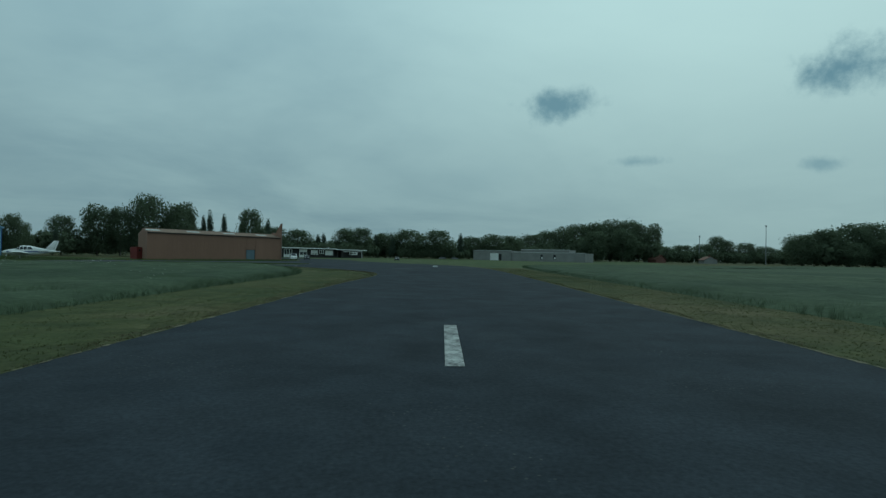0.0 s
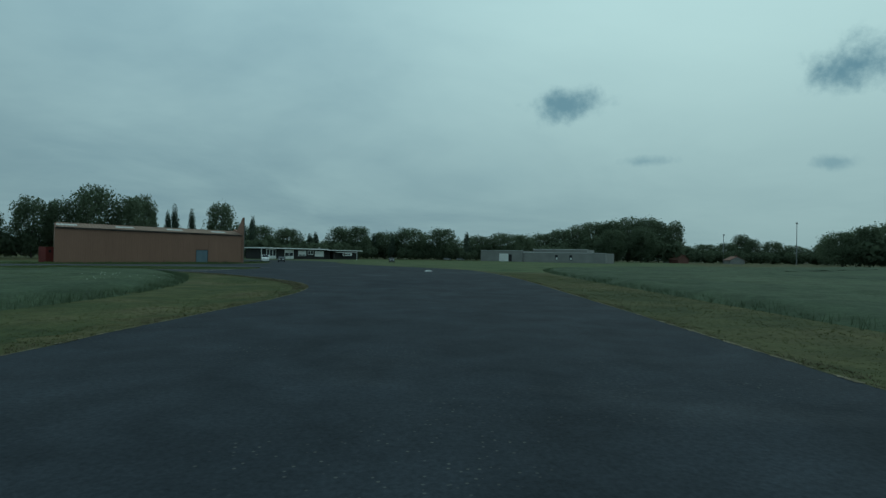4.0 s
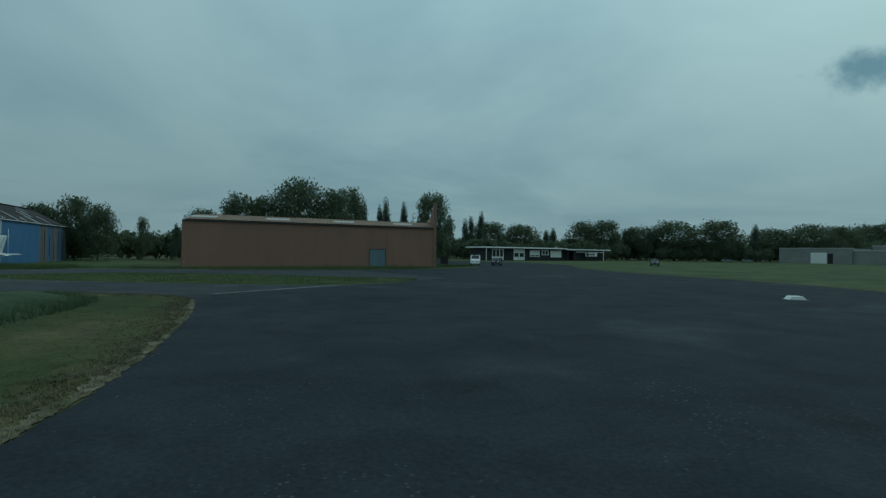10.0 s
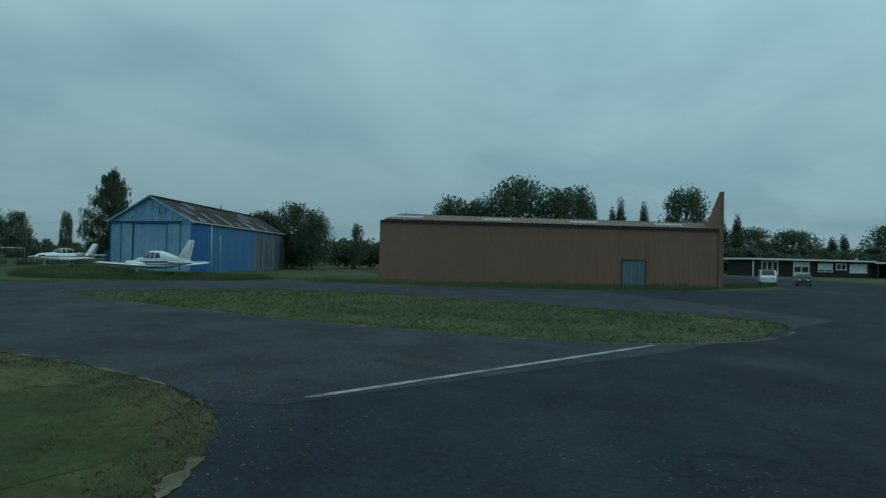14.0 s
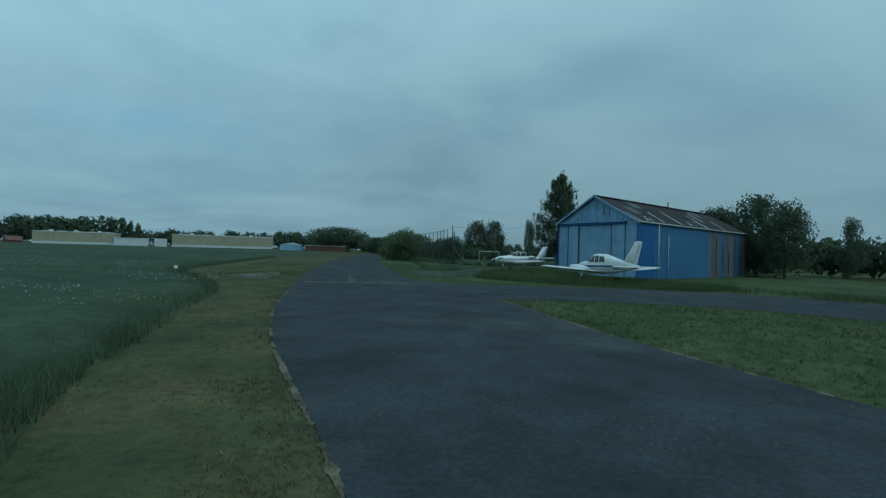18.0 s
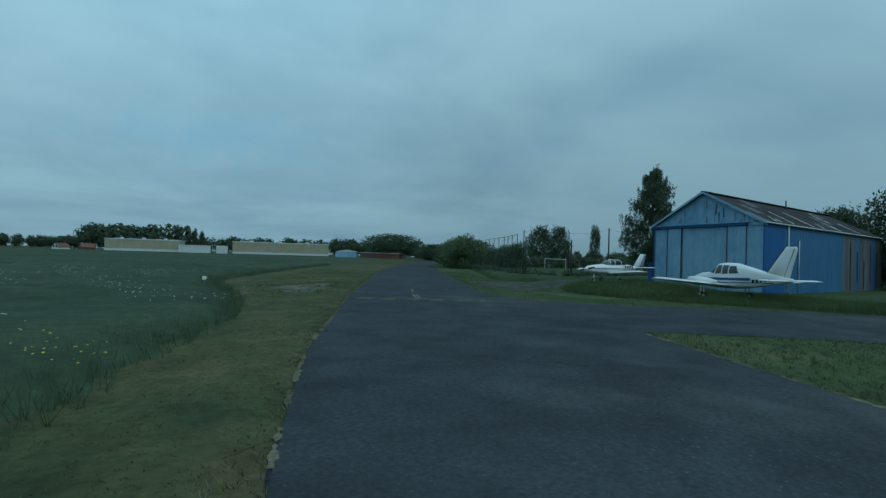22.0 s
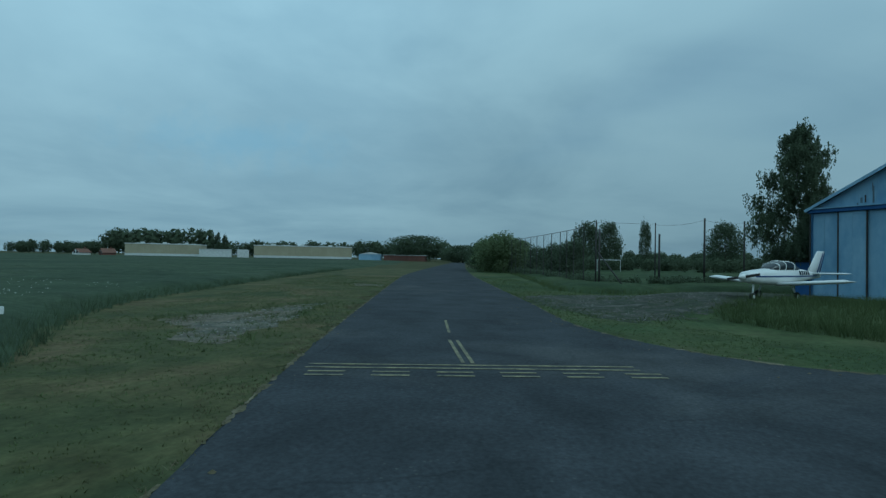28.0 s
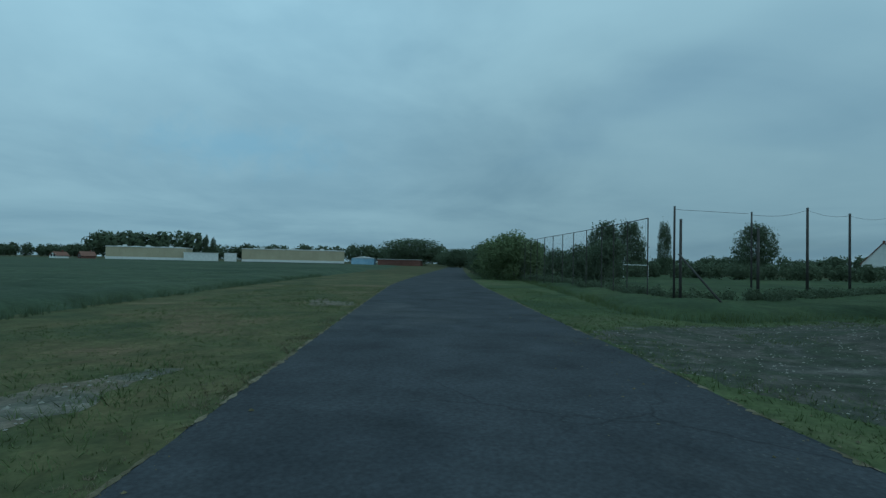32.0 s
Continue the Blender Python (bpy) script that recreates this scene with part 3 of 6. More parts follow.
BARE = [[(-69.8, 60.9), (-66, 61.5), (-63.0, 62.3), (-61.9, 63.6), (-59.3, 64.3), (-59.6, 65.6), (-62.6, 67.8), (-65.3, 71.2), (-68.3, 74.6), (-73.0, 76.2), (-77.3, 75.0), (-76.0, 71.0), (-73.3, 67.2), (-72.0, 63.8)],
        [(-52.0, 55.7), (-52.5, 56.0), (-53.7, 56.0), (-55.8, 55.6), (-59.0, 54.7), (-62.5, 54.0), (-60.1, 53.2), (-57.4, 53.1), (-56.3, 51.9), (-54.3, 53.1)],
        [(-77.6, 49.6), (-76.4, 51.6), (-74.2, 52.2), (-73.4, 51.2), (-75.2, 49.8)]]


def bare(x, y):
    """True for places outside the worn patches, with a loose border."""
    rng = np.random.default_rng(77)
    k = np.ones(len(x), bool)
    for spot in BARE:
        inn = inside(x, y, smooth_line(spot + spot[:1])[:-1])
        k &= ~inn | (rng.uniform(0, 1, len(x)) < 0.04)
    return k


def grow_tall(name, line, far, box, reach, density, seed, tall, mat=None):
    x, y = scatter(box, density, seed)
    poly = smooth_line(line) + far
    keep = inside(x, y, poly) & bare(x, y)
    d = gap_to(x, y, smooth_line(line))
    rng = np.random.default_rng(seed + 1)
    keep &= d < reach * rng.uniform(0.15, 1.0, len(x)) ** 1.5 + 0.5
    x, y = x[keep], y[keep]
    h = np.array([tall * (0.75 + 0.5 * noise.noise((a * 0.3, b * 0.3, seed))) for a, b in zip(x, y)])
    ob = blades(name, x, y, h, 0.014, 5, mat or CROP_BLADES, seed, 0.7)
    return tagged(ob, "long bent seeding grass stalks", "grass", kind="stuff")


grow_tall("long_grass", FIELD_LEFT, [(-300, -400), (-11.2, -400)], (-40, 0, -10, 66), 16, 30, 11, 0.46)
grow_tall("long_grass", FIELD_LEFT, [(-300, -400), (-11.2, -400)], (-110, 20, -40, 61), 16, 28, 12, 0.46)
grow_tall("long_grass", FIELD_LEFT, [(-300, -400), (-11.2, -400)], (-33, 56, -16, 67), 14, 60, 17, 0.44)
grow_tall("long_grass", FIELD_RIGHT, [(420, -60)], (11, 0, 40, 110), 12, 18, 13, 0.45)


grow_tall("long_grass", FIELD_MID, [], (-70, 64, -50, 86), 12, 62, 14, 0.50, GREEN_BLADES)
grow_tall("long_grass", [(-31.5, 106), (-36.0, 97.5), (-41.5, 90.8), (-49, 86), (-53.3, 81.5), (-55, 73.5)], [(-66, 80), (-60, 88), (-48.5, 87.2), (-35, 111)], (-66, 72, -32, 114), 5, 18, 15, 0.42, GREEN_BLADES)
grow_tall("long_grass", FIELD_WEST, [(-125, 135), (-170, 120), (-180, 80)], (-112, 55, -72, 84), 14, 22, 16, 0.44, GREEN_BLADES)


def grow_short(name, box, density, seed, tall, rule, mat=None, label="short mown grass tufts"):
    x, y = scatter(box, density, seed)
    on = inside(x, y, TARMAC_LINE) & ~inside(x, y, ISLAND_LINE[:-1])
    keep = ~on & rule(x, y)
    x, y = x[keep], y[keep]
    h = np.array([tall * (0.8 + 0.6 * noise.noise((a * 0.5, b * 0.5, seed))) for a, b in zip(x, y)])
    return tagged(blades(name, x, y, h, 0.013, 5, mat or BLADES, seed, 1.6), label, "grass", kind="stuff")


near_left, near_right, near_island = smooth_line(LEFT_EDGE), smooth_line(RIGHT_EDGE), ISLAND_LINE
grow_short("mown_grass", (-12, 2, -5, 60), 40, 21, 0.035, lambda x, y: gap_to(x, y, near_left) < 5.5 * np.random.default_rng(5).uniform(0.3, 1, len(x)))
grow_short("mown_grass", (7.3, 4, 13, 80), 32, 22, 0.035, lambda x, y: gap_to(x, y, near_right) < 5.5)
grow_short("mown_grass", (-48, 48, -10, 72), 30, 23, 0.032, lambda x, y: (gap_to(x, y, near_left) < 5.0) & (gap_to(x, y, near_left) > 0.5 + 0.9 * np.random.default_rng(8).uniform(0, 1, len(x))), GREEN_BLADES)
grow_short("mown_grass", (-48, 48, -10, 72), 30, 28, 0.032, lambda x, y: gap_to(x, y, near_left) < 1.5)


def shifted(points, d):
    """The line moved sideways by d, to the left of its run."""
    out = []
    for a, p, b in zip(points[:1] + points[:-1], points, points[1:] + points[-1:]):
        run = Vector((b[0] - a[0], b[1] - a[1])).normalized()
        out.append((p[0] - run.y * d, p[1] + run.x * d))
    return out



grow_short("mown_grass", (-90, 40, -48, 62), 36, 24, 0.045, lambda x, y: (gap_to(x, y, near_left) < 7.0) & bare(x, y), GREEN_BLADES)
grow_short("mown_grass", (-45, 67, -19, 87), 44, 25, 0.11, lambda x, y: inside(x, y, near_island[:-1]), GREEN_BLADES)
grow_short("mown_grass", (-95, 54, -48, 80), 44, 26, 0.05, lambda x, y: (gap_to(x, y, near_right) < 3.4) & bare(x, y), GREEN_BLADES)
grow_short("mown_grass", (-50, 80, -32, 122), 26, 27, 0.34, lambda x, y: gap_to(x, y, near_right) < 6.0, GREEN_BLADES, label="rough grass along the hangar wall")
strip = [p for p in shifted(smooth_line(LEFT_EDGE), 0.9) if p[0] > -24.5 and p[1] > -20] + [p for p in shifted(smooth_line(FIELD_LEFT), 1.3) if p[0] > -26 and p[1] > -20][::-1]
tagged(sheet("lawn", wavy([Vector(p) for p in strip], 0.3, 0.9, 23.0), 0.004, CORNER), "olive green mown verge between field and tarmac", "grass", kind="structure")
strip = [p for p in smooth_line(LEFT_EDGE) if -140 < p[0] < -23.5] + [p for p in shifted(smooth_line(FIELD_LEFT), 1.3) if -140 < p[0] < -25][::-1]
tagged(sheet("lawn", wavy([Vector(p) for p in strip], 0.35, 0.8, 21.0), 0.005, VERGE), "green mown verge along the taxiway", "grass", kind="structure")
tagged(sheet("lawn", [Vector(p) for p in ((4.2, 92), (0, 99.5), (-7, 107.5), (-15, 117.5), (-20, 128.5), (-23, 142), (-62, 166), (-80, 190), (60, 300), (130, 330), (60, 131), (21, 99), (14, 86), (7, 84))], 0.005, LAWN), "green grass between the apron and the clubhouse", "grass", kind="structure")
tagged(sheet("lawn", [Vector(p) for p in ISLAND_LINE[:-1]], 0.006, LAWN), "green mown grass island between the taxiways", "grass", kind="structure")
tagged(sheet("lawn", [Vector(p) for p in ((-150, 44.9), (-107, 52.3), (-73.4, 59.7), (-64, 61.9), (-58.5, 62.9), (-55.1, 64.4), (-52.9, 66.6), (-52.5, 69.5), (-52.9, 75), (-52.8, 81.5), (-48, 85.6), (-40.8, 91), (-35, 98), (-31, 107), (-31, 119), (-45, 122), (-62, 98), (-110, 120), (-160, 80))], 0.004, LAWN), "rough green grass round the hangars", "grass", kind="structure")
# dry straw rim of the tarmac
grow_short("dry_verge_grass", (-30, 45, -6, 71), 160, 31, 0.07, lambda x, y: gap_to(x, y, near_left) < 0.7 * np.random.default_rng(6).uniform(0, 1, len(x)) + 0.25 + 0.25 * np.sin(x * 1.7 + y), STRAW, "bleached dry grass along the tarmac edge")
grow_short("dry_verge_grass", (-70, 52, -30, 68), 60, 32, 0.06, lambda x, y: gap_to(x, y, near_left) < 0.35 + 0.3 * np.sin(x * 1.3 + y), STRAW, "bleached dry grass along the tarmac edge")
grow_short("dry_verge_grass", (-12, 2, -5.5, 50), 60, 33, 0.06, lambda x, y: gap_to(x, y, near_left) < 0.3 + 0.25 * np.sin(y * 1.3), STRAW, "bleached dry grass along the tarmac edge")
grow_short("dry_verge_grass", (6.5, 4, 9, 84), 60, 34, 0.06, lambda x, y: gap_to(x, y, near_right) < 0.3 + 0.25 * np.sin(y * 1.1), STRAW, "bleached dry grass along the tarmac edge")
grow_short("dry_verge_grass", (-45, 67, -19, 88), 60, 35, 0.06, lambda x, y: gap_to(x, y, near_island) < 0.35 + 0.3 * np.sin(x * 1.3), STRAW, "bleached dry grass along the tarmac edge")

def rim(line, stretch, into, over, seed, whole=0.0):
    """A ragged ribbon of bleached grass that creeps over the tarmac's edge."""
    pts = [Vector(p) for p in smooth_line(line)]
    fine = []
    for a, b in zip(pts, pts[1:]):
        k = max(1, int((b - a).length / 0.07))
        side = Vector((-(b - a).y, (b - a).x)).normalized()
        fine += [(a.lerp(b, j / k), side) for j in range(k)]
    verts, faces = [], []
    for p, side in fine:
        if not (stretch[0] < p.x < stretch[2] and stretch[1] < p.y < stretch[3]):
            continue
        u = noise.noise((p.x * 0.5, p.y * 0.5, seed))
        w = 0.5 * noise.noise((p.x * 1.3, p.y * 1.3, seed)) + 0.8 * noise.noise((p.x * 4.7, p.y * 4.7, seed + 1)) + 0.6 * noise.noise((p.x * 11, p.y * 11, seed + 4))
        v = noise.noise((p.x * 1.7, p.y * 1.7, seed + 2))
        verts += [(*(p + side * into * (0.5 + 0.4 * u + 0.5 * v + 0.5 * w)), 0.0175), (*(p - side * over * (0.1 + 0.9 * w + 0.3 * u)), 0.0175)]
        if len(verts) > 2 and 0.7 * u + v > -0.12 - whole:
            n = len(verts)
            faces.append((n - 4, n - 3, n - 1, n - 2))
    me = mesh_of("dry_verge", verts, faces)
    me.materials.append(STRAW)
    return tagged(new("dry_verge", me), "ragged rim of bleached dry grass along the tarmac edge", "grass", kind="structure")


rim(LEFT_EDGE, (-7.5, -5, 0, 50), 0.07, 0.09, 3.0, 1.0)
rim(LEFT_EDGE, (-21.5, 50, 0, 67.6), 0.30, 0.09, 4.0, 1.0)
rim(LEFT_EDGE, (-100, 40, -21, 69), 0.09, 0.07, 5.0)
rim(RIGHT_EDGE, (5, -5, 9, 84), -0.09, -0.10, 6.0, 1.0)
rim(RIGHT_EDGE, (-100, 50, -54, 64.6), -0.06, -0.20, 7.0)
rim(ISLAND, (-45, 67, -19, 86), -0.10, -0.14, 8.0)
rim(RIGHT_EDGE, (-54.5, 64.6, -29, 106), -0.10, -0.16, 9.0)
for spot in BARE[1:]:
    tagged(sheet("bare_ground", wavy(smooth_line(spot + spot[:1])[:-1], 0.25, 0.55, 42.0), 0.008, SAND), "patch of bare stony earth beside the taxiway", "earth", kind="structure")


def swell(name, mat, label, category, on_earth):
    """The raised ground as a fine sheet: bare earth inside the worn patch, turf round it."""
    gx, gy = np.meshgrid(np.arange(-81, -55, 0.15), np.arange(59.5, 81, 0.15))
    cx, cy = gx.ravel() + 0.075, gy.ravel() + 0.075
    lip = np.array([0.9 * noise.noise((a * 0.5, b * 0.5, 4.0)) + 0.7 * noise.noise((a * 1.9, b * 1.9, 7.0)) + 0.5 * noise.noise((a * 5.1, b * 5.1, 9.0)) for a, b in zip(cx, cy)])
    earth = inside(cx + lip, cy + lip, smooth_line(BARE[0] + BARE[0][:1])[:-1])
    keep = (earth if on_earth else ~earth & (swell_height(cx, cy) > 0.0)) & ~inside(cx, cy, TARMAC_LINE)
    index, verts, faces = {}, [], []
    for x, y in zip(gx.ravel()[keep], gy.ravel()[keep]):
        ids = []
        for u, v in ((x, y), (x + 0.15, y), (x + 0.15, y + 0.15), (x, y + 0.15)):
            key = (round(u, 2), round(v, 2))
            if key not in index:
                index[key] = len(verts)
                verts.append((u, v, 0.007 + float(swell_height(u, v)) + 0.010 * (noise.noise((u * 0.9, v * 0.9, 2.0)) + 1) * (0.8 if on_earth else 0.3)))
            ids.append(index[key])
        faces.append(ids)
    once = collections.Counter(tuple(sorted(e)) for f in faces for e in zip(f, f[1:] + f[:1]))
    for v in {v for e, c in once.items() if c == 1 for v in e}:
        if swell_height(verts[v][0], verts[v][1]) < 0.01:
            verts[v] = (verts[v][0], verts[v][1], -0.004)
    me = mesh_of(name, verts, faces)
    me.materials.append(mat)
    me.polygons.foreach_set("use_smooth", [True] * len(me.polygons))
    return tagged(new(name, me), label, category, kind="structure")


swell("bare_ground", EARTH, "bare stony earth round the parked light aircraft", "earth", True)
swell("lawn", LAWN, "rough turf round the bare ground", "grass", False)


for n_, spot in enumerate(BARE):
    ring = smooth_line(spot + spot[:1])
    x0, y0, x1, y1 = min(p[0] for p in ring) - 1.5, min(p[1] for p in ring) - 1.5, max(p[0] for p in ring) + 1.5, max(p[1] for p in ring) + 1.5
    grow_short("weed_tufts", (x0, y0, x1, y1), 26, 45 + n_, 0.13, lambda x, y: gap_to(x, y, ring) < 1.3 * np.random.default_rng(3).uniform(0, 1, len(x)), GREEN_BLADES, "weeds and grass tufts round the bare ground")
    grow_short("weed_tufts", (x0, y0, x1, y1), 26, 47 + n_, 0.09, lambda x, y: inside(x, y, ring[:-1]) & (np.sin(x * 1.1 + 0.7 * y) + np.sin(1.7 * y - 0.6 * x) > 0.75), GREEN_BLADES, "weeds and grass tufts on the bare ground")


def litter(name, box, many, seed, rule, label):
    """Loose stones and torn turf lying on the asphalt."""
    rng = np.random.default_rng(seed)
    x, y = rng.uniform(box[0], box[2], many), rng.uniform(box[1], box[3], many)
    keep = rule(x, y, rng)
    verts, faces = [], []
    for a, b in zip(x[keep], y[keep]):
        r = rng.uniform(0.006, 0.015) if rng.uniform() < 0.9 else rng.uniform(0.015, 0.028)
        h = min(0.03, r * 0.45)
        n, base = 6, len(verts)
        for k in range(n):
            q = r * rng.uniform(0.6, 1.2)
            verts.append((a + math.cos(k * 6.283 / n) * q, b + math.sin(k * 6.283 / n) * q, 0.012))
        verts.append((a + rng.uniform(-0.3, 0.3) * r, b + rng.uniform(-0.3, 0.3) * r, 0.014 + h))
        faces += [(base + k, base + (k + 1) % n, base + n) for k in range(n)]
    me = mesh_of(name, verts, faces)
    me.materials.append(STRAW)
    return tagged(new(name, me), label, "gravel", kind="stuff")


litter("loose_gravel", (-25.5, 66.3, -19.5, 70.2), 1400, 71, lambda x, y, g: (gap_to(x, y, near_left) < 1.25 * g.uniform(0, 1, len(x)) ** 1.4) & inside(x, y, TARMAC_LINE), "pale loose gravel and turf crumbs on the asphalt corner")
litter("loose_gravel", (-18.5, 50, -6, 66), 1500, 72, lambda x, y, g: (gap_to(x, y, near_left) < 0.5 * g.uniform(0, 1, len(x)) ** 2) & inside(x, y, TARMAC_LINE), "pale loose gravel along the asphalt edge")
litter("loose_gravel", (-60, 55, -23.5, 69), 3500, 73, lambda x, y, g: (gap_to(x, y, near_left) < 0.45 * g.uniform(0, 1, len(x)) ** 2) & inside(x, y, TARMAC_LINE), "pale loose gravel along the taxiway edge")


# ---- painted lines ----
def stripe(a, b, wide, mat, label):
    a, b = Vector(a), Vector(b)
    side = Vector((-(b - a).y, (b - a).x)).normalized() * wide / 2
    return tagged(sheet("marking", [a - side, b - side, b + side, a + side], 0.0215, mat), label, "marking", kind="structure")


stripe((0.25, 8.6), (0.25, 13.7), 0.32, LINE, "worn white centre line dash on the asphalt")
stripe((-21.85, 69.2), (-21.45, 77.3), 0.12, LINE, "worn white line across the taxiway mouth")
# the holding point: two unbroken lines, two broken ones on the near side, and a double dash beyond
hold_a, hold_b = Vector((-50.87, 58.7)), Vector((-52.2, 64.0))
hold_d = (hold_b - hold_a).normalized()
hold_n = Vector((hold_d.y, -hold_d.x))
for k in (0.0, 0.27):
    stripe(hold_a + hold_n * k, hold_b + hold_n * k, 0.09, YELLOW, "worn yellow holding line across the taxiway")
for k in (0.56, 0.82):
    for j in range(6):
        stripe(hold_a + hold_n * k + hold_d * (0.1 + j), hold_a + hold_n * k + hold_d * (0.68 + j), 0.09, YELLOW, "worn yellow dash of the broken holding line")
for k in (0.0, 0.17):
    stripe(Vector((-51.7, 61.15 + k)), Vector((-54.2, 60.42 + k)), 0.07, YELLOW, "worn yellow centre dash")
stripe((-55.3, 60.2), (-57.8, 59.6), 0.07, YELLOW, "worn yellow centre dash")


# ---- trees ----
def crown(name, seed, shape, lumps, leaves, size, mat):
    """A crown about 1 high and 1 wide: lumps spread over its form, each a cloud of small leaves."""
    rng = np.random.default_rng(seed)
    C, R = [], []
    for _ in range(lumps):
        z = rng.uniform(0.0, 1.0)
        a = rng.uniform(0, 2 * np.pi)
        r = shape(z) * rng.uniform(0.15, 1.0) ** 0.5
        C.append((np.cos(a) * r * 0.5, np.sin(a) * r * 0.5, z))
        R.append(rng.uniform(0.6, 1.35))
    C, R = np.array(C), np.array(R)
    which = rng.integers(0, lumps, leaves)
    d = rng.normal(0, 1, (leaves, 3))
    d /= np.linalg.norm(d, axis=1)[:, None]
    p = C[which] + d * (size * 2.2 * R[which] * rng.uniform(0.3, 1.0, leaves) ** 0.5)[:, None]
    n = rng.normal(0, 1, (leaves, 3)) + d * 0.8
    n /= np.linalg.norm(n, axis=1)[:, None]
    u = np.cross(n, rng.normal(0, 1, (leaves, 3)))
    u /= np.linalg.norm(u, axis=1)[:, None]
    w = np.cross(n, u)
    s = (size * 0.28 * rng.uniform(0.6, 1.5, leaves))[:, None]
    V = np.stack([p - u * s, p - w * s * 0.55, p + u * s, p + w * s * 0.55], 1)
    me = bpy.data.meshes.new(name)
    me.vertices.add(leaves * 4)
    me.vertices.foreach_set("co", V.ravel())
    me.loops.add(leaves * 4)
    me.loops.foreach_set("vertex_index", np.arange(leaves * 4))
    me.polygons.add(leaves)
    me.polygons.foreach_set("loop_start", np.arange(leaves) * 4)
    me.polygons.foreach_set("loop_total", np.full(leaves, 4))
    me.update()
    me.materials.append(mat)
    return me, C


def limbs(name, C, foot, seed, r, many=10):
    """A tapered trunk with limbs out to some of the crown's lumps."""
    rng = random.Random(seed)
    bm = bmesh.new()
    x = y = 0.0
    spine = [Vector((0, 0, foot))]
    for k in range(1, 6):
        x, y = x + rng.uniform(-0.03, 0.03), y + rng.uniform(-0.03, 0.03)
        spine.append(Vector((x, y, foot + (0.85 - foot) * k / 5)))
    for k, (a, b) in enumerate(zip(spine, spine[1:])):
        add_rod(bm, a, b, r * (1 - k * 0.18), r * (1 - (k + 1) * 0.18), 7)
    for i in range(many):
        c = Vector(C[rng.randrange(len(C))])
        a = min(spine[1:], key=lambda s: abs(s.z - c.z + 0.18))
        add_rod(bm, a, a.lerp(c, 0.9), r * 0.35, r * 0.08, 5)
    return flush(bm, name)


KINDS = {}


def tree_kind(key, shape, lumps, leaves, size, mat, bark, foot, r, seed):
    """foot: how far the trunk stands clear below the crown, in crown heights."""
    me, C = crown("crown", seed, shape, lumps, leaves, size, mat)
    KINDS[key] = (me, limbs("trunk", C, -foot, seed, r), foot, mat, bark)
    KINDS[key][1].materials.append(bark)


def round_top(z):
    return math.sin(math.pi * min(1, max(0.04, 0.12 + 0.80 * z))) ** 0.6


def cone(z):
    return max(0.06, 1.0 - z) ** 0.9


def column(z):
    return math.sin(math.pi * (0.08 + 0.86 * z)) ** 0.45


for i in range(3):
    tree_kind("round%d" % i, round_top, 130, 8100, 0.085, LEAVES, BARK, 0.16, 0.028, 100 + i)
tree_kind("pale0", round_top, 60, 6000, 0.085, LEAVES_PALE, BARK, 0.08, 0.022, 120)
for i in range(2):
    tree_kind("conifer%d" % i, cone, 70, 4500, 0.075, NEEDLES, BARK, 0.06, 0.022, 130 + i)
tree_kind("poplar0", column, 130, 7500, 0.085, LEAVES, BARK, 0.07, 0.03, 140)


def birch_crown(name, seed, strands, each, mat):
    """A birch's crown: fine twigs that hang from the boughs, each a string of small leaves."""
    rng = np.random.default_rng(seed)
    boughs = 30
    bz = np.linspace(0.16, 0.98, boughs)
    ba = np.arange(boughs) * 2.4 + rng.uniform(-0.5, 0.5, boughs)
    br = 0.5 * (0.50 + 0.50 * np.sin(np.pi * bz ** 0.8)) * (1 - bz ** 7) * rng.uniform(0.55, 1.12, boughs) + 0.03
    k = rng.integers(0, boughs, strands)
    out = rng.uniform(0.12, 1.0, strands) ** 0.75
    z = bz[k] - 0.10 * (1 - out) + rng.normal(0, 0.022, strands)
    r = br[k] * out
    top = np.stack([np.cos(ba[k]) * r, np.sin(ba[k]) * r, z], 1) + rng.normal(0, 1, (strands, 3)) * np.array([0.05, 0.05, 0.0])
    long = rng.uniform(0.05, 0.17, strands) * (0.5 + r)
    k = np.repeat(np.arange(strands), each)
    t = rng.uniform(0, 1, len(k))
    p = top[k] + np.stack([rng.normal(0, 0.012, len(k)), rng.normal(0, 0.012, len(k)), -t * long[k]], 1)
    n = rng.normal(0, 1, (len(k), 3))
    n /= np.linalg.norm(n, axis=1)[:, None]
    u = np.cross(n, rng.normal(0, 1, (len(k), 3)))
    u /= np.linalg.norm(u, axis=1)[:, None]
    w = np.cross(n, u)
    s = 0.0115 * rng.uniform(0.6, 1.5, (len(k), 1))
    V = np.stack([p - u * s, p - w * s * 0.45, p + u * s, p + w * s * 0.45], 1).reshape(-1, 3)
    me = mesh_of(name, V.tolist(), np.arange(len(V)).reshape(-1, 4).tolist())
    me.materials.append(mat)
    return me, top


me, C = birch_crown("crown", 150, 1700, 27, LEAVES_PALE)
KINDS["birch0"] = (me, limbs("trunk", C, -0.12, 150, 0.016, 26), 0.12, LEAVES_PALE, BIRCH_BARK)
KINDS["birch0"][1].materials.append(BIRCH_BARK)
tree_kind("bush0", round_top, 50, 6000, 0.10, LEAVES, BARK, 0.04, 0.02, 160)
tree_kind("bush1", round_top, 50, 9000, 0.09, LEAVES_LIGHT, BARK, 0.04, 0.02, 161)

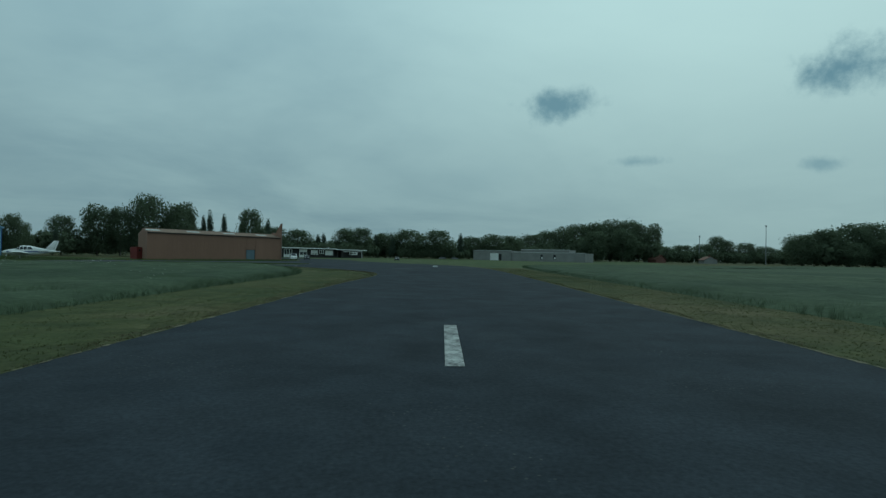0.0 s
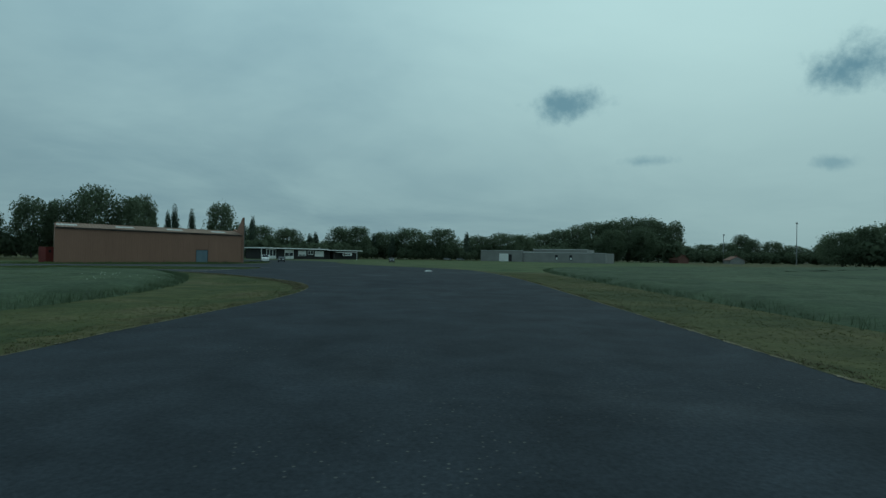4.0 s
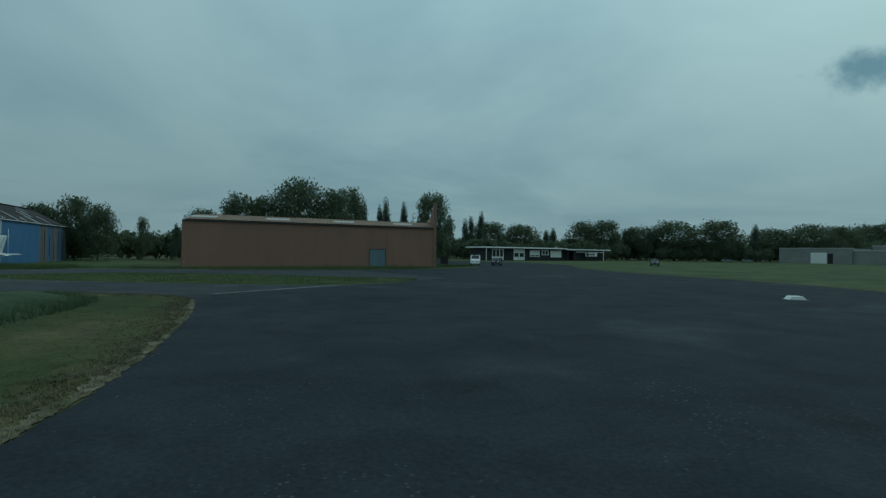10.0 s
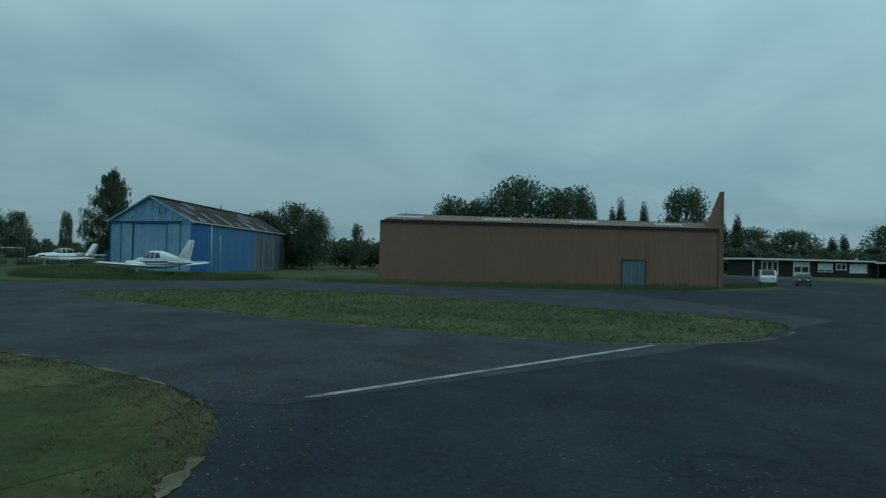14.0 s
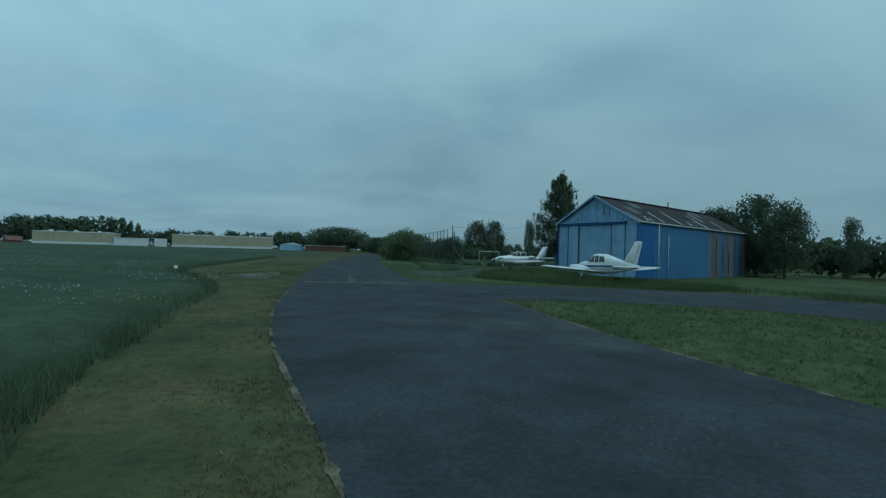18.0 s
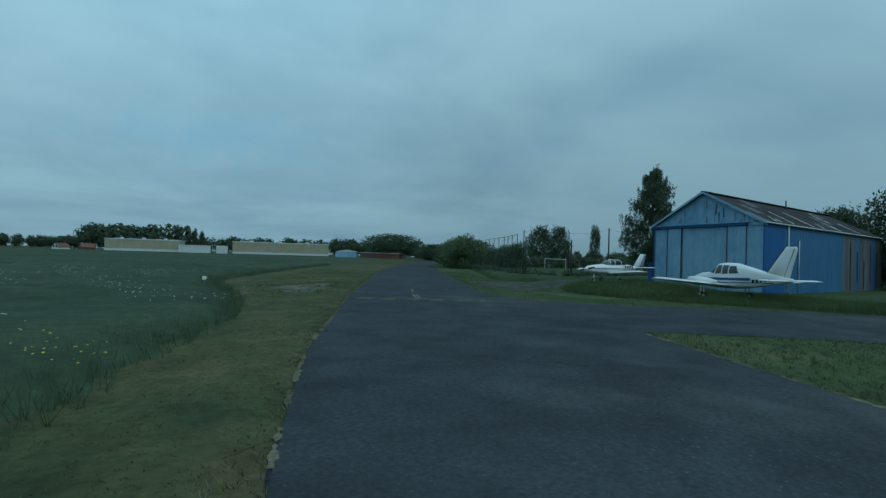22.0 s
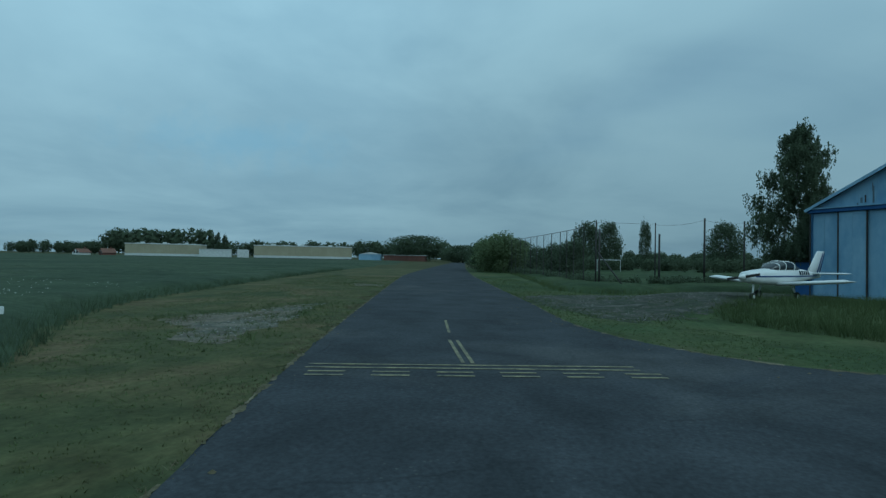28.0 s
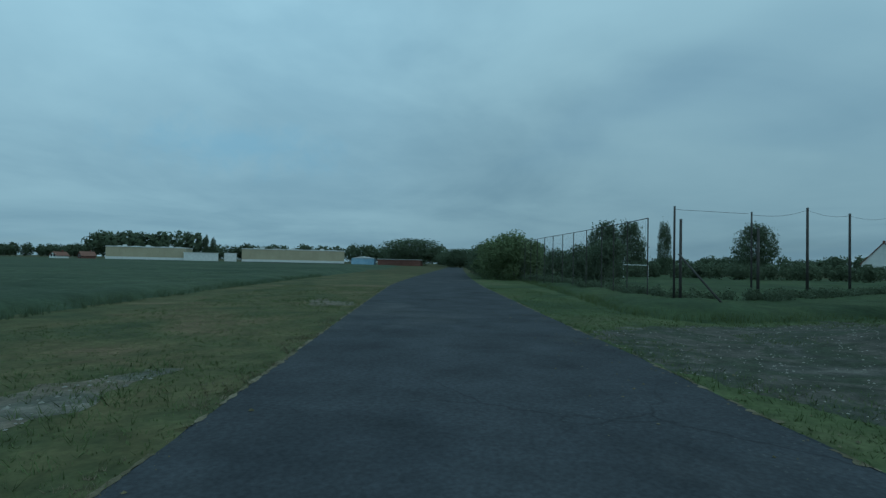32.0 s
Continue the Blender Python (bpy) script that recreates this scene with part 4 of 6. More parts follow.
LABELS = {"round": ("broadleaf_tree", "full dark green broadleaf tree with a rounded crown", "tree"),
          "pale": ("broadleaf_tree", "light green leafy tree with a loose open crown", "tree"),
          "conifer": ("conifer_tree", "dark green pointed conifer", "tree"), "poplar": ("poplar_tree", "slim upright dark green poplar", "tree"),
          "birch": ("birch_tree", "tall silver birch with drooping fine twigs beside the hangar", "tree"), "bush": ("bush", "dense leafy bush growing from the ground", "bush")}


def tree(kind, x, y, tall, wide, turn=None, group=""):
    me, wood, foot, mat, bark = KINDS[kind]
    base = kind.rstrip("0123456789")
    name, label, cat = LABELS[base]
    body = tall / (1 + foot)
    root = thing(name, pose(x, y, 0, 0, 0, (x * 37 + y * 53) % 360 if turn is None else turn), label, cat, group)
    for nm, m, mt in (("trunk", wood, bark), ("crown", me, mat)):
        ob = part(nm, m, mt, root)
        ob.location = (0, 0, foot * body)
        ob.scale = (wide, wide, body)
    return root


def far_belt(name, points, tall, deep, seed, label, mat=None, even=0.74, leaves=270, gap=0.26):
    """A far belt of trees: many crowns in one mesh."""
    rng = np.random.default_rng(seed)
    V = []
    for (ax, ay), (bx, by) in zip(points, points[1:]):
        n = max(1, int(math.hypot(bx - ax, by - ay) / (tall * gap)))
        for k in range(n):
            t = (k + rng.uniform(0, 1)) / n
            cx, cy = ax + (bx - ax) * t + rng.uniform(-deep, deep), ay + (by - ay) * t + rng.uniform(-deep, deep)
            h = tall * rng.uniform(even, 1.02)
            m = leaves
            d = rng.normal(0, 1, (m, 3))
            d /= np.linalg.norm(d, axis=1)[:, None]
            p = np.array([cx, cy, h * 0.52]) + d * np.array([h * 0.42, h * 0.42, h * 0.48]) * rng.uniform(0.55, 1.0, (m, 1))
            u = rng.normal(0, 1, (m, 3))
            u /= np.linalg.norm(u, axis=1)[:, None]
            w = np.cross(u, d)
            s = h * 0.066 * rng.uniform(0.6, 1.4, (m, 1))
            V.append(np.stack([p - u * s, p - w * s, p + u * s, p + w * s], 1).reshape(-1, 3))
    V = np.concatenate(V)
    n = len(V) // 4
    me = bpy.data.meshes.new(name)
    me.vertices.add(len(V))
    me.vertices.foreach_set("co", V.ravel())
    me.loops.add(len(V))
    me.loops.foreach_set("vertex_index", np.arange(len(V)))
    me.polygons.add(n)
    me.polygons.foreach_set("loop_start", np.arange(n) * 4)
    me.polygons.foreach_set("loop_total", np.full(n, 4))
    me.update()
    me.materials.append(mat or LEAVES)
    return tagged(new(name, me), label, "trees", kind="stuff")


# behind and between the hangars
for i, (x, y, h, w) in enumerate([(-80, 99.5, 7.0, 4.4), (-84.5, 99, 8.2, 5.0), (-89, 97, 7.4, 5.6), (-71, 130, 13.4, 9), (-66, 133, 11.8, 7.5), (-76, 127, 10.8, 6.5),
                                  (-67, 139, 12.5, 6.5), (-52.1, 145.9, 11.9, 7.0), (-95, 99, 7.0, 8), (-79.8, 124.5, 10.6, 7.0), (-86, 121.5, 8.2, 6.0)]):
    tree("round%d" % (i % 3), x, y, h, w, group="trees behind the hangars")
for x, y, h, w in [(-64, 148, 11.5, 3.6), (-61, 150, 11.0, 3.4), (-68, 146, 11.2, 3.6), (-66.3, 149, 10.6, 3.2), (-80.5, 112, 5.4, 2.2)]:
    tree("conifer%d" % (int(h * 10) % 2), x, y, h, w, group="conifers behind the hangars")
tree("pale0", -84.5, 109, 6.2, 2.4, group="trees behind the hangars")
# round the clubhouse
for x, y, h, w in [(-66.8, 206, 13.2, 4.6), (-69.5, 204, 11.8, 4.2), (-49.5, 224, 9.2, 4.5), (-73, 196, 11.5, 5.0), (-69, 199, 10.5, 4.5), (-66, 203, 9.0, 4), (-52, 225, 8.6, 5.0), (-30, 243, 9.6, 4.5), (9, 260, 11.4, 5.5), (-33, 246, 9.0, 4.0), (-22, 240, 9.2, 4.5)]:
    tree("conifer%d" % (int(h * 10) % 2), x, y, h, w, group="conifers behind the clubhouse")
for i, (x, y, h, w) in enumerate([(-80, 196, 8.0, 9), (-68, 215, 10.6, 13), (-60, 222, 10.4, 12), (-43, 236, 11.4, 10), (-36, 240, 12.0, 11), (-26, 248, 10.6, 13), (-15, 248, 11.8, 16),
                                  (-2, 252, 12.2, 15), (14, 270, 10.5, 14), (26, 272, 11.6, 15), (36, 282, 11.5, 14), (-90, 200, 9, 10), (-100, 190, 8, 10)]):
    tree("round%d" % (i % 3), x, y, h, w, group="trees behind the clubhouse")
far_belt("hedge_trees", [(-95, 205), (-70, 228), (-40, 246), (-10, 258), (20, 268), (48, 285)], 7.5, 2.5, 61, "dense dark mixed trees and shrubs behind the clubhouse")
far_belt("hedge_trees", [(-75, 190), (-62, 196), (-52, 210), (-38, 230), (-28, 238)], 6.5, 1.5, 62, "dense dark shrubs behind the clubhouse")
far_belt("hedge_trees", [(-20, 240), (12, 254)], 5.0, 1.5, 63, "dense dark hedge behind the parked cars")
far_belt("hedge_trees", [(-90, 95), (-92, 108), (-84, 120), (-78, 132), (-62, 146)], 5.6, 2.0, 64, "dense dark trees behind the hangars")
# wood to the north-east
far_belt("far_wood", [(56, 318), (70, 319)], 12, 3, 69, "dark trees beyond the flat-roofed building")
far_belt("far_wood", [(76, 320), (98, 322), (131, 325)], 17, 3, 65, "dense dark wood beyond the flat-roofed building")
far_belt("far_wood", [(178, 258), (215, 262), (275, 268)], 15, 4, 66, "dense dark wood beyond the crop field")
far_belt("far_wood", [(140, 352), (180, 362), (236, 358)], 8, 3, 67, "dark far trees across the field")
far_belt("far_wood", [(36, 305), (60, 314), (82, 318)], 9, 3, 68, "low dark trees beyond the flat-roofed building")
for i, (x, y, h, w) in enumerate([(44, 322, 11.5, 14), (54, 328, 14.0, 16), (64, 330, 16.5, 17), (74, 326, 18.5, 17), (84, 332, 20.5, 18), (94, 328, 21.8, 18), (104, 332, 23.2, 18), (114, 328, 23.0, 16), (121, 330, 22.0, 13), (131, 333, 21.5, 11), (90, 314, 16, 15), (106, 316, 18, 15)]):
    tree("round%d" % (i % 3), x, y, h, w, group="wood beyond the bunker building")
for i, (x, y, h, w) in enumerate([(146, 356, 9.5, 16), (162, 361, 10.8, 18), (178, 366, 12.0, 16), (190, 371, 16.8, 13), (198, 372, 14.5, 10), (210, 371, 13.5, 15), (222, 368, 11.0, 16),
                                  (236, 360, 12.0, 18), (218, 331, 15.0, 11)]):
    tree("round%d" % (i % 3), x, y, h, w, group="far trees across the field")
for i, (x, y, h, w) in enumerate([(176, 262, 14.0, 18), (188, 262, 17.0, 18), (200, 263, 19.0, 20), (214, 266, 20.0, 20), (230, 268, 20.5, 22), (248, 270, 20, 24), (268, 272, 19, 26), (192, 254, 11, 16), (210, 256, 12, 18)]):
    tree("round%d" % ((i + 1) % 3), x, y, h, w, group="wood beyond the crop field")
# beyond the blue hangar and the playing field
tree("birch0", -75.9, 75.9, 9.8, 4.5)
for k, x, y, h, w in [("bush1", -117, 55.8, 4.9, 6.2), ("bush1", -121, 53.5, 4.2, 5), ("bush0", -126, 57, 4.2, 5), ("bush0", -111, 61, 3.0, 4), ("bush0", -104, 63.0, 3.2, 3.6), 
                      ("bush0", -100.8, 64.4, 3.5, 3.4), ("bush0", -130, 52, 4.2, 6), ("bush0", -140, 51, 4.5, 7), ("bush0", -152, 50, 5, 8)]:
    tree(k, x, y, h, w, group="bushes along the taxiway fence")
for k, x, y, h, w in [("round0", -140, 68, 7.8, 5), ("round1", -141.5, 72, 8.0, 4.4), ("poplar0", -168, 82.2, 9.8, 2.5), ("round2", -160, 96, 9.4, 6.2), ("round1", -205, 42, 6.4, 7), ("round0", -333, -12, 13, 32),
                      ("round2", -298, 17, 7, 16), ("round1", -270, 24, 7, 14)]:
    tree(k, x, y, h, w, group="trees beyond the playing field")


far_belt("hedge_trees", [(-128, 63), (-134, 72), (-138, 84), (-144, 100), (-142, 120), (-128, 140)], 2.9, 1.2, 58, "low dark scrub along the edge of the playing field", leaves=200, gap=0.34)
far_belt("rank_weeds", [(-113, 57.6), (-103, 60.2), (-89.5, 63.6), (-80.2, 65.9), (-82.8, 70.1), (-87.5, 74.6), (-92, 79.0), (-98, 84.4), (-105, 90.5)], 0.95, 0.55, 59, "rank nettles and weeds round the net poles and fence", leaves=110, gap=0.30)
far_belt("far_wood", [(-388, -360), (-395, -300), (-372, -262)], 11, 6, 51, "low far belt of trees beyond the meadow", leaves=260)
far_belt("far_wood", [(-368, -250), (-372, -219), (-378, -180)], 20, 5, 52, "dark far wood behind the long warehouses", None, 0.9)
for x, y, h in ((-381, -176, 17), (-382, -171, 15.5), (-383, -166, 14), (-380, -183, 17.5)):
    tree("poplar0", x, y, h, 4.0, group="far poplars behind the warehouses")
far_belt("far_wood", [(-410, -200), (-420, -170), (-425, -120), (-400, -60), (-380, -10)], 14, 8, 53, "far belt of trees")
far_belt("far_wood", [(-380, -10), (-340, 60), (-300, 130), (-240, 180), (-220, 260)], 7.5, 6, 57, "low far belt of trees")
far_belt("far_wood", [(-170, 84), (-182, 96), (-186, 115), (-190, 140), (-180, 170), (-150, 185), (-120, 195)], 3.6, 5, 54, "low scrub and hedges beyond the playing field")
far_belt("far_wood", [(-120, 195), (-60, 262), (0, 285), (40, 300), (130, 345), (260, 380), (420, 330)], 9, 6, 55, "far belt of trees behind the airfield", leaves=260, gap=0.32)
far_belt("far_wood", [(-388, -360), (-300, -420), (-100, -450), (200, -420), (420, -200), (430, 330)], 10, 8, 56, "far belt of trees round the airfield", leaves=160, gap=0.5)


def slant(root, k):
    """Gives a building whose end walls do not stand square its true plan."""
    skew = Matrix(((1, k, 0, 0), (0, 1, 0, 0), (0, 0, 1, 0), (0, 0, 0, 1)))

    def bake(ob, above):
        m = above @ ob.matrix_basis
        ob.data.transform(skew @ m)
        ob.matrix_basis = Matrix()
        for c in ob.children:
            bake(c, m)
    for c in root.children:
        bake(c, Matrix())


# ---- brick-brown hangar ----
def brown_hangar():
    """Local x runs along the long wall from its north end, y is inwards."""
    a = Vector((-48.55 + 33.1, 88.72 - 110.0)).normalized()
    root = thing("hangar", Matrix(((a.x, a.y, 0, -33.1), (a.y, -a.x, 0, 110.0), (0, 0, 1, 0), (0, 0, 0, 1))), "long low brown-clad aircraft hangar with a pale sheet roof", "hangar")
    return root


LONG, DEEP, EAVE, RIDGE = 26.3, 8.8, 4.55, 5.35
hangar = brown_hangar()
door0, door1, door_top = 5.95, 7.85, 2.05
cuts = sorted({LONG * i / 32 for i in range(33)} | {door0, door1})
for x, x1 in zip(cuts, cuts[1:]):
    lo = door_top + 0.06 if door0 <= x < door1 else 0.0
    bm = bmesh.new()
    cube(bm, (x + 0.004, 0, lo), (x1 - 0.004, 0.12, EAVE - 0.06))
    for r in (0.17, 0.5, 0.83):
        c_ = x + (x1 - x) * r
        w_ = (x1 - x) * 0.05
        cube(bm, (c_ - w_, -0.012, lo), (c_ + w_, 0.002, EAVE - 0.06), None, 0.008)
    part("cladding_panel", bm, BROWN, hangar)
for name, lo, hi in (("end_wall", (LONG, 0, 0), (LONG + 0.14, DEEP, EAVE)), ("back_wall", (0, DEEP - 0.12, 0), (LONG, DEEP, EAVE))):
    part(name, block(lo, hi), BROWN, hangar)
part("end_gable", prism([(0.0, 0.0), (DEEP, 0.0), (DEEP / 2, RIDGE - EAVE)], 0, 0.14), BROWN, hangar).matrix_local = Matrix(((0, 1, 0, LONG), (1, 0, 0, 0), (0, 0, 1, EAVE), (0, 0, 0, 1)))
# the street gable: high corners that slope down to the roof
part("front_parapet", prism([(-0.1, 0), (DEEP, 0), (DEEP, 5.2), (DEEP - 3.4, 5.5), (DEEP / 2, 5.8), (3.0, 5.45), (-0.1, 7.6)], -0.3, 0.0), BROWN, hangar).matrix_local = Matrix(((0, 1, 0, 0), (1, 0, 0, 0), (0, 0, 1, 0), (0, 0, 0, 1)))
part("gutter", block((0.0, -0.16, EAVE - 0.07), (LONG + 0.1, 0.05, EAVE + 0.05), 0.02), POLE, hangar, "dark eaves gutter")
slope = math.atan2(RIDGE - EAVE, DEEP / 2)
run = math.hypot(RIDGE - EAVE, DEEP / 2)
for side in (0, 1):
    for i in range(11):
        for j in range(3):
            bm = bmesh.new()
            x0, x1 = LONG * i / 11, LONG * (i + 1) / 11
            y0, y1 = run * j / 3 - (0.15 if j == 0 else 0), run * (j + 1) / 3 + 0.08
            n = 12
            vs = []
            for s in range(n + 1):
                u = x0 + (x1 - x0) * s / n
                z = 0.045 * (s % 2) + 0.02 * (2 - j)
                vs.append((bm.verts.new((u, y0, z + 0.02)), bm.verts.new((u, y1, z))))
            for p, q in zip(vs, vs[1:]):
                bm.faces.new((p[0], q[0], q[1], p[1]))
            light = j == 1 and i % 3 == 1
            ob = part("roof_light" if light else "roof_sheet", bm, ROOFLIGHT if light else FIBRE, hangar)
            ob.matrix_local = pose(0, 0, EAVE + 0.08, math.degrees(slope)) if side == 0 else pose(LONG, DEEP, EAVE + 0.08, 0, 0, 180) @ pose(0, 0, 0, math.degrees(slope))
frame_door = part("side_door", block((door0 + 0.03, 0.03, 0.0), (door1 - 0.03, 0.10, door_top - 0.03)), DOOR_BLUE, hangar, "grey-blue double metal door")
for i in range(6):
    w = (door1 - door0 - 0.06) / 6
    part("door_rib", block((door0 + 0.03 + w * i + 0.02, 0.0, 0.02), (door0 + 0.03 + w * (i + 1) - 0.02, 0.035, door_top - 0.05), 0.008), DOOR_BLUE, frame_door)
part("door_lintel", block((door0, -0.03, door_top - 0.03), (door1, 0.11, door_top + 0.06)), POLE, hangar)
for u in (door0 - 0.04, door1 - 0.02):
    part("door_jamb", block((u, -0.03, 0), (u + 0.06, 0.11, door_top - 0.03)), POLE, hangar)

# white capping on the outer edge of the parapet, and dark dead stalks along the foot of the wall
part("parapet_trim", block((-0.36, -0.16, 0.0), (-0.30, -0.04, 7.62)), CONCRETE, hangar, "weathered grey corner trim")
slant(hangar, -0.30)
stalk_rng = random.Random(17)
bm = bmesh.new()
for _ in range(70):
    u = stalk_rng.choice((stalk_rng.uniform(2.5, 5.6), stalk_rng.uniform(8.2, 17.5)))
    h_ = stalk_rng.uniform(0.18, 0.5)
    add_rod(bm, (u, -0.10 - stalk_rng.uniform(0, 0.2), 0), (u + stalk_rng.uniform(-0.04, 0.04), -0.10, h_), 0.022, 0.01, 4)
stalks = part("dead_stalks", bm, DARK)
stalks.matrix_world = hangar.matrix_world.copy()
tagged(stalks, "dark dead plant stalks along the hangar wall", "weeds", kind="stuff")


# ---- container behind the brown hangar ----
box = thing("shipping_container", pose(-52.4, 92.2, 0, 0, 0, 62) @ Matrix.Diagonal((0.75, 0.75, 0.9, 1)), "small dark red steel storage container standing on the grass", "container")
part("body", block((-0.65, -1.2, 0.05), (0.65, 1.2, 2.35), 0.02), RED, box)
for k in range(6):
    for xx in (-0.68, 0.65):
        part("rib", block((xx, -1.1 + k * 0.38, 0.15), (xx + 0.03, -0.92 + k * 0.38, 2.28)), RED, box)
for yy in (-1.24, 1.2):
    part("door_leaf", block((-0.58, yy, 0.12), (-0.02, yy + 0.04, 2.25)), RED, box)
    part("door_leaf", block((0.02, yy, 0.12), (0.58, yy + 0.04, 2.25)), RED, box)
part("vent", block((-0.2, -1.26, 1.5), (0.2, -1.24, 1.9)), DARK, box, "dark square vent")


# ---- blue hangar ----
WIDE, BACK, EAVES, TOP = 8.96, 23.35, 4.55, 6.80
u = Vector((-73.26 + 65.84, 75.44 - 80.46)).normalized()
blue = thing("hangar", Matrix(((u.x, u.y, 0, -65.84), (u.y, -u.x, 0, 80.46), (0, 0, 1, 0), (0, 0, 0, 1))), "weathered blue steel hangar with a rusty pitched roof and sliding doors", "hangar")
# local x: from the front right corner to the left; y: inwards
edges = [0.0, 1.26, 2.62, 6.35, 7.62, WIDE]
for i, (p, q) in enumerate(zip(edges, edges[1:])):
    door = part("sliding_door", block((p + 0.02, 0.0 if i % 2 else 0.09, 0.08), (q - 0.02, 0.08 if i % 2 else 0.17, EAVES - 0.12)), BLUE_PALE, blue)
    n = 4 if q - p > 3 else 2
    for j in range(n):
        w = (q - p - 0.04) / n
        y0 = (0.0 if i % 2 else 0.09) - 0.02
        part("sheet_strip", block((p + 0.02 + w * j + 0.003, y0, 0.1), (p + 0.02 + w * (j + 1) - 0.003, y0 + 0.022, EAVES - 0.14), 0.003), BLUE_PALE, door)
    if i:
        part("door_edge", block((q - 0.03, -0.05, 0.08), (q + 0.03, 0.0, EAVES - 0.12)), POLE, door)
part("door_rail", block((1.15, -0.16, EAVES - 0.10), (WIDE + 0.1, 0.18, EAVES + 0.08), 0.02), DEEP_BLUE, blue, "dark blue door rail")
part("lintel", block((-0.1, 0.01, EAVES - 0.13), (1.2, 0.19, EAVES + 0.11)), BLUE_PALE, blue)
part("rail_cover", block((1.0, -0.26, EAVES + 0.08), (WIDE + 0.15, 0.1, EAVES + 0.13)), BLUE_PALE, blue)
n = 24
for j in range(n):
    p, q = WIDE * j / n, WIDE * (j + 1) / n

    def rise(v):
        return (TOP - EAVES) * (1 - abs(2 * v / WIDE - 1)) + 0.06
    shape = [(p + 0.002, 0.1), (q - 0.002, 0.1), (q - 0.002, max(0.12, rise(q))), (p + 0.002, max(0.12, rise(p)))]
    ob = part("gable_sheet", prism(shape, 0.02 + 0.005 * (j % 2), 0.08), BLUE_PALE, blue)
    ob.location = (0, 0, EAVES)
for j in range(24):
    p, q = BACK * j / 24, BACK * (j + 1) / 24
    old = j > 13
    bm = bmesh.new()
    cube(bm, (0.0, p + 0.005, 0), (0.1, q - 0.005, EAVES))
    for r in (0.25, 0.75):
        yy = p + (q - p) * r
        cube(bm, (-0.009, yy - 0.06, 0), (0.002, yy + 0.06, EAVES), None, 0.005)
    part("wall_sheet", bm, DEEP_BLUE if j < 3 else (OLD_SHEET if old and j % 4 != 1 else BLUE), blue)
    part("wall_sheet", block((WIDE - 0.1, p + 0.005, 0), (WIDE, q - 0.005, EAVES)), BLUE, blue)
part("back_wall", block((0.1, BACK - 0.1, 0), (WIDE - 0.1, BACK, EAVES)), BLUE, blue)
part("back_gable", prism([(0, 0), (WIDE, 0), (WIDE / 2, TOP - EAVES)], BACK - 0.1, BACK), BLUE, blue).location = (0, 0, EAVES)
tilt = math.atan2(TOP - EAVES, WIDE / 2)
fall = math.hypot(TOP - EAVES, WIDE / 2)
for side in (0, 1):
    for i in range(20):
        for j in range(3):
            bm = bmesh.new()
            y0, y1 = -0.25 + (BACK + 0.5) * i / 20, -0.25 + (BACK + 0.5) * (i + 1) / 20
            s0, s1 = fall * j / 3 - (0.2 if j == 0 else 0.0), fall * (j + 1) / 3 + 0.06
            vs = []
            for s in range(9):
                yy = y0 + (y1 - y0) * s / 8
                z = 0.03 * (s % 2) + 0.02 * (2 - j)
                vs.append((bm.verts.new((s0, yy, z + 0.015)), bm.verts.new((s1, yy, z))))
            for p, q in zip(vs, vs[1:]):
                bm.faces.new((p[0], q[0], q[1], p[1]))
            pale = (i * 3 + j * 5 + side) % 11 == 0
            ob = part("roof_sheet", bm, OLD_SHEET if pale else RUST, blue)
            ob.matrix_local = (pose(0, 0, EAVES + 0.06) @ pose(0, 0, 0, 0, -math.degrees(tilt))) if side == 0 else (pose(WIDE, BACK, EAVES + 0.06, 0, 0, 180) @ pose(0, 0, 0, 0, -math.degrees(tilt)))
for y_, s0, s1, lean in ((1.6, 0.05, 1.1, 0.8), (2.4, 0.05, 0.7, 0.3), (4.4, 0.1, 2.4, 0.5), (7.8, 0.05, 2.9, 0.5), (9.9, 0.1, 1.0, 0.3), (13.2, 0.1, 3.0, 0.55), (15.2, 1.8, 3.9, 0.5), (17.6, 0.1, 2.2, 0.4)):
    bm = bmesh.new()
    c0, c1 = y_, y_ + lean
    quad = [bm.verts.new(p) for p in ((s0, c0, 0.13), (s1, c1, 0.13), (s1, c1 + 0.09, 0.13), (s0, c0 + 0.16, 0.13), (s0, c0, 0.10), (s1, c1, 0.10), (s1, c1 + 0.09, 0.10), (s0, c0 + 0.16, 0.10))]
    for f in ((0, 1, 2, 3), (7, 6, 5, 4), (0, 4, 5, 1), (1, 5, 6, 2), (2, 6, 7, 3), (3, 7, 4, 0)):
        bm.faces.new([quad[q] for q in f])
    part("lifted_sheet_edge", bm, PALE, blue, "pale lifted roof sheet edge").matrix_local = pose(0, 0, EAVES + 0.06) @ pose(0, 0, 0, 0, -math.degrees(tilt))
part("ridge_cap", block((WIDE / 2 - 0.18, -0.28, TOP + 0.10), (WIDE / 2 + 0.18, BACK + 0.28, TOP + 0.18), 0.03), RUST, blue)
for side in (0, 1):
    bm = block((-0.2, -0.30, -0.04), (fall, -0.24, 0.10))
    ob = part("barge_board", bm, BLUE_PALE, blue, "pale blue barge board")
    ob.matrix_local = (pose(0, 0, EAVES + 0.06) @ pose(0, 0, 0, 0, -math.degrees(tilt))) if side == 0 else (pose(WIDE, -0.54, EAVES + 0.06, 0, 0, 180) @ pose(0, 0, 0, 0, -math.degrees(tilt)))
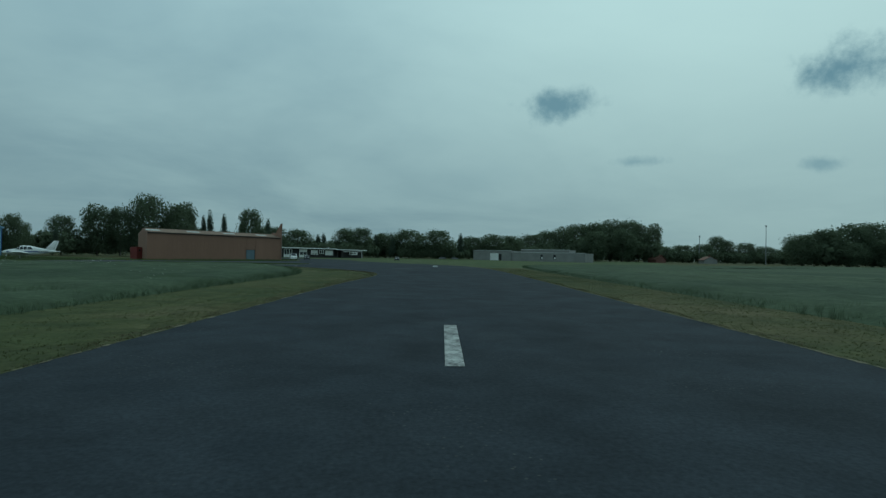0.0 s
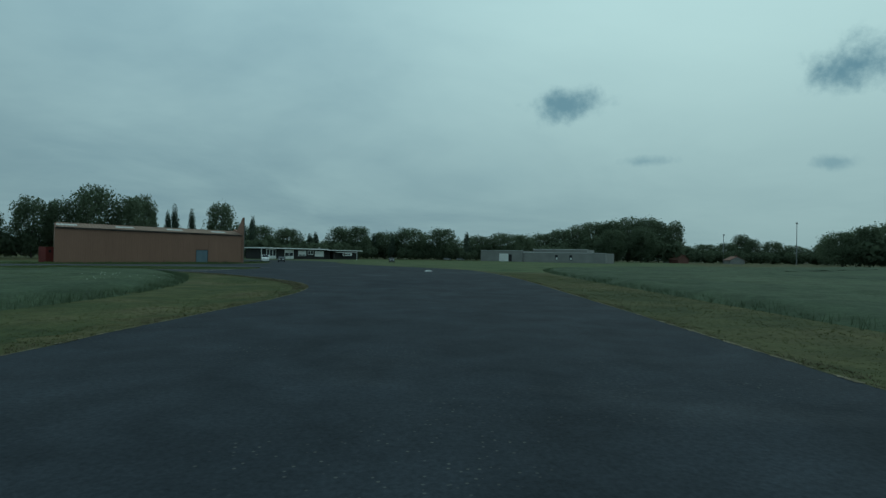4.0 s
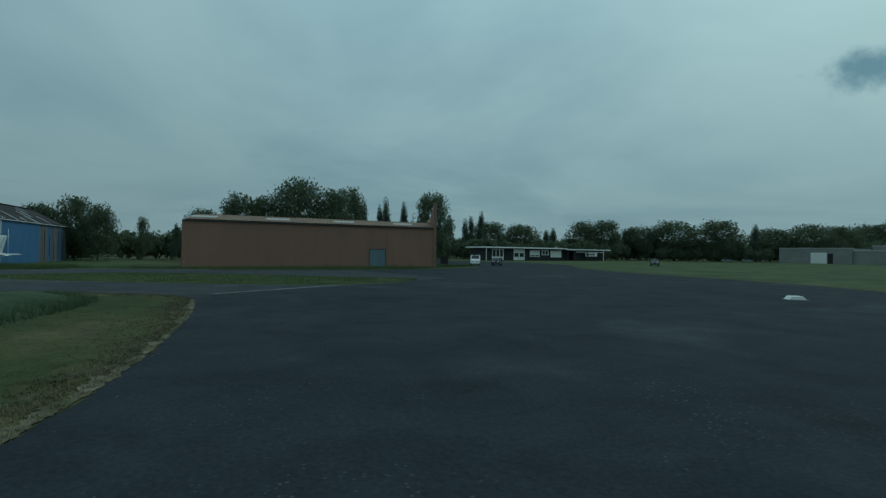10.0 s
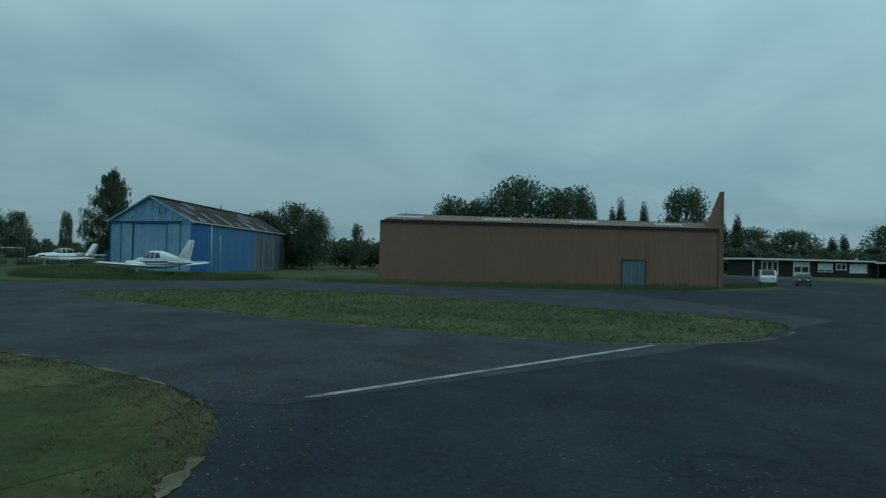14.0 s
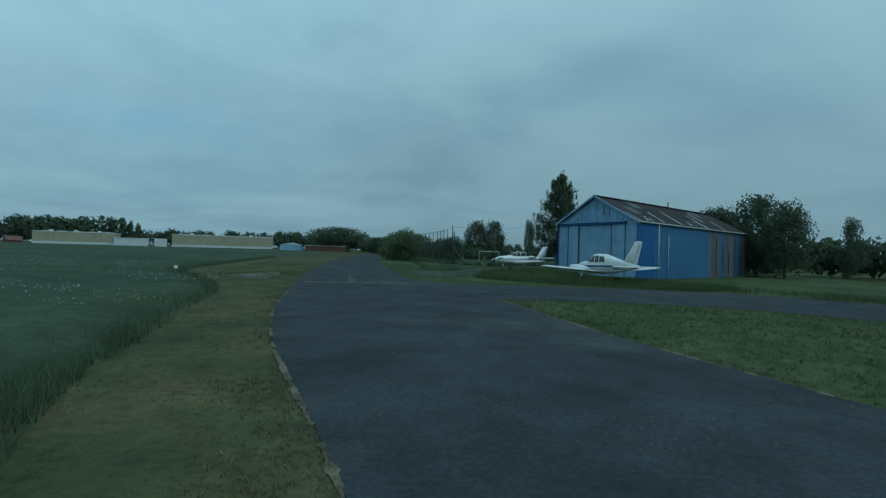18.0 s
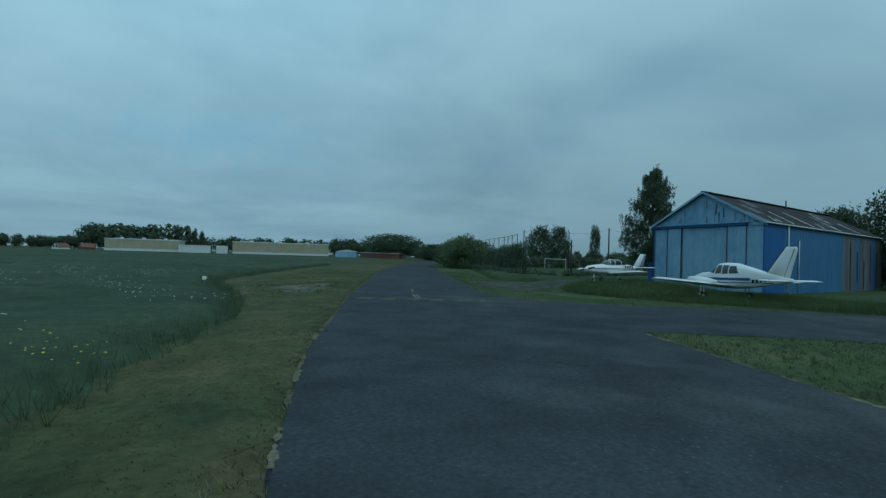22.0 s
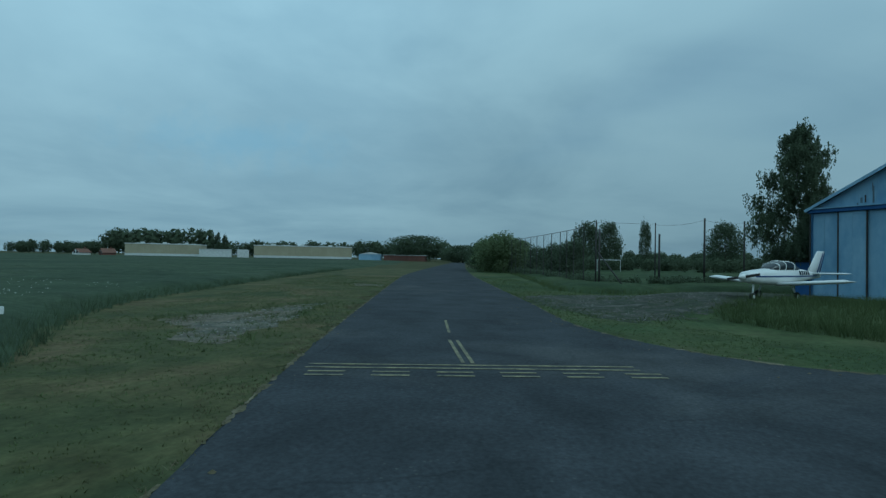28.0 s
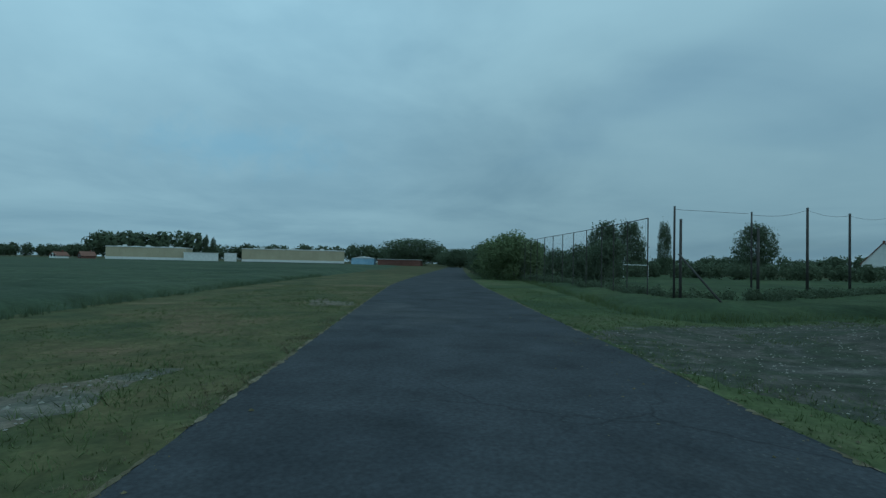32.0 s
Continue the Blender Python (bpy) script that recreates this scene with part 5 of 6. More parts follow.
part("gutter", block((-0.26, -0.25, EAVES - 0.01), (-0.12, BACK + 0.25, EAVES + 0.07), 0.02), PALE, blue, "pale eaves gutter")
part("downpipe", rod((-0.12, 3.3, 0.1), (-0.12, 3.3, EAVES), 0.055), PALE, blue, "white rainwater pipe", True)
for k_ in range(5):
    part("repair_strip", block((-0.045, 15.3 + k_ * 1.62, 0.2 + 0.5 * (k_ % 2)), (-0.031, 15.46 + k_ * 1.62, 3.9 - 0.7 * (k_ % 3))), RUST, blue, "rusty vertical stain strip")
for k_, (gx, g0, g1) in enumerate(((2.9, 0.5, 1.2), (3.25, 0.3, 0.9), (3.5, 0.75, 1.45), (6.4, 0.25, 0.6))):
    part("rust_streak", block((gx, -0.002, EAVES + g0), (gx + 0.06, 0.019, EAVES + g1)), RUST, blue, "thin rusty streak")
rng_ = random.Random(12)
for k_ in range(26):
    gx = rng_.uniform(0.15, WIDE - 0.25)
    wide_, tall_ = rng_.uniform(0.03, 0.10), rng_.uniform(0.25, 1.1)
    top_ = EAVES + 0.1 + rng_.uniform(0.15, 0.92) * max(0.1, rise(gx) - 0.15)
    part("paint_run", block((gx, 0.012, max(EAVES + 0.12, top_ - tall_)), (gx + wide_, 0.0185, top_)), DOOR_BLUE if k_ % 3 else OLD_SHEET, blue, "grey-blue weathered run in the paint")
part("chimney_pipe", rod((WIDE / 2 - 0.4, 12.6, TOP - 0.4), (WIDE / 2 - 0.4, 12.6, TOP + 0.6), 0.06), POLE, blue, "", True)


# a pale lean-to roof and a flue on the far side, and a second pipe on the long wall
part("lean_to_roof", prism([(WIDE, 4.3), (WIDE + 2.6, 5.2), (WIDE + 2.6, 5.34), (WIDE, 4.44)], 5.0, 9.5), PALE, blue, "pale sloping lean-to roof")
part("lean_to_wall", block((WIDE + 2.4, 5.1, 0), (WIDE + 2.55, 9.4, 5.15)), BLUE, blue)
part("flue", rod((WIDE + 0.4, 4.6, 4.0), (WIDE + 0.4, 4.6, 6.0), 0.06), POLE, blue, "dark flue pipe", True)
part("downpipe", rod((-0.1, 5.1, 0.1), (-0.1, 5.1, EAVES - 0.9), 0.04), PALE, blue, "white rainwater pipe", True)
slant(blue, 0.21)
crate = thing("storage_locker", pose(-74.7, 76.0, 0, 0, 0, 34), "tall dark blue steel locker beside the hangar door", "locker")
part("body", block((-0.5, -0.4, 0.08), (0.5, 0.4, 1.95), 0.02), DEEP_BLUE, crate)
part("lid", block((-0.53, -0.43, 1.95), (0.53, 0.43, 2.02), 0.01), DARK, crate)
for xx in (-0.45, 0.37):
    part("skid", block((xx, -0.4, 0), (xx + 0.08, 0.4, 0.08)), DARK, crate)


# ---- clubhouse ----
club_a, club_b = Vector((-53.4, 176.5)), Vector((-30.2, 212.0))
d = (club_b - club_a).normalized()
CL = (club_b - club_a).length
club = thing("clubhouse", Matrix(((d.x, -d.y, 0, club_a.x), (d.y, d.x, 0, club_a.y), (0, 0, 1, 0), (0, 0, 0, 1))), "long low dark timber clubhouse with a flat roof and white windows", "building")
BEND = CL * 0.60
n = 22
for k in range(n):
    part("wall_board", block((BEND * k / n + 0.01, 0.2, 0), (BEND * (k + 1) / n - 0.01, 0.26 + 0.02 * (k % 2), 3.05)), DARK, club)
part("wall", block((0, 0.25, 0), (BEND, 7, 3.05)), DARK, club)
part("wall", block((CL * 0.70, 0.9, 0), (CL - 0.4, 7, 2.85)), DARK, club)
part("porch_wall", block((BEND, 2.2, 0), (CL * 0.70, 7, 2.9)), DARK, club)
part("roof", block((-0.9, -0.9, 3.08), (BEND + 0.3, 7.4, 3.28)), POLE, club)
part("roof", block((BEND + 0.3, -0.5, 2.88), (CL + 0.2, 7.4, 3.06)), POLE, club)
part("fascia", block((-0.95, -0.99, 3.10), (BEND + 0.3, -0.90, 3.42)), WHITE, club, "white roof edge board")
part("fascia", block((BEND + 0.3, -0.60, 2.90), (CL + 0.25, -0.50, 3.20)), WHITE, club, "white roof edge board")
part("end_fascia", block((-0.99, -0.9, 3.10), (-0.90, 7.4, 3.42)), WHITE, club, "white roof edge board")


def club_window(x0, x1, z0, z1, panes, blind, front=0.2):
    """A white-framed window, its panes filled white over the given share of their height from the top."""
    w = part("window", block((x0, front - 0.03, z0), (x1, front - 0.001, z1)), GLASS, club)
    part("window_frame", block((x0 - 0.12, front - 0.12, z1), (x1 + 0.12, front, z1 + 0.14)), WHITE, w)
    part("window_sill", block((x0 - 0.12, front - 0.16, z0 - 0.14), (x1 + 0.12, front, z0)), WHITE, w)
    for i in range(panes + 1):
        u_ = x0 + (x1 - x0) * i / panes
        part("mullion", block((u_ - 0.09, front - 0.11, z0), (u_ + 0.09, front - 0.035, z1)), WHITE, w)
        if i < panes and blind:
            # white panel over the upper share of the pane
            part("blind", block((u_ + 0.10, front - 0.05, z1 - (z1 - z0) * blind), (u_ + (x1 - x0) / panes - 0.10, front - 0.032, z1 - 0.02)), WHITE, w, "white fill in the window pane")
    return w


for u0, u1, z0, z1, panes, blind in ((0.050, 0.128, 1.0, 2.75, 3, 0.0), (0.208, 0.285, 0.95, 2.75, 2, 0.45), (0.332, 0.403, 1.15, 2.55, 2, 0.8), (0.425, 0.474, 1.6, 2.6, 2, 0.0), (0.495, 0.580, 1.05, 2.55, 1, 1.0)):
    w = club_window(u0 * CL, u1 * CL, z0, z1, panes, blind)
    if z0 < 1.02:
        part("apron_panel", block((u0 * CL - 0.1, 0.08, 0.1), (u1 * CL + 0.1, 0.199, z0 - 0.15)), WHITE, w, "white panel below the window")
for uu in (0.0, 0.63, 0.69, 0.80, 0.946):
    part("post", block((uu * CL - 0.08, -0.35, 0), (uu * CL + 0.08, -0.19, 2.88 if uu else 3.08)), WHITE if uu > 0.9 or uu == 0 else POLE, club)
part("porch_rail", block((CL * 0.70, -0.32, 2.35), (CL * 0.946, -0.24, 2.50)), WHITE, club, "white rail under the porch roof")
sign = thing("sign_board", club.matrix_world @ pose(CL * 0.785, -0.16, 1.25), "white sign board with dark lettering hung on the clubhouse porch", "sign")
part("board", block((0, 0, 0), (CL * 0.105, 0.06, 1.0), 0.01), WHITE, sign)
for s0, s1 in ((0.2, 0.75), (0.9, 1.4), (1.55, 2.05), (2.2, 2.6), (2.75, 3.5)):
    part("lettering", block((s0, -0.012, 0.28), (s1, 0.0, 0.74)), POLE, sign, "dark unreadable lettering")
chimney = part("chimney", block((BEND - 0.1, 3.0, 3.28), (BEND + 0.2, 3.4, 3.9)), PALE, club)


# ---- grey flat-roofed building ----
p, q = Vector((14.5, 247.0)), Vector((57.5, 216.0))
d = (q - p).normalized()
BL = (q - p).length
store = thing("flat_roofed_building", Matrix(((d.x, -d.y, 0, p.x), (d.y, d.x, 0, p.y), (0, 0, 1, 0), (0, 0, 0, 1))), "long grey rendered flat-roofed building with few openings", "building")
part("wall", block((0, 0, 0), (BL * 0.37, 10, 4.4)), CONCRETE, store)
part("wall", block((BL * 0.37, 0.6, 0), (BL, 10, 3.7)), CONCRETE, store)
part("upper_storey", block((BL * 0.44, 2.2, 3.7), (BL * 0.86, 9, 5.0)), CONCRETE, store)
for x0, x1, y0, z in ((0, BL * 0.37, 0, 4.4), (BL * 0.37, BL, 0.6, 3.7), (BL * 0.44, BL * 0.86, 2.2, 5.0)):
    part("coping", block((x0 - 0.08, y0 - 0.1, z), (x1 + 0.08, y0 + 0.25, z + 0.14)), PALE, store)
gate = part("garage_door", block((BL * 0.17, -0.06, 0.05), (BL * 0.25, 0.0, 3.2)), WHITE, store, "pale roller door")
for i in range(7):
    part("door_slat", block((BL * 0.17, -0.085, 0.1 + i * 0.44), (BL * 0.25, -0.06, 0.46 + i * 0.44)), WHITE, gate)
part("doorway", block((BL * 0.255, -0.05, 0.05), (BL * 0.28, 0.0, 2.9)), DARK, store)
for xx in (0.63, 0.74):
    w = part("window", block((BL * xx, 0.53, 0.9), (BL * xx + 1.1, 0.60, 2.9)), GLASS, store)
    part("window_frame", block((BL * xx + 0.35, 0.47, 1.1), (BL * xx + 1.0, 0.528, 1.9)), WHITE, w)


# ---- long beige warehouses ----
def warehouse(a, b, tall, label):
    a, b = Vector(a), Vector(b)
    d_ = (b - a).normalized()
    n_ = Vector((-d_.y, d_.x))
    if n_.dot(Vector((-1, -0.2))) < 0:
        n_ = -n_
    length = (b - a).length
    root = thing("warehouse", Matrix(((d_.x, n_.x, 0, a.x), (d_.y, n_.y, 0, a.y), (0, 0, 1, 0), (0, 0, 0, 1))), label, "warehouse", "long warehouses")
    part("base_wall", block((0, 0, 0), (length, 24, 1.6)), PALE, root, "pale concrete plinth")
    part("kerb", block((-0.1, -0.2, 0), (length + 0.1, 0.0, 0.35)), DARK, root, "dark foot of the wall")
    n = 12
    for i in range(n):
        part("wall_panel", block((length * i / n + 0.03, 0.05, 1.6), (length * (i + 1) / n - 0.03, 23.9, tall - 0.4)), BEIGE, root)
    part("roof_edge", block((-0.2, -0.15, tall - 0.4), (length + 0.2, 24.2, tall)), PALE, root, "cream roof edge")
    for i in range(5):
        part("roof_vault", prism([(length * (0.04 + i * 0.19), tall), (length * (0.21 + i * 0.19), tall), (length * (0.125 + i * 0.19), tall + 0.35)], 6, 22), PALE, root, "shallow pale roof gable")
    for i in range(3):
        part("roof_unit", block((length * (0.15 + i * 0.3), 8, tall), (length * (0.19 + i * 0.3), 11, tall + 0.9)), PALE, root)


warehouse((-283, -157), (-299.9, -125), 6.9, "long beige clad warehouse with a pale base")
warehouse((-314.8, -102), (-335.2, -52), 7.4, "long beige clad warehouse with a pale base")
shed = thing("shed", pose(-327, -44, 0, 0, 0, 102), "pale blue metal shed with a low gable", "shed")
part("wall", block((0, -4, 0), (12, 4, 3.4)), BLUE_PALE, shed)
part("roof", prism([(0, 3.4), (12, 3.4), (6, 4.5)], -4.2, 4.2), PALE, shed)
part("door", block((5, 4.0, 0), (6.5, 4.06, 2.2)), DARK, shed)
row = thing("brick_building", pose(-318, -27, 0, 0, 0, 92), "low red brick building with small windows", "building")
part("wall", block((0, 0, 0), (22, 8, 3.0)), BRICK, row)
part("roof", block((-0.3, -0.3, 3.0), (22.3, 8.3, 3.25)), PALE, row)
for i in range(6):
    w = part("window", block((1.5 + i * 3.4, 7.99, 1.1), (3.2 + i * 3.4, 8.05, 2.2)), GLASS, row)
    part("window_frame", block((1.4 + i * 3.4, 8.0, 2.2), (3.3 + i * 3.4, 8.08, 2.35)), WHITE, w)
far_hall = thing("far_hall", pose(-303.5, -127.5, 0, 0, 0, 122.5), "white low industrial hall between the warehouses", "building")
part("wall", block((0, -10, 0), (16, 0, 4.2)), PALE, far_hall)
part("roof_edge", block((-0.2, -10.2, 4.2), (16.2, 0.2, 4.5)), PALE, far_hall)
part("annex", block((19, -8, 0), (25, 0, 4.6)), PALE, far_hall)
for i in range(4):
    part("window", block((1 + i * 3.8, 0.0, 1), (3.2 + i * 3.8, 0.06, 2.4)), GLASS, far_hall)


def house(x, y, turn, wide, deep, wall, tall, mat, label):
    h = thing("house", pose(x, y, 0, 0, 0, turn), label, "house", "far houses")
    part("wall", block((0, 0, 0), (wide, deep, wall)), mat, h)
    part("gable", prism([(0, wall), (wide, wall), (wide / 2, tall - 0.15)], 0, deep), mat, h)
    s = math.atan2(tall - wall, wide / 2)
    run_ = math.hypot(tall - wall, wide / 2) + 0.4
    for side in (0, 1):
        ob = part("roof", block((-0.4, -0.3, 0), (run_ - 0.4, deep + 0.3, 0.16)), TILE, h, "red tile roof slope")
        ob.matrix_local = pose(0, 0, wall, 0, -math.degrees(s)) if side == 0 else pose(wide, deep, wall, 0, 0, 180) @ pose(0, 0, 0, 0, -math.degrees(s))
    for i in range(2):
        w = part("window", block((wide * (0.2 + 0.4 * i), -0.05, 1), (wide * (0.2 + 0.4 * i) + 1.2, 0.0, 2.3)), GLASS, h)
        part("window_frame", block((wide * (0.2 + 0.4 * i) - 0.1, -0.08, 2.3), (wide * (0.2 + 0.4 * i) + 1.3, 0.0, 2.45)), WHITE, w)
    part("chimney", block((wide * 0.45, deep * 0.7, tall - 0.6), (wide * 0.45 + 0.6, deep * 0.7 + 0.6, tall + 0.9)), BRICK, h)


house(-214, 140, 60, 9, 10, 4, 9.4, WHITE, "white rendered house with a steep gable")
house(-196, 150, 70, 9, 10, 3.5, 8, BRICK, "brick house with a red tile roof")
house(-277, -167, 60, 6, 6, 1.6, 3.6, BRICK, "far brick house with a red tile roof")
house(-270, -176, 80, 5, 6, 1.5, 3.2, WHITE, "far white house with a red tile roof")
house(140, 354, 200, 9, 8, 3.0, 6.0, CONCRETE, "far grey house under the trees")
house(166, 330, 180, 8, 7, 2.2, 4.2, CONCRETE, "far pale building under the trees")
house(131, 326, 200, 7, 7, 2.0, 4.6, BRICK, "far brick house with a red tile roof")

for x, y, h in ((200, 331, 23.5), (168, 350, 17)):
    mast = thing("mast", pose(x, y, 0), "tall thin steel lattice mast", "mast")
    part("pole", rod((0, 0, 0), (0, 0, h), 0.28, 0.14, 6), STEEL, mast)
    part("head", block((-0.35, -0.35, h), (0.35, 0.35, h + 0.9)), STEEL, mast)


# ---- parked aircraft ----
class Hull:
    """A fuselage: stations of (x, half width, bottom, top), nose at x = 0, tail behind."""

    def __init__(self, stations, power=2.6):
        self.s, self.n = stations, power

    def at(self, x):
        for a, b in zip(self.s, self.s[1:]):
            if a[0] <= x <= b[0]:
                k = (x - a[0]) / (b[0] - a[0])
                return [p + (q - p) * k for p, q in zip(a[1:], b[1:])]
        return self.s[-1][1:]

    def ring(self, x, count=20):
        w, lo, hi = self.at(x)
        c, h = (lo + hi) / 2, (hi - lo) / 2
        out = []
        for i in range(count):
            a = 2 * math.pi * i / count
            cx, sz = math.cos(a), math.sin(a)
            out.append((x, math.copysign(abs(cx) ** (2 / self.n), cx) * w, c + math.copysign(abs(sz) ** (2 / self.n), sz) * h))
        return out

    def side(self, x, z, off):
        w, lo, hi = self.at(x)
        c, h = (lo + hi) / 2, (hi - lo) / 2
        v = min(0.999, abs((z - c) / h))
        return w * (1 - v ** self.n) ** (1 / self.n) + off

    def mesh(self, steps=34):
        x0, x1 = self.s[0][0], self.s[-1][0]
        xs = sorted({x0 + (x1 - x0) * i / steps for i in range(steps + 1)} | {s[0] for s in self.s})
        return loft([self.ring(x) for x in xs])

    def patch(self, corners, sign, off=0.012, grid=6):
        """A piece laid on the side, between four corners in x and z."""
        bm = bmesh.new()
        (a, b, c, d) = [Vector(p) for p in corners]
        rows = []
        for i in range(grid + 1):
            row = []
            for j in range(grid + 1):
                p = a.lerp(b, i / grid).lerp(d.lerp(c, i / grid), j / grid)
                row.append(bm.verts.new((p.x, sign * self.side(p.x, p.y, off), p.y)))
            rows.append(row)
        for r, s in zip(rows, rows[1:]):
            for j in range(grid):
                bm.faces.new((r[j], r[j + 1], s[j + 1], s[j]))
        return bm


def foil(root, tip, chord0, chord1, thick, tall=False):
    """A wing or fin from root to tip (leading-edge points), with a rounded nose and a thin tail edge."""
    shape = [(0.0, 0.0), (0.04, 0.55), (0.15, 0.95), (0.35, 1.0), (0.7, 0.55), (1.0, 0.06), (1.0, -0.06), (0.7, -0.4), (0.35, -0.7), (0.15, -0.7), (0.04, -0.45)]
    rings = []
    for k in (0.0, 0.5, 0.93, 1.0):
        p = Vector(root).lerp(Vector(tip), k)
        ch = (chord0 + (chord1 - chord0) * k) * (0.86 if k == 1.0 else 1.0)
        th = thick * ch * (0.35 if k == 1.0 else 1.0)
        rings.append([(p.x + u * ch, p.y + (v * th if tall else 0), p.z + (0 if tall else v * th)) for u, v in shape])
    return loft(rings)


def wheel(parent, x, y, r, leg_top):
    leg = part("gear_leg", rod((leg_top[0], leg_top[1], leg_top[2]), (x, y, r), 0.045), PLANE_WHITE, parent, "", True)
    w = part("wheel", rod((x, y - 0.07, r), (x, y + 0.07, r), r, n=18), RUBBER, leg, "", True)
    part("rim", rod((x, y - 0.075, r), (x, y + 0.075, r), r * 0.5, n=12), PALE, w, "", True)


def propeller(parent, x, y, z, r, turn):
    bm = bmesh.new()
    for s in (1, -1):
        m = Matrix.Translation((x, y, z)) @ Matrix.Rotation(radians(turn + (0 if s > 0 else 180)), 4, "X")
        cube(bm, (-0.02, -0.07, 0.1), (0.02, 0.07, r), m, 0.015)
    prop = part("propeller", bm, POLE, parent)
    rings = [[(x - 0.36 * k, y + math.cos(a) * 0.17 * (1 - k ** 2), z + math.sin(a) * 0.17 * (1 - k ** 2)) for a in [i * math.pi / 6 for i in range(12)]] for k in (-0.3, 0, 0.3, 0.6, 0.85, 0.97)]
    part("spinner", loft(rings), PLANE_WHITE, prop, "", True)


def twin():
    root = thing("twin_engine_aircraft", pose(-61.6, 74.98, 0.04, 0, 0, 22.5) @ Matrix.Scale(0.755, 4), "white twin-engined light aircraft with a blue stripe, parked in long grass", "aircraft")
    h = Hull([(0.25, 0.05, 1.24, 1.36), (0.6, 0.30, 1.04, 1.56), (1.4, 0.50, 0.86, 1.78), (2.35, 0.57, 0.78, 1.90), (2.75, 0.59, 0.76, 2.20), (3.15, 0.60, 0.76, 2.47), (3.6, 0.60, 0.76, 2.53), (4.5, 0.58, 0.78, 2.50), (5.4, 0.50, 0.86, 2.30),
              (6.5, 0.36, 1.02, 2.04), (7.6, 0.20, 1.20, 1.84), (8.8, 0.07, 1.36, 1.62)], 2.9)
    body = part("fuselage", h.mesh(), PLANE_WHITE, root, "", True)
    for s in (1, -1):
        part("stripe", h.patch([(1.1, 1.26), (6.0, 1.38), (6.0, 1.56), (1.1, 1.42)], s, 0.010, 16), PLANE_BLUE, body, "dark blue side stripe")
        part("stripe", h.patch([(1.1, 1.06), (7.6, 1.28), (7.6, 1.34), (1.1, 1.12)], s, 0.010, 16), PLANE_BLUE, body, "thin dark blue side line")
        for x0, x1, low, dx0, dx1, top in ((3.08, 3.66, 1.74, 0.18, 0.0, 2.34), (3.75, 4.24, 1.74, 0.0, 0.0, 2.34), (4.33, 5.12, 1.78, 0.0, -0.30, 2.30)):
            part("cabin_window", h.patch([(x0, low), (x1, low + 0.05), (x1 + dx1, top), (x0 + dx0, top)], s), GLASS, body)
        part("windscreen", h.patch([(2.42, 1.84), (3.0, 1.78), (3.16, 2.34), (2.90, 2.20)], s), GLASS, body)
        for k in range(5):
            part("lettering", h.patch([(6.1 + k * 0.28, 1.27 + k * 0.03), (6.28 + k * 0.28, 1.28 + k * 0.03), (6.28 + k * 0.28, 1.47 + k * 0.02), (6.1 + k * 0.28, 1.46 + k * 0.02)], s, 0.016, 3), CAR_DARK, body, "dark registration mark")
        part("wing", foil((2.9, s * 0.45, 0.98), (3.15, s * 5.6, 1.34), 1.85, 1.5, 0.085), PLANE_WHITE, root, "", True)
        na = Hull([(0, 0.14, -0.15, 0.15), (0.15, 0.32, -0.28, 0.27), (0.9, 0.38, -0.33, 0.31), (1.7, 0.32, -0.27, 0.23), (2.5, 0.08, -0.10, 0.10)])
        nac = part("engine_nacelle", na.mesh(16), PLANE_WHITE, root, "", True)
        nac.location = (2.15, s * 1.85, 1.24)
        propeller(nac, -0.02, 0, 0, 0.80, 88 if s > 0 else 94)
        wheel(root, 3.6, s * 1.85, 0.24, (3.5, s * 1.85, 0.95))
        part("tailplane", foil((7.75, s * 0.1, 1.48), (8.2, s * 2.05, 1.50), 1.15, 0.85, 0.07), PLANE_WHITE, root, "", True)
        part("aerial", rod((4.5 + 0.5 * s, 0.0, 2.40 - 0.1 * s), (4.7 + 0.5 * s, 0, 2.72 - 0.1 * s), 0.015), POLE, root)
    part("fin", foil((6.7, 0, 1.70), (8.25, 0, 3.55), 1.85, 0.85, 0.09, True), PLANE_WHITE, root, "", True)
    part("fin_edge", foil((6.62, 0, 1.70), (8.19, 0, 3.55), 0.16, 0.12, 0.30, True), CAR_DARK, root, "dark leading edge of the fin", True)
    part("rudder_line", foil((8.18, 0, 1.75), (8.86, 0, 3.48), 0.03, 0.03, 2.9, True), POLE, root)
    wheel(root, 0.95, 0, 0.20, (1.0, 0, 1.0))


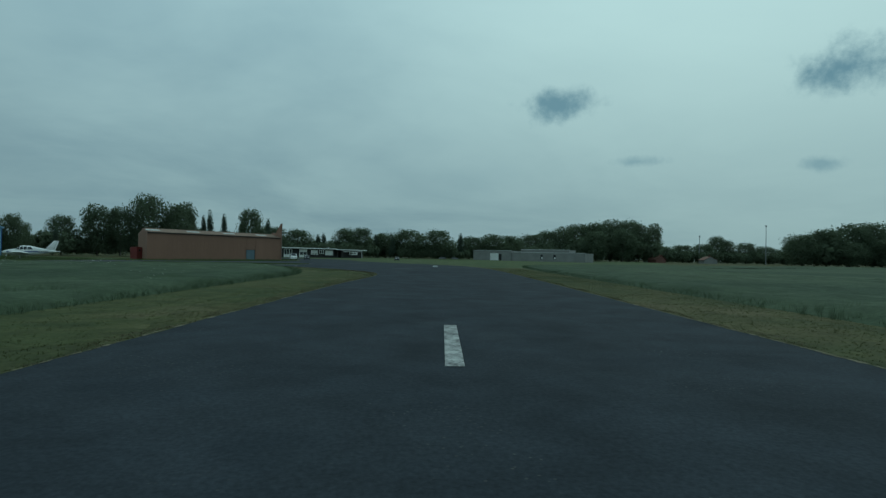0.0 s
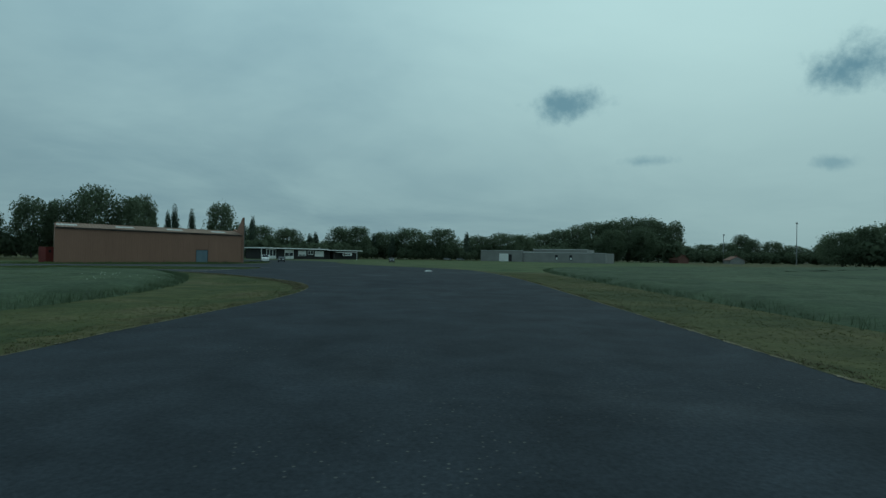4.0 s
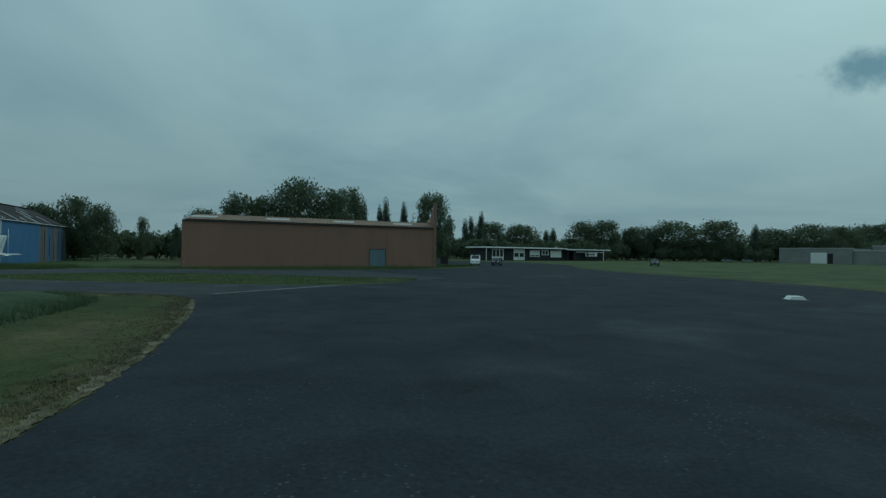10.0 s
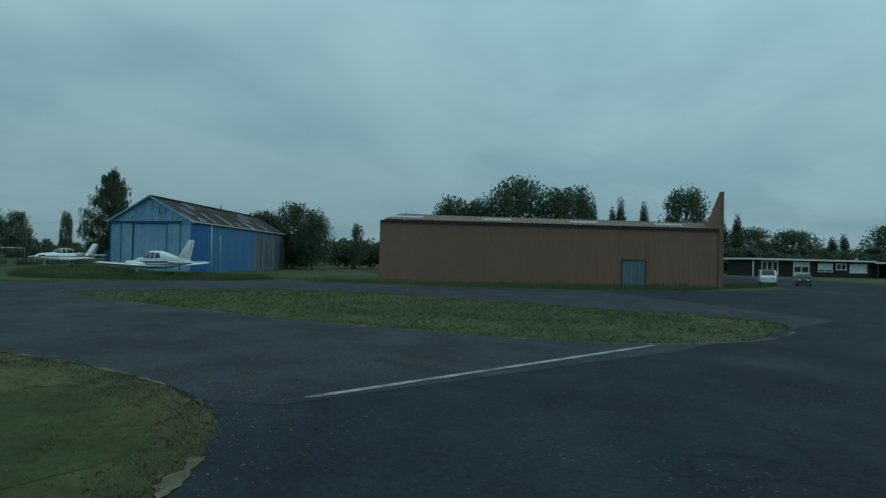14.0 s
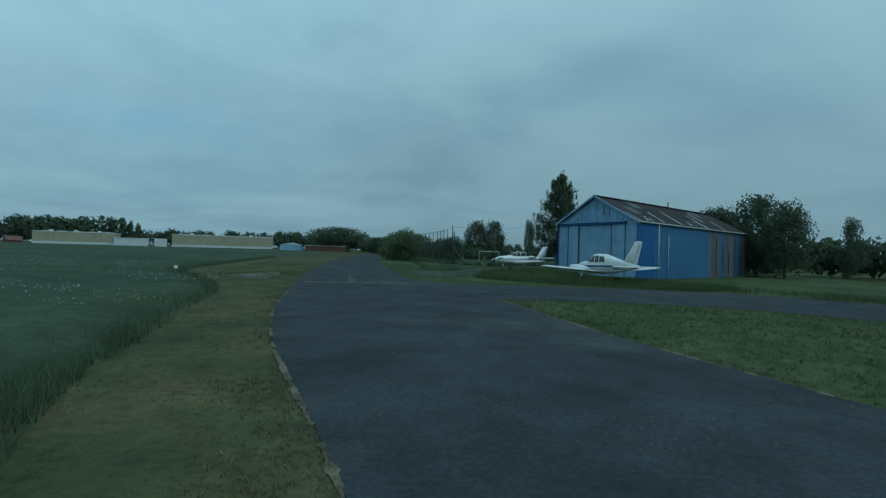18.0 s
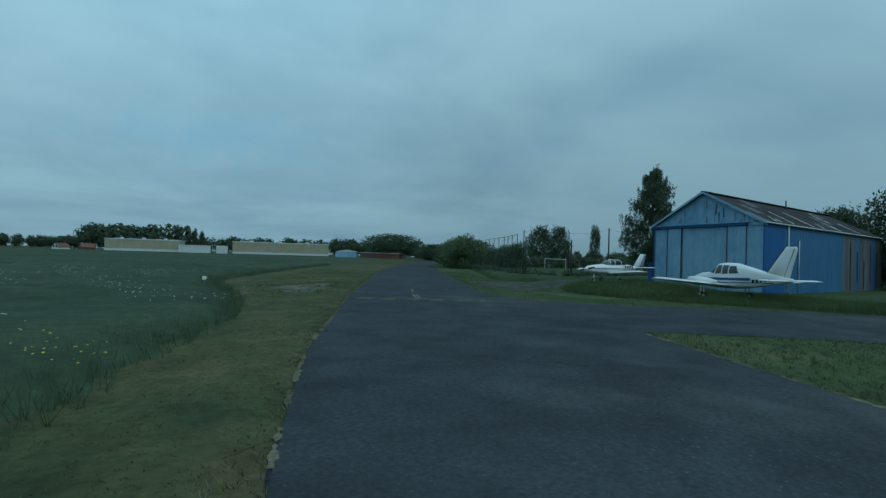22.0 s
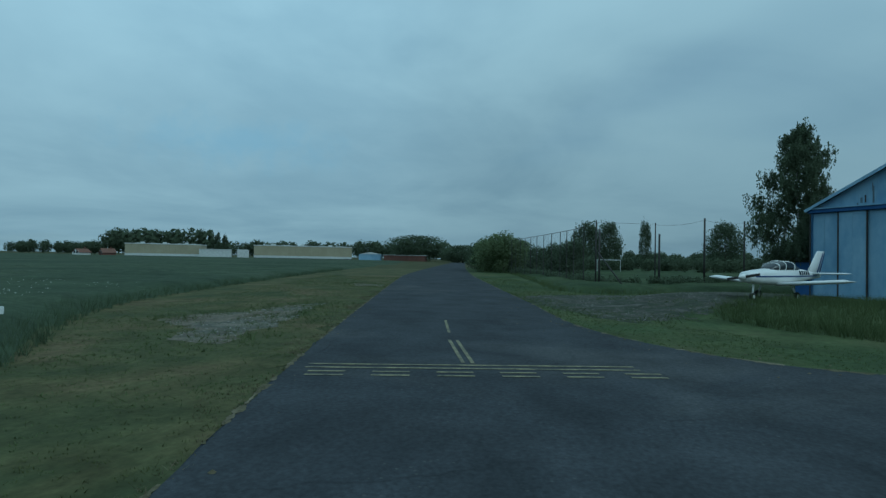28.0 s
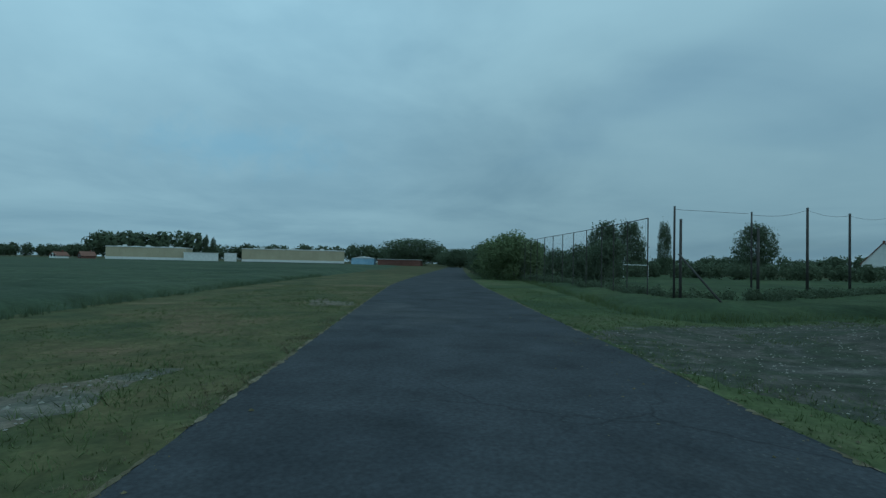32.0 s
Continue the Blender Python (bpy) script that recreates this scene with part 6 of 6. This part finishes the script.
def single():
    root = thing("light_aircraft", pose(-64.3, 69.5, 0.44, 0, 0, 131) @ Matrix.Diagonal((0.79, 0.70, 0.70, 1)), "white single-engined low-wing light aircraft with dark stripes, parked on bare ground", "aircraft")
    L_ = 7.2
    h = Hull([(0, 0.16, 1.12, 1.42), (0.15, 0.36, 0.98, 1.55), (0.9, 0.46, 0.88, 1.66), (1.8, 0.52, 0.82, 1.74), (2.4, 0.54, 0.80, 1.78), (3.4, 0.54, 0.80, 1.80), (4.3, 0.42, 0.92, 1.78), (5.5, 0.22, 1.10, 1.62), (L_ - 0.5, 0.07, 1.22, 1.44)])
    body = part("fuselage", h.mesh(), PLANE_WHITE, root, "", True)
    can = Hull([(1.75, 0.30, 1.60, 1.74), (2.2, 0.46, 1.55, 2.02), (2.7, 0.50, 1.55, 2.16), (3.5, 0.48, 1.55, 2.13), (4.3, 0.30, 1.55, 1.84)])
    canopy = part("canopy", can.mesh(14), GLASS, root, "clear bubble canopy", True)
    for x in (2.25, 2.75, 3.55):
        w, lo, hi = can.at(x)
        ring = can.ring(x, 20)
        bm = bmesh.new()
        for p, q in zip(ring, ring[1:] + ring[:1]):
            if min(p[2], q[2]) > 1.6:
                add_rod(bm, p, q, 0.03, n=5)
        part("canopy_frame", bm, PLANE_WHITE, canopy)
    part("canopy_top", block((2.5, -0.09, 2.10), (3.7, 0.09, 2.165), 0.02), PLANE_WHITE, canopy)
    for s in (1, -1):
        part("stripe", h.patch([(0.4, 1.26), (L_ - 1.0, 1.30), (L_ - 1.0, 1.37), (0.4, 1.34)], s, 0.010, 16), PLANE_BLUE, body, "dark blue side stripe")
        for k in range(5):
            part("lettering", h.patch([(4.0 + k * 0.27, 1.40), (4.18 + k * 0.27, 1.40), (4.18 + k * 0.27, 1.62), (4.0 + k * 0.27, 1.62)], s, 0.014, 3), CAR_DARK, body, "dark registration mark")
        part("wing", foil((2.0, s * 0.4, 0.88), (2.1, s * 3.6, 1.16), 1.5, 1.4, 0.085), PLANE_WHITE, root, "", True)
        part("wing_flap", foil((3.3, s * 0.6, 0.88), (3.35, s * 3.35, 1.11), 0.3, 0.28, 0.08), STEEL, root, "", True)
        wheel(root, 2.75, s * 1.05, 0.24, (2.7, s * 0.8, 0.9))
        part("tailplane", foil((L_ - 1.55, s * 0.08, 1.46), (L_ - 1.35, s * 1.8, 1.50), 1.0, 0.85, 0.07), PLANE_WHITE, root, "", True)
    part("fin", foil((L_ - 1.75, 0, 1.45), (L_ - 0.75, 0, 2.80), 1.35, 0.80, 0.08, True), PLANE_WHITE, root, "", True)
    for s in (1, -1):
        for k in (0.62, 0.80):
            a0, a1 = L_ - 1.75 + 1.35 * k, L_ - 0.75 + 0.80 * k
            bm = bmesh.new()
            vs = [bm.verts.new(p) for p in ((a0, s * 0.085, 1.52), (a0 + 0.12, s * 0.08, 1.52), (a1 + 0.08, s * 0.045, 2.70), (a1, s * 0.05, 2.70))]
            bm.faces.new(vs)
            part("fin_stripe", bm, PLANE_BLUE, root, "dark blue fin stripe")
    wheel(root, 0.75, 0, 0.20, (0.8, 0, 0.95))
    propeller(root, -0.02, 0, 1.27, 0.9, 80)


twin()
single()


# ---- parked cars ----
def car(name, x, y, turn, profile, glass, wide, mat, label, tall):
    root = thing(name, pose(x, y, 0, 0, 0, turn) @ Matrix.Scale(1 / METRES, 4), label, "car", "cars by the clubhouse")
    bm = prism(profile, -wide / 2, wide / 2)
    bmesh.ops.bevel(bm, geom=list(bm.edges), offset=0.06, segments=2, affect="EDGES")
    body = part("body", bm, mat, root)
    for s in (1, -1):
        for pane in glass:
            b2 = bmesh.new()
            vs = [b2.verts.new((px, s * (wide / 2 + 0.006), pz)) for px, pz in pane]
            b2.faces.new(vs)
            part("side_window", b2, GLASS, body)
        for wx in (0.8, profile[1][0] - 0.85):
            w = part("wheel", rod((wx, s * (wide / 2 - 0.2), 0.31), (wx, s * (wide / 2 + 0.01), 0.31), 0.31, n=18), RUBBER, root)
            part("rim", rod((wx, s * (wide / 2 - 0.1), 0.31), (wx, s * (wide / 2 + 0.02), 0.31), 0.19, n=12), STEEL, w)
        part("headlight", block((-0.02, s * (wide / 2 - 0.38) - 0.17, 0.66), (0.05, s * (wide / 2 - 0.38) + 0.17, 0.86), 0.01), PALE, root)
    return root, body


van_profile = [(0, 0.3), (4.4, 0.3), (4.42, 1.0), (4.3, 1.86), (1.55, 1.86), (0.85, 1.12), (0.05, 0.95)]
v, b_ = car("van", -34.6, 126.0, 112, van_profile, [[(1.2, 1.15), (2.2, 1.12), (2.2, 1.7), (1.7, 1.7)], [(2.35, 1.12), (3.2, 1.12), (3.2, 1.7), (2.35, 1.7)]], 1.75, PLANE_WHITE, "white small van parked by the clubhouse", 1.86)
bm = bmesh.new()
bm.faces.new([bm.verts.new(p) for p in ((0.90, -0.75, 1.19), (0.90, 0.75, 1.19), (1.50, 0.70, 1.80), (1.50, -0.70, 1.80))])
bmesh.ops.translate(bm, verts=bm.verts, vec=(-0.03, 0, 0.03))
part("windscreen", bm, GLASS, b_)
part("roof_rack", block((1.8, -0.7, 1.92), (4.0, 0.7, 1.99), 0.02), POLE, v)
car_profile = [(0, 0.25), (4.0, 0.25), (4.0, 0.9), (3.75, 1.0), (3.2, 1.42), (1.7, 1.42), (1.0, 0.95), (0.05, 0.8)]
c_, b_ = car("car", -32.0, 127.5, 104, car_profile, [[(1.3, 0.98), (2.2, 0.98), (2.2, 1.34), (1.75, 1.34)], [(2.3, 0.98), (3.4, 0.98), (3.1, 1.34), (2.3, 1.34)]], 1.65, CAR_DARK, "small dark hatchback parked by the clubhouse", 1.42)
bm = bmesh.new()
bm.faces.new([bm.verts.new(p) for p in ((1.02, -0.70, 1.00), (1.02, 0.70, 1.00), (1.66, 0.62, 1.40), (1.66, -0.62, 1.40))])
bmesh.ops.translate(bm, verts=bm.verts, vec=(-0.03, 0, 0.03))
part("windscreen", bm, GLASS, b_)
for x, y, turn in ((-12.4, 150.0, 98),):
    car("car", x, y, turn, car_profile, [[(1.3, 0.98), (2.2, 0.98), (2.2, 1.34), (1.75, 1.34)], [(2.3, 0.98), (3.4, 0.98), (3.1, 1.34), (2.3, 1.34)]], 1.65, CAR_DARK, "dark car parked on the grass by the trees", 1.42)
for k, (x, y) in enumerate(((-40.0, 127.5), (-41.2, 129.0))):
    bin_ = thing("waste_bin", pose(x, y, 0, 0, 0, 20 + 50 * k), "dark wheeled waste bin beside the hangar", "bin", "bins by the hangar")
    bm = loft([[(-0.3, -0.32, 0.1), (0.3, -0.32, 0.1), (0.3, 0.32, 0.1), (-0.3, 0.32, 0.1)], [(-0.36, -0.4, 1.15), (0.36, -0.4, 1.15), (0.36, 0.4, 1.15), (-0.36, 0.4, 1.15)]])
    part("body", bm, DARK, bin_)
    part("lid", block((-0.4, -0.44, 1.15), (0.4, 0.44, 1.25), 0.03), DARK, bin_)
    for yy in (-0.3, 0.3):
        part("wheel", rod((-0.3, yy - 0.03, 0.1), (-0.3, yy + 0.03, 0.1), 0.1, n=12), RUBBER, bin_)
        part("foot", block((0.2, yy - 0.04, 0.0), (0.28, yy + 0.04, 0.1)), DARK, bin_)
for x, y in ((2.0, 243.0), (7.5, 245.5)):
    car("car", x, y, 180, car_profile, [[(1.3, 0.98), (2.2, 0.98), (2.2, 1.34), (1.75, 1.34)], [(2.3, 0.98), (3.4, 0.98), (3.1, 1.34), (2.3, 1.34)]], 1.65, STEEL, "grey car parked by the hedge", 1.42)


# ---- ball-stop fence and poles of the playing field ----
def fence(points, tall):
    root = thing("ball_stop_fence", pose(points[0][0], points[0][1], 0), "tall steel-framed ball-stop net fence beside the taxiway", "fence")
    o = Vector((points[0][0], points[0][1], 0))
    for (ax, ay), (bx, by) in zip(points, points[1:]):
        a_, b_2 = Vector((ax, ay, 0)) - o, Vector((bx, by, 0)) - o
        n_ = max(1, round((b_2 - a_).length / 2.6))
        for i in range(n_):
            p_, q_ = a_.lerp(b_2, i / n_), a_.lerp(b_2, (i + 1) / n_)
            part("post", rod(p_, p_ + Vector((0, 0, tall)), 0.03, n=6), POLE, root)
            part("top_rail", rod(p_ + Vector((0, 0, tall)), q_ + Vector((0, 0, tall)), 0.022, n=6), POLE, root)
            bm_ = bmesh.new()
            for k in range(1, 9):
                add_rod(bm_, p_.lerp(q_, k / 9), p_.lerp(q_, k / 9) + Vector((0, 0, tall)), 0.0028, n=3)
            for k in range(1, 12):
                z_ = Vector((0, 0, tall * k / 12))
                add_rod(bm_, p_ + z_, q_ + z_, 0.0028, n=3)
            part("net", bm_, POLE, root)


fence([(-82.6, 64.7), (-85.4, 64.1), (-89.5, 63.1), (-95.3, 61.6), (-103.1, 59.4), (-114, 56.6)], 4.25)


def pole(x, y, tall, r, label="tall dark wooden net pole"):
    root = thing("net_pole", pose(x, y, 0), label, "pole", "poles round the playing field")
    part("shaft", rod((0, 0, 0), (0.0, 0.0, tall), r, r * 0.8, 8), POLE, root, "", True)
    part("cap", rod((0, 0, tall), (0, 0, tall + 0.05), r * 0.9, r * 0.9, 8), STEEL, root)


POLES = [(-79.8, 65.35, 4.5, 0.055), (-79.5, 65.55, 3.9, 0.07), (-83.35, 69.7, 4.6, 0.05), (-83.2, 69.95, 3.8, 0.08), (-88.0, 74.15, 5.3, 0.085), (-92.4, 78.4, 5.4, 0.085), (-98.3, 83.7, 5.8, 0.11), (-104.9, 89.4, 6.1, 0.11)]
for q_ in POLES:
    pole(*q_)
brace = thing("leaning_pole", pose(-79.4, 65.45, 0), "dark wooden brace pole leaning against the corner post", "pole")
part("shaft", rod((0, 0, 2.4), (1.6, 1.6, 0.05), 0.045, 0.05, 8), POLE, brace, "", True)
part("stake", rod((1.55, 1.55, 0), (1.55, 1.55, 0.35), 0.05, 0.05, 6), POLE, brace)
wires = thing("span_wire", pose(-79.8, 65.35, 0), "thin sagging wire strung between the net poles", "wire")
for (ax, ay, az, _), (bx, by, bz, _) in zip(POLES[2:3] + POLES[4:], POLES[4:]):
    bm = bmesh.new()
    pts_ = [Vector((ax + (bx - ax) * k / 6 + 79.8, ay + (by - ay) * k / 6 - 65.35, az - 0.1 + (bz - az) * k / 6 - 0.18 * math.sin(math.pi * k / 6))) for k in range(7)]
    for p_, q_ in zip(pts_, pts_[1:]):
        add_rod(bm, p_, q_, 0.008, n=4)
    part("strand", bm, POLE, wires)
bm = rod((0, 0, 4.4), (-3.5, 4.2, 4.55), 0.008, n=4)
part("strand", bm, POLE, wires)

goal = thing("football_goal", pose(-122.1, 68.6, 0, 0, 0, 149), "white tubular football goal in the long grass", "goal")
for xx in (0, 7.6):
    part("upright", rod((xx, 0, 0), (xx, 0, 2.05), 0.045), PALE, goal)
part("crossbar", rod((0, 0, 2.05), (7.6, 0, 2.05), 0.045), PALE, goal)

# ---- small things on the airfield ----
marker = thing("taxiway_marker", pose(-0.9, 81.0, 0.012, 0, 0, 15) @ Matrix.Scale(0.8, 4), "low white painted wedge marker on the asphalt", "marker")
part("wedge", prism([(-0.45, 0), (0.45, 0), (0.25, 0.2), (-0.25, 0.2)], -0.35, 0.35), WHITE, marker)
part("base", block((-0.5, -0.4, 0), (0.5, 0.4, 0.03)), STEEL, marker)
for x, y in ((-51.7, 51.3),):
    board = thing("marker_board", pose(x, y, 0, 0, 0, 20), "small white marker board standing in the meadow", "marker")
    part("stake", rod((0, 0, 0), (0, 0, 0.60), 0.014), STEEL, board)
    part("board", block((-0.02, -0.09, 0.46), (0.02, 0.09, 0.62), 0.005), WHITE, board)


def flowers(name, box, n, clumps, seed, mat, size, tall, label):
    rng = np.random.default_rng(seed)
    cx, cy = rng.uniform(box[0], box[2], clumps), rng.uniform(box[1], box[3], clumps)
    k = rng.integers(0, clumps, n)
    x, y = cx[k] + rng.normal(0, 0.5, n), cy[k] + rng.normal(0, 0.5, n)
    keep = inside(x, y, smooth_line(FIELD_LEFT) + [(-300, -400), (-11.2, -400)])
    x, y = x[keep], y[keep]
    z = tall * rng.uniform(0.75, 1.15, len(x))
    verts, faces = [], []
    for a, b, c in zip(x, y, z):
        i0 = len(verts)
        s = size * rng.uniform(0.6, 1.4)
        verts += [(a + s * math.cos(t), b + s * math.sin(t), c + rng.uniform(-0.01, 0.01)) for t in (0, 1.05, 2.1, 3.14, 4.2, 5.24)]
        verts += [(a, b, c + s * 0.4), (a + 0.004, b, 0), (a - 0.004, b, 0)]
        faces += [(i0 + q, i0 + (q + 1) % 6, i0 + 6) for q in range(6)] + [(i0 + 6, i0 + 7, i0 + 8)]
    me = mesh_of(name, verts, faces)
    me.materials.append(mat)
    me.materials.append(CROP_BLADES)
    me.polygons.foreach_set("material_index", [1 if i % 7 == 6 else 0 for i in range(len(faces))])
    return tagged(new(name, me), label, "flowers", kind="stuff")


PETALS = material("white_petals", (0.55, 0.56, 0.50), (0.75, 0.75, 0.70), 2, 20, 0.8, 0)
YELLOW_PETALS = material("yellow_petals", (0.45, 0.36, 0.03), (0.65, 0.52, 0.05), 2, 20, 0.8, 0)
flowers("white_wildflowers", (-62, 40, -30, 58), 900, 60, 71, PETALS, 0.017, 0.60, "white flowering umbels in the tall meadow grass")
flowers("yellow_wildflowers", (-35.1, 59.4, -33.1, 60.8), 46, 3, 72, YELLOW_PETALS, 0.016, 0.60, "yellow flowers in the tall meadow grass")
flowers("white_wildflowers", (-32, 20, -12, 50), 200, 22, 73, PETALS, 0.016, 0.58, "white flowering umbels in the tall meadow grass")


def rubble(name, box, n, seed, size, mat, label, rule=None, z=0.012):
    """Loose stones and clods lying about."""
    rng = np.random.default_rng(seed)
    x, y = rng.uniform(box[0], box[2], n), rng.uniform(box[1], box[3], n)
    if rule is not None:
        keep = rule(x, y)
        x, y = x[keep], y[keep]
    verts, faces = [], []
    for a, b in zip(x, y):
        s, lift = size * rng.uniform(0.3, 1.2) ** 2, float(swell_height(a, b))
        i0 = len(verts)
        for t in range(5):
            r = s * rng.uniform(0.7, 1.2)
            verts.append((a + r * math.cos(t * 1.257), b + r * math.sin(t * 1.257), z + lift))
        verts.append((a + rng.uniform(-0.2, 0.2) * s, b + rng.uniform(-0.2, 0.2) * s, z + lift + s * rng.uniform(0.3, 0.8)))
        faces += [(i0 + t, i0 + (t + 1) % 5, i0 + 5) for t in range(5)]
    me = mesh_of(name, verts, faces)
    me.materials.append(mat)
    return tagged(new(name, me), label, "stones", kind="stuff")


rubble("loose_stones", (-79, 60, -56, 76), 9000, 81, 0.024, PALE_STONE, "pale loose stones on the bare ground", lambda x, y: ~bare(x, y) & ~inside(x, y, TARMAC_LINE))
rubble("loose_stones", (-64, 48.5, -50, 57.5), 2600, 82, 0.030, PALE_STONE, "pale loose stones on the bare ground", lambda x, y: ~bare(x, y))
rubble("tarmac_crumbs", (-30, 45, -4, 90), 3200, 83, 0.016, STRAW, "bleached grass and crumbs along the tarmac edge", lambda x, y: inside(x, y, TARMAC_LINE) & (gap_to(x, y, near_left) < np.random.default_rng(9).uniform(0, 1, len(x)) ** 2 * 2.2), 0.02)
rubble("tarmac_crumbs", (-62, 54, -28, 70), 900, 84, 0.03, STRAW, "bleached grass and crumbs along the tarmac edge", lambda x, y: inside(x, y, TARMAC_LINE) & (gap_to(x, y, near_left) < 0.5), 0.018)
rubble("rubble_heap", (-98, 64.5, -88, 67.5), 500, 85, 0.22, CONCRETE, "low heap of pale rubble and cut branches by the fence", lambda x, y: gap_to(x, y, [(-97, 66), (-89, 66.5)]) < 0.9, 0.0)
rubble("rubble_heap", (-84, 70, -78, 73), 260, 86, 0.2, EARTH, "low heap of cut branches and earth", lambda x, y: gap_to(x, y, [(-83, 71.5), (-79, 71.8)]) < 0.8, 0.0)
rubble("tarmac_crumbs", (-46, 66, -18, 87), 3200, 87, 0.018, STRAW, "bleached grass and crumbs along the tarmac edge", lambda x, y: gap_to(x, y, ISLAND_LINE) < np.random.default_rng(12).uniform(0, 1, len(x)) ** 3 * 2.4, 0.02)
rubble("tarmac_crumbs", (-78, 56, -52, 70), 3000, 88, 0.024, STRAW, "loose gravel and dry grass along the tarmac edge", lambda x, y: gap_to(x, y, near_right) < np.random.default_rng(13).uniform(0, 1, len(x)) ** 2 * 2.6, 0.02)
rubble("tarmac_crumbs", (-24.8, 66.5, -20, 70.5), 1300, 89, 0.012, STRAW, "bleached grass clods at the corner of the verge", lambda x, y: gap_to(x, y, [(-21.4, 68.4), (-23.6, 68.9)]) < np.random.default_rng(14).uniform(0, 1, len(x)) * 1.4, 0.02)


# ---- from plan units to metres ----
for ob in [o for o in scene.objects if o.parent is None and o.type != "CAMERA"]:
    ob.matrix_basis = Matrix.Scale(METRES, 4) @ ob.matrix_basis
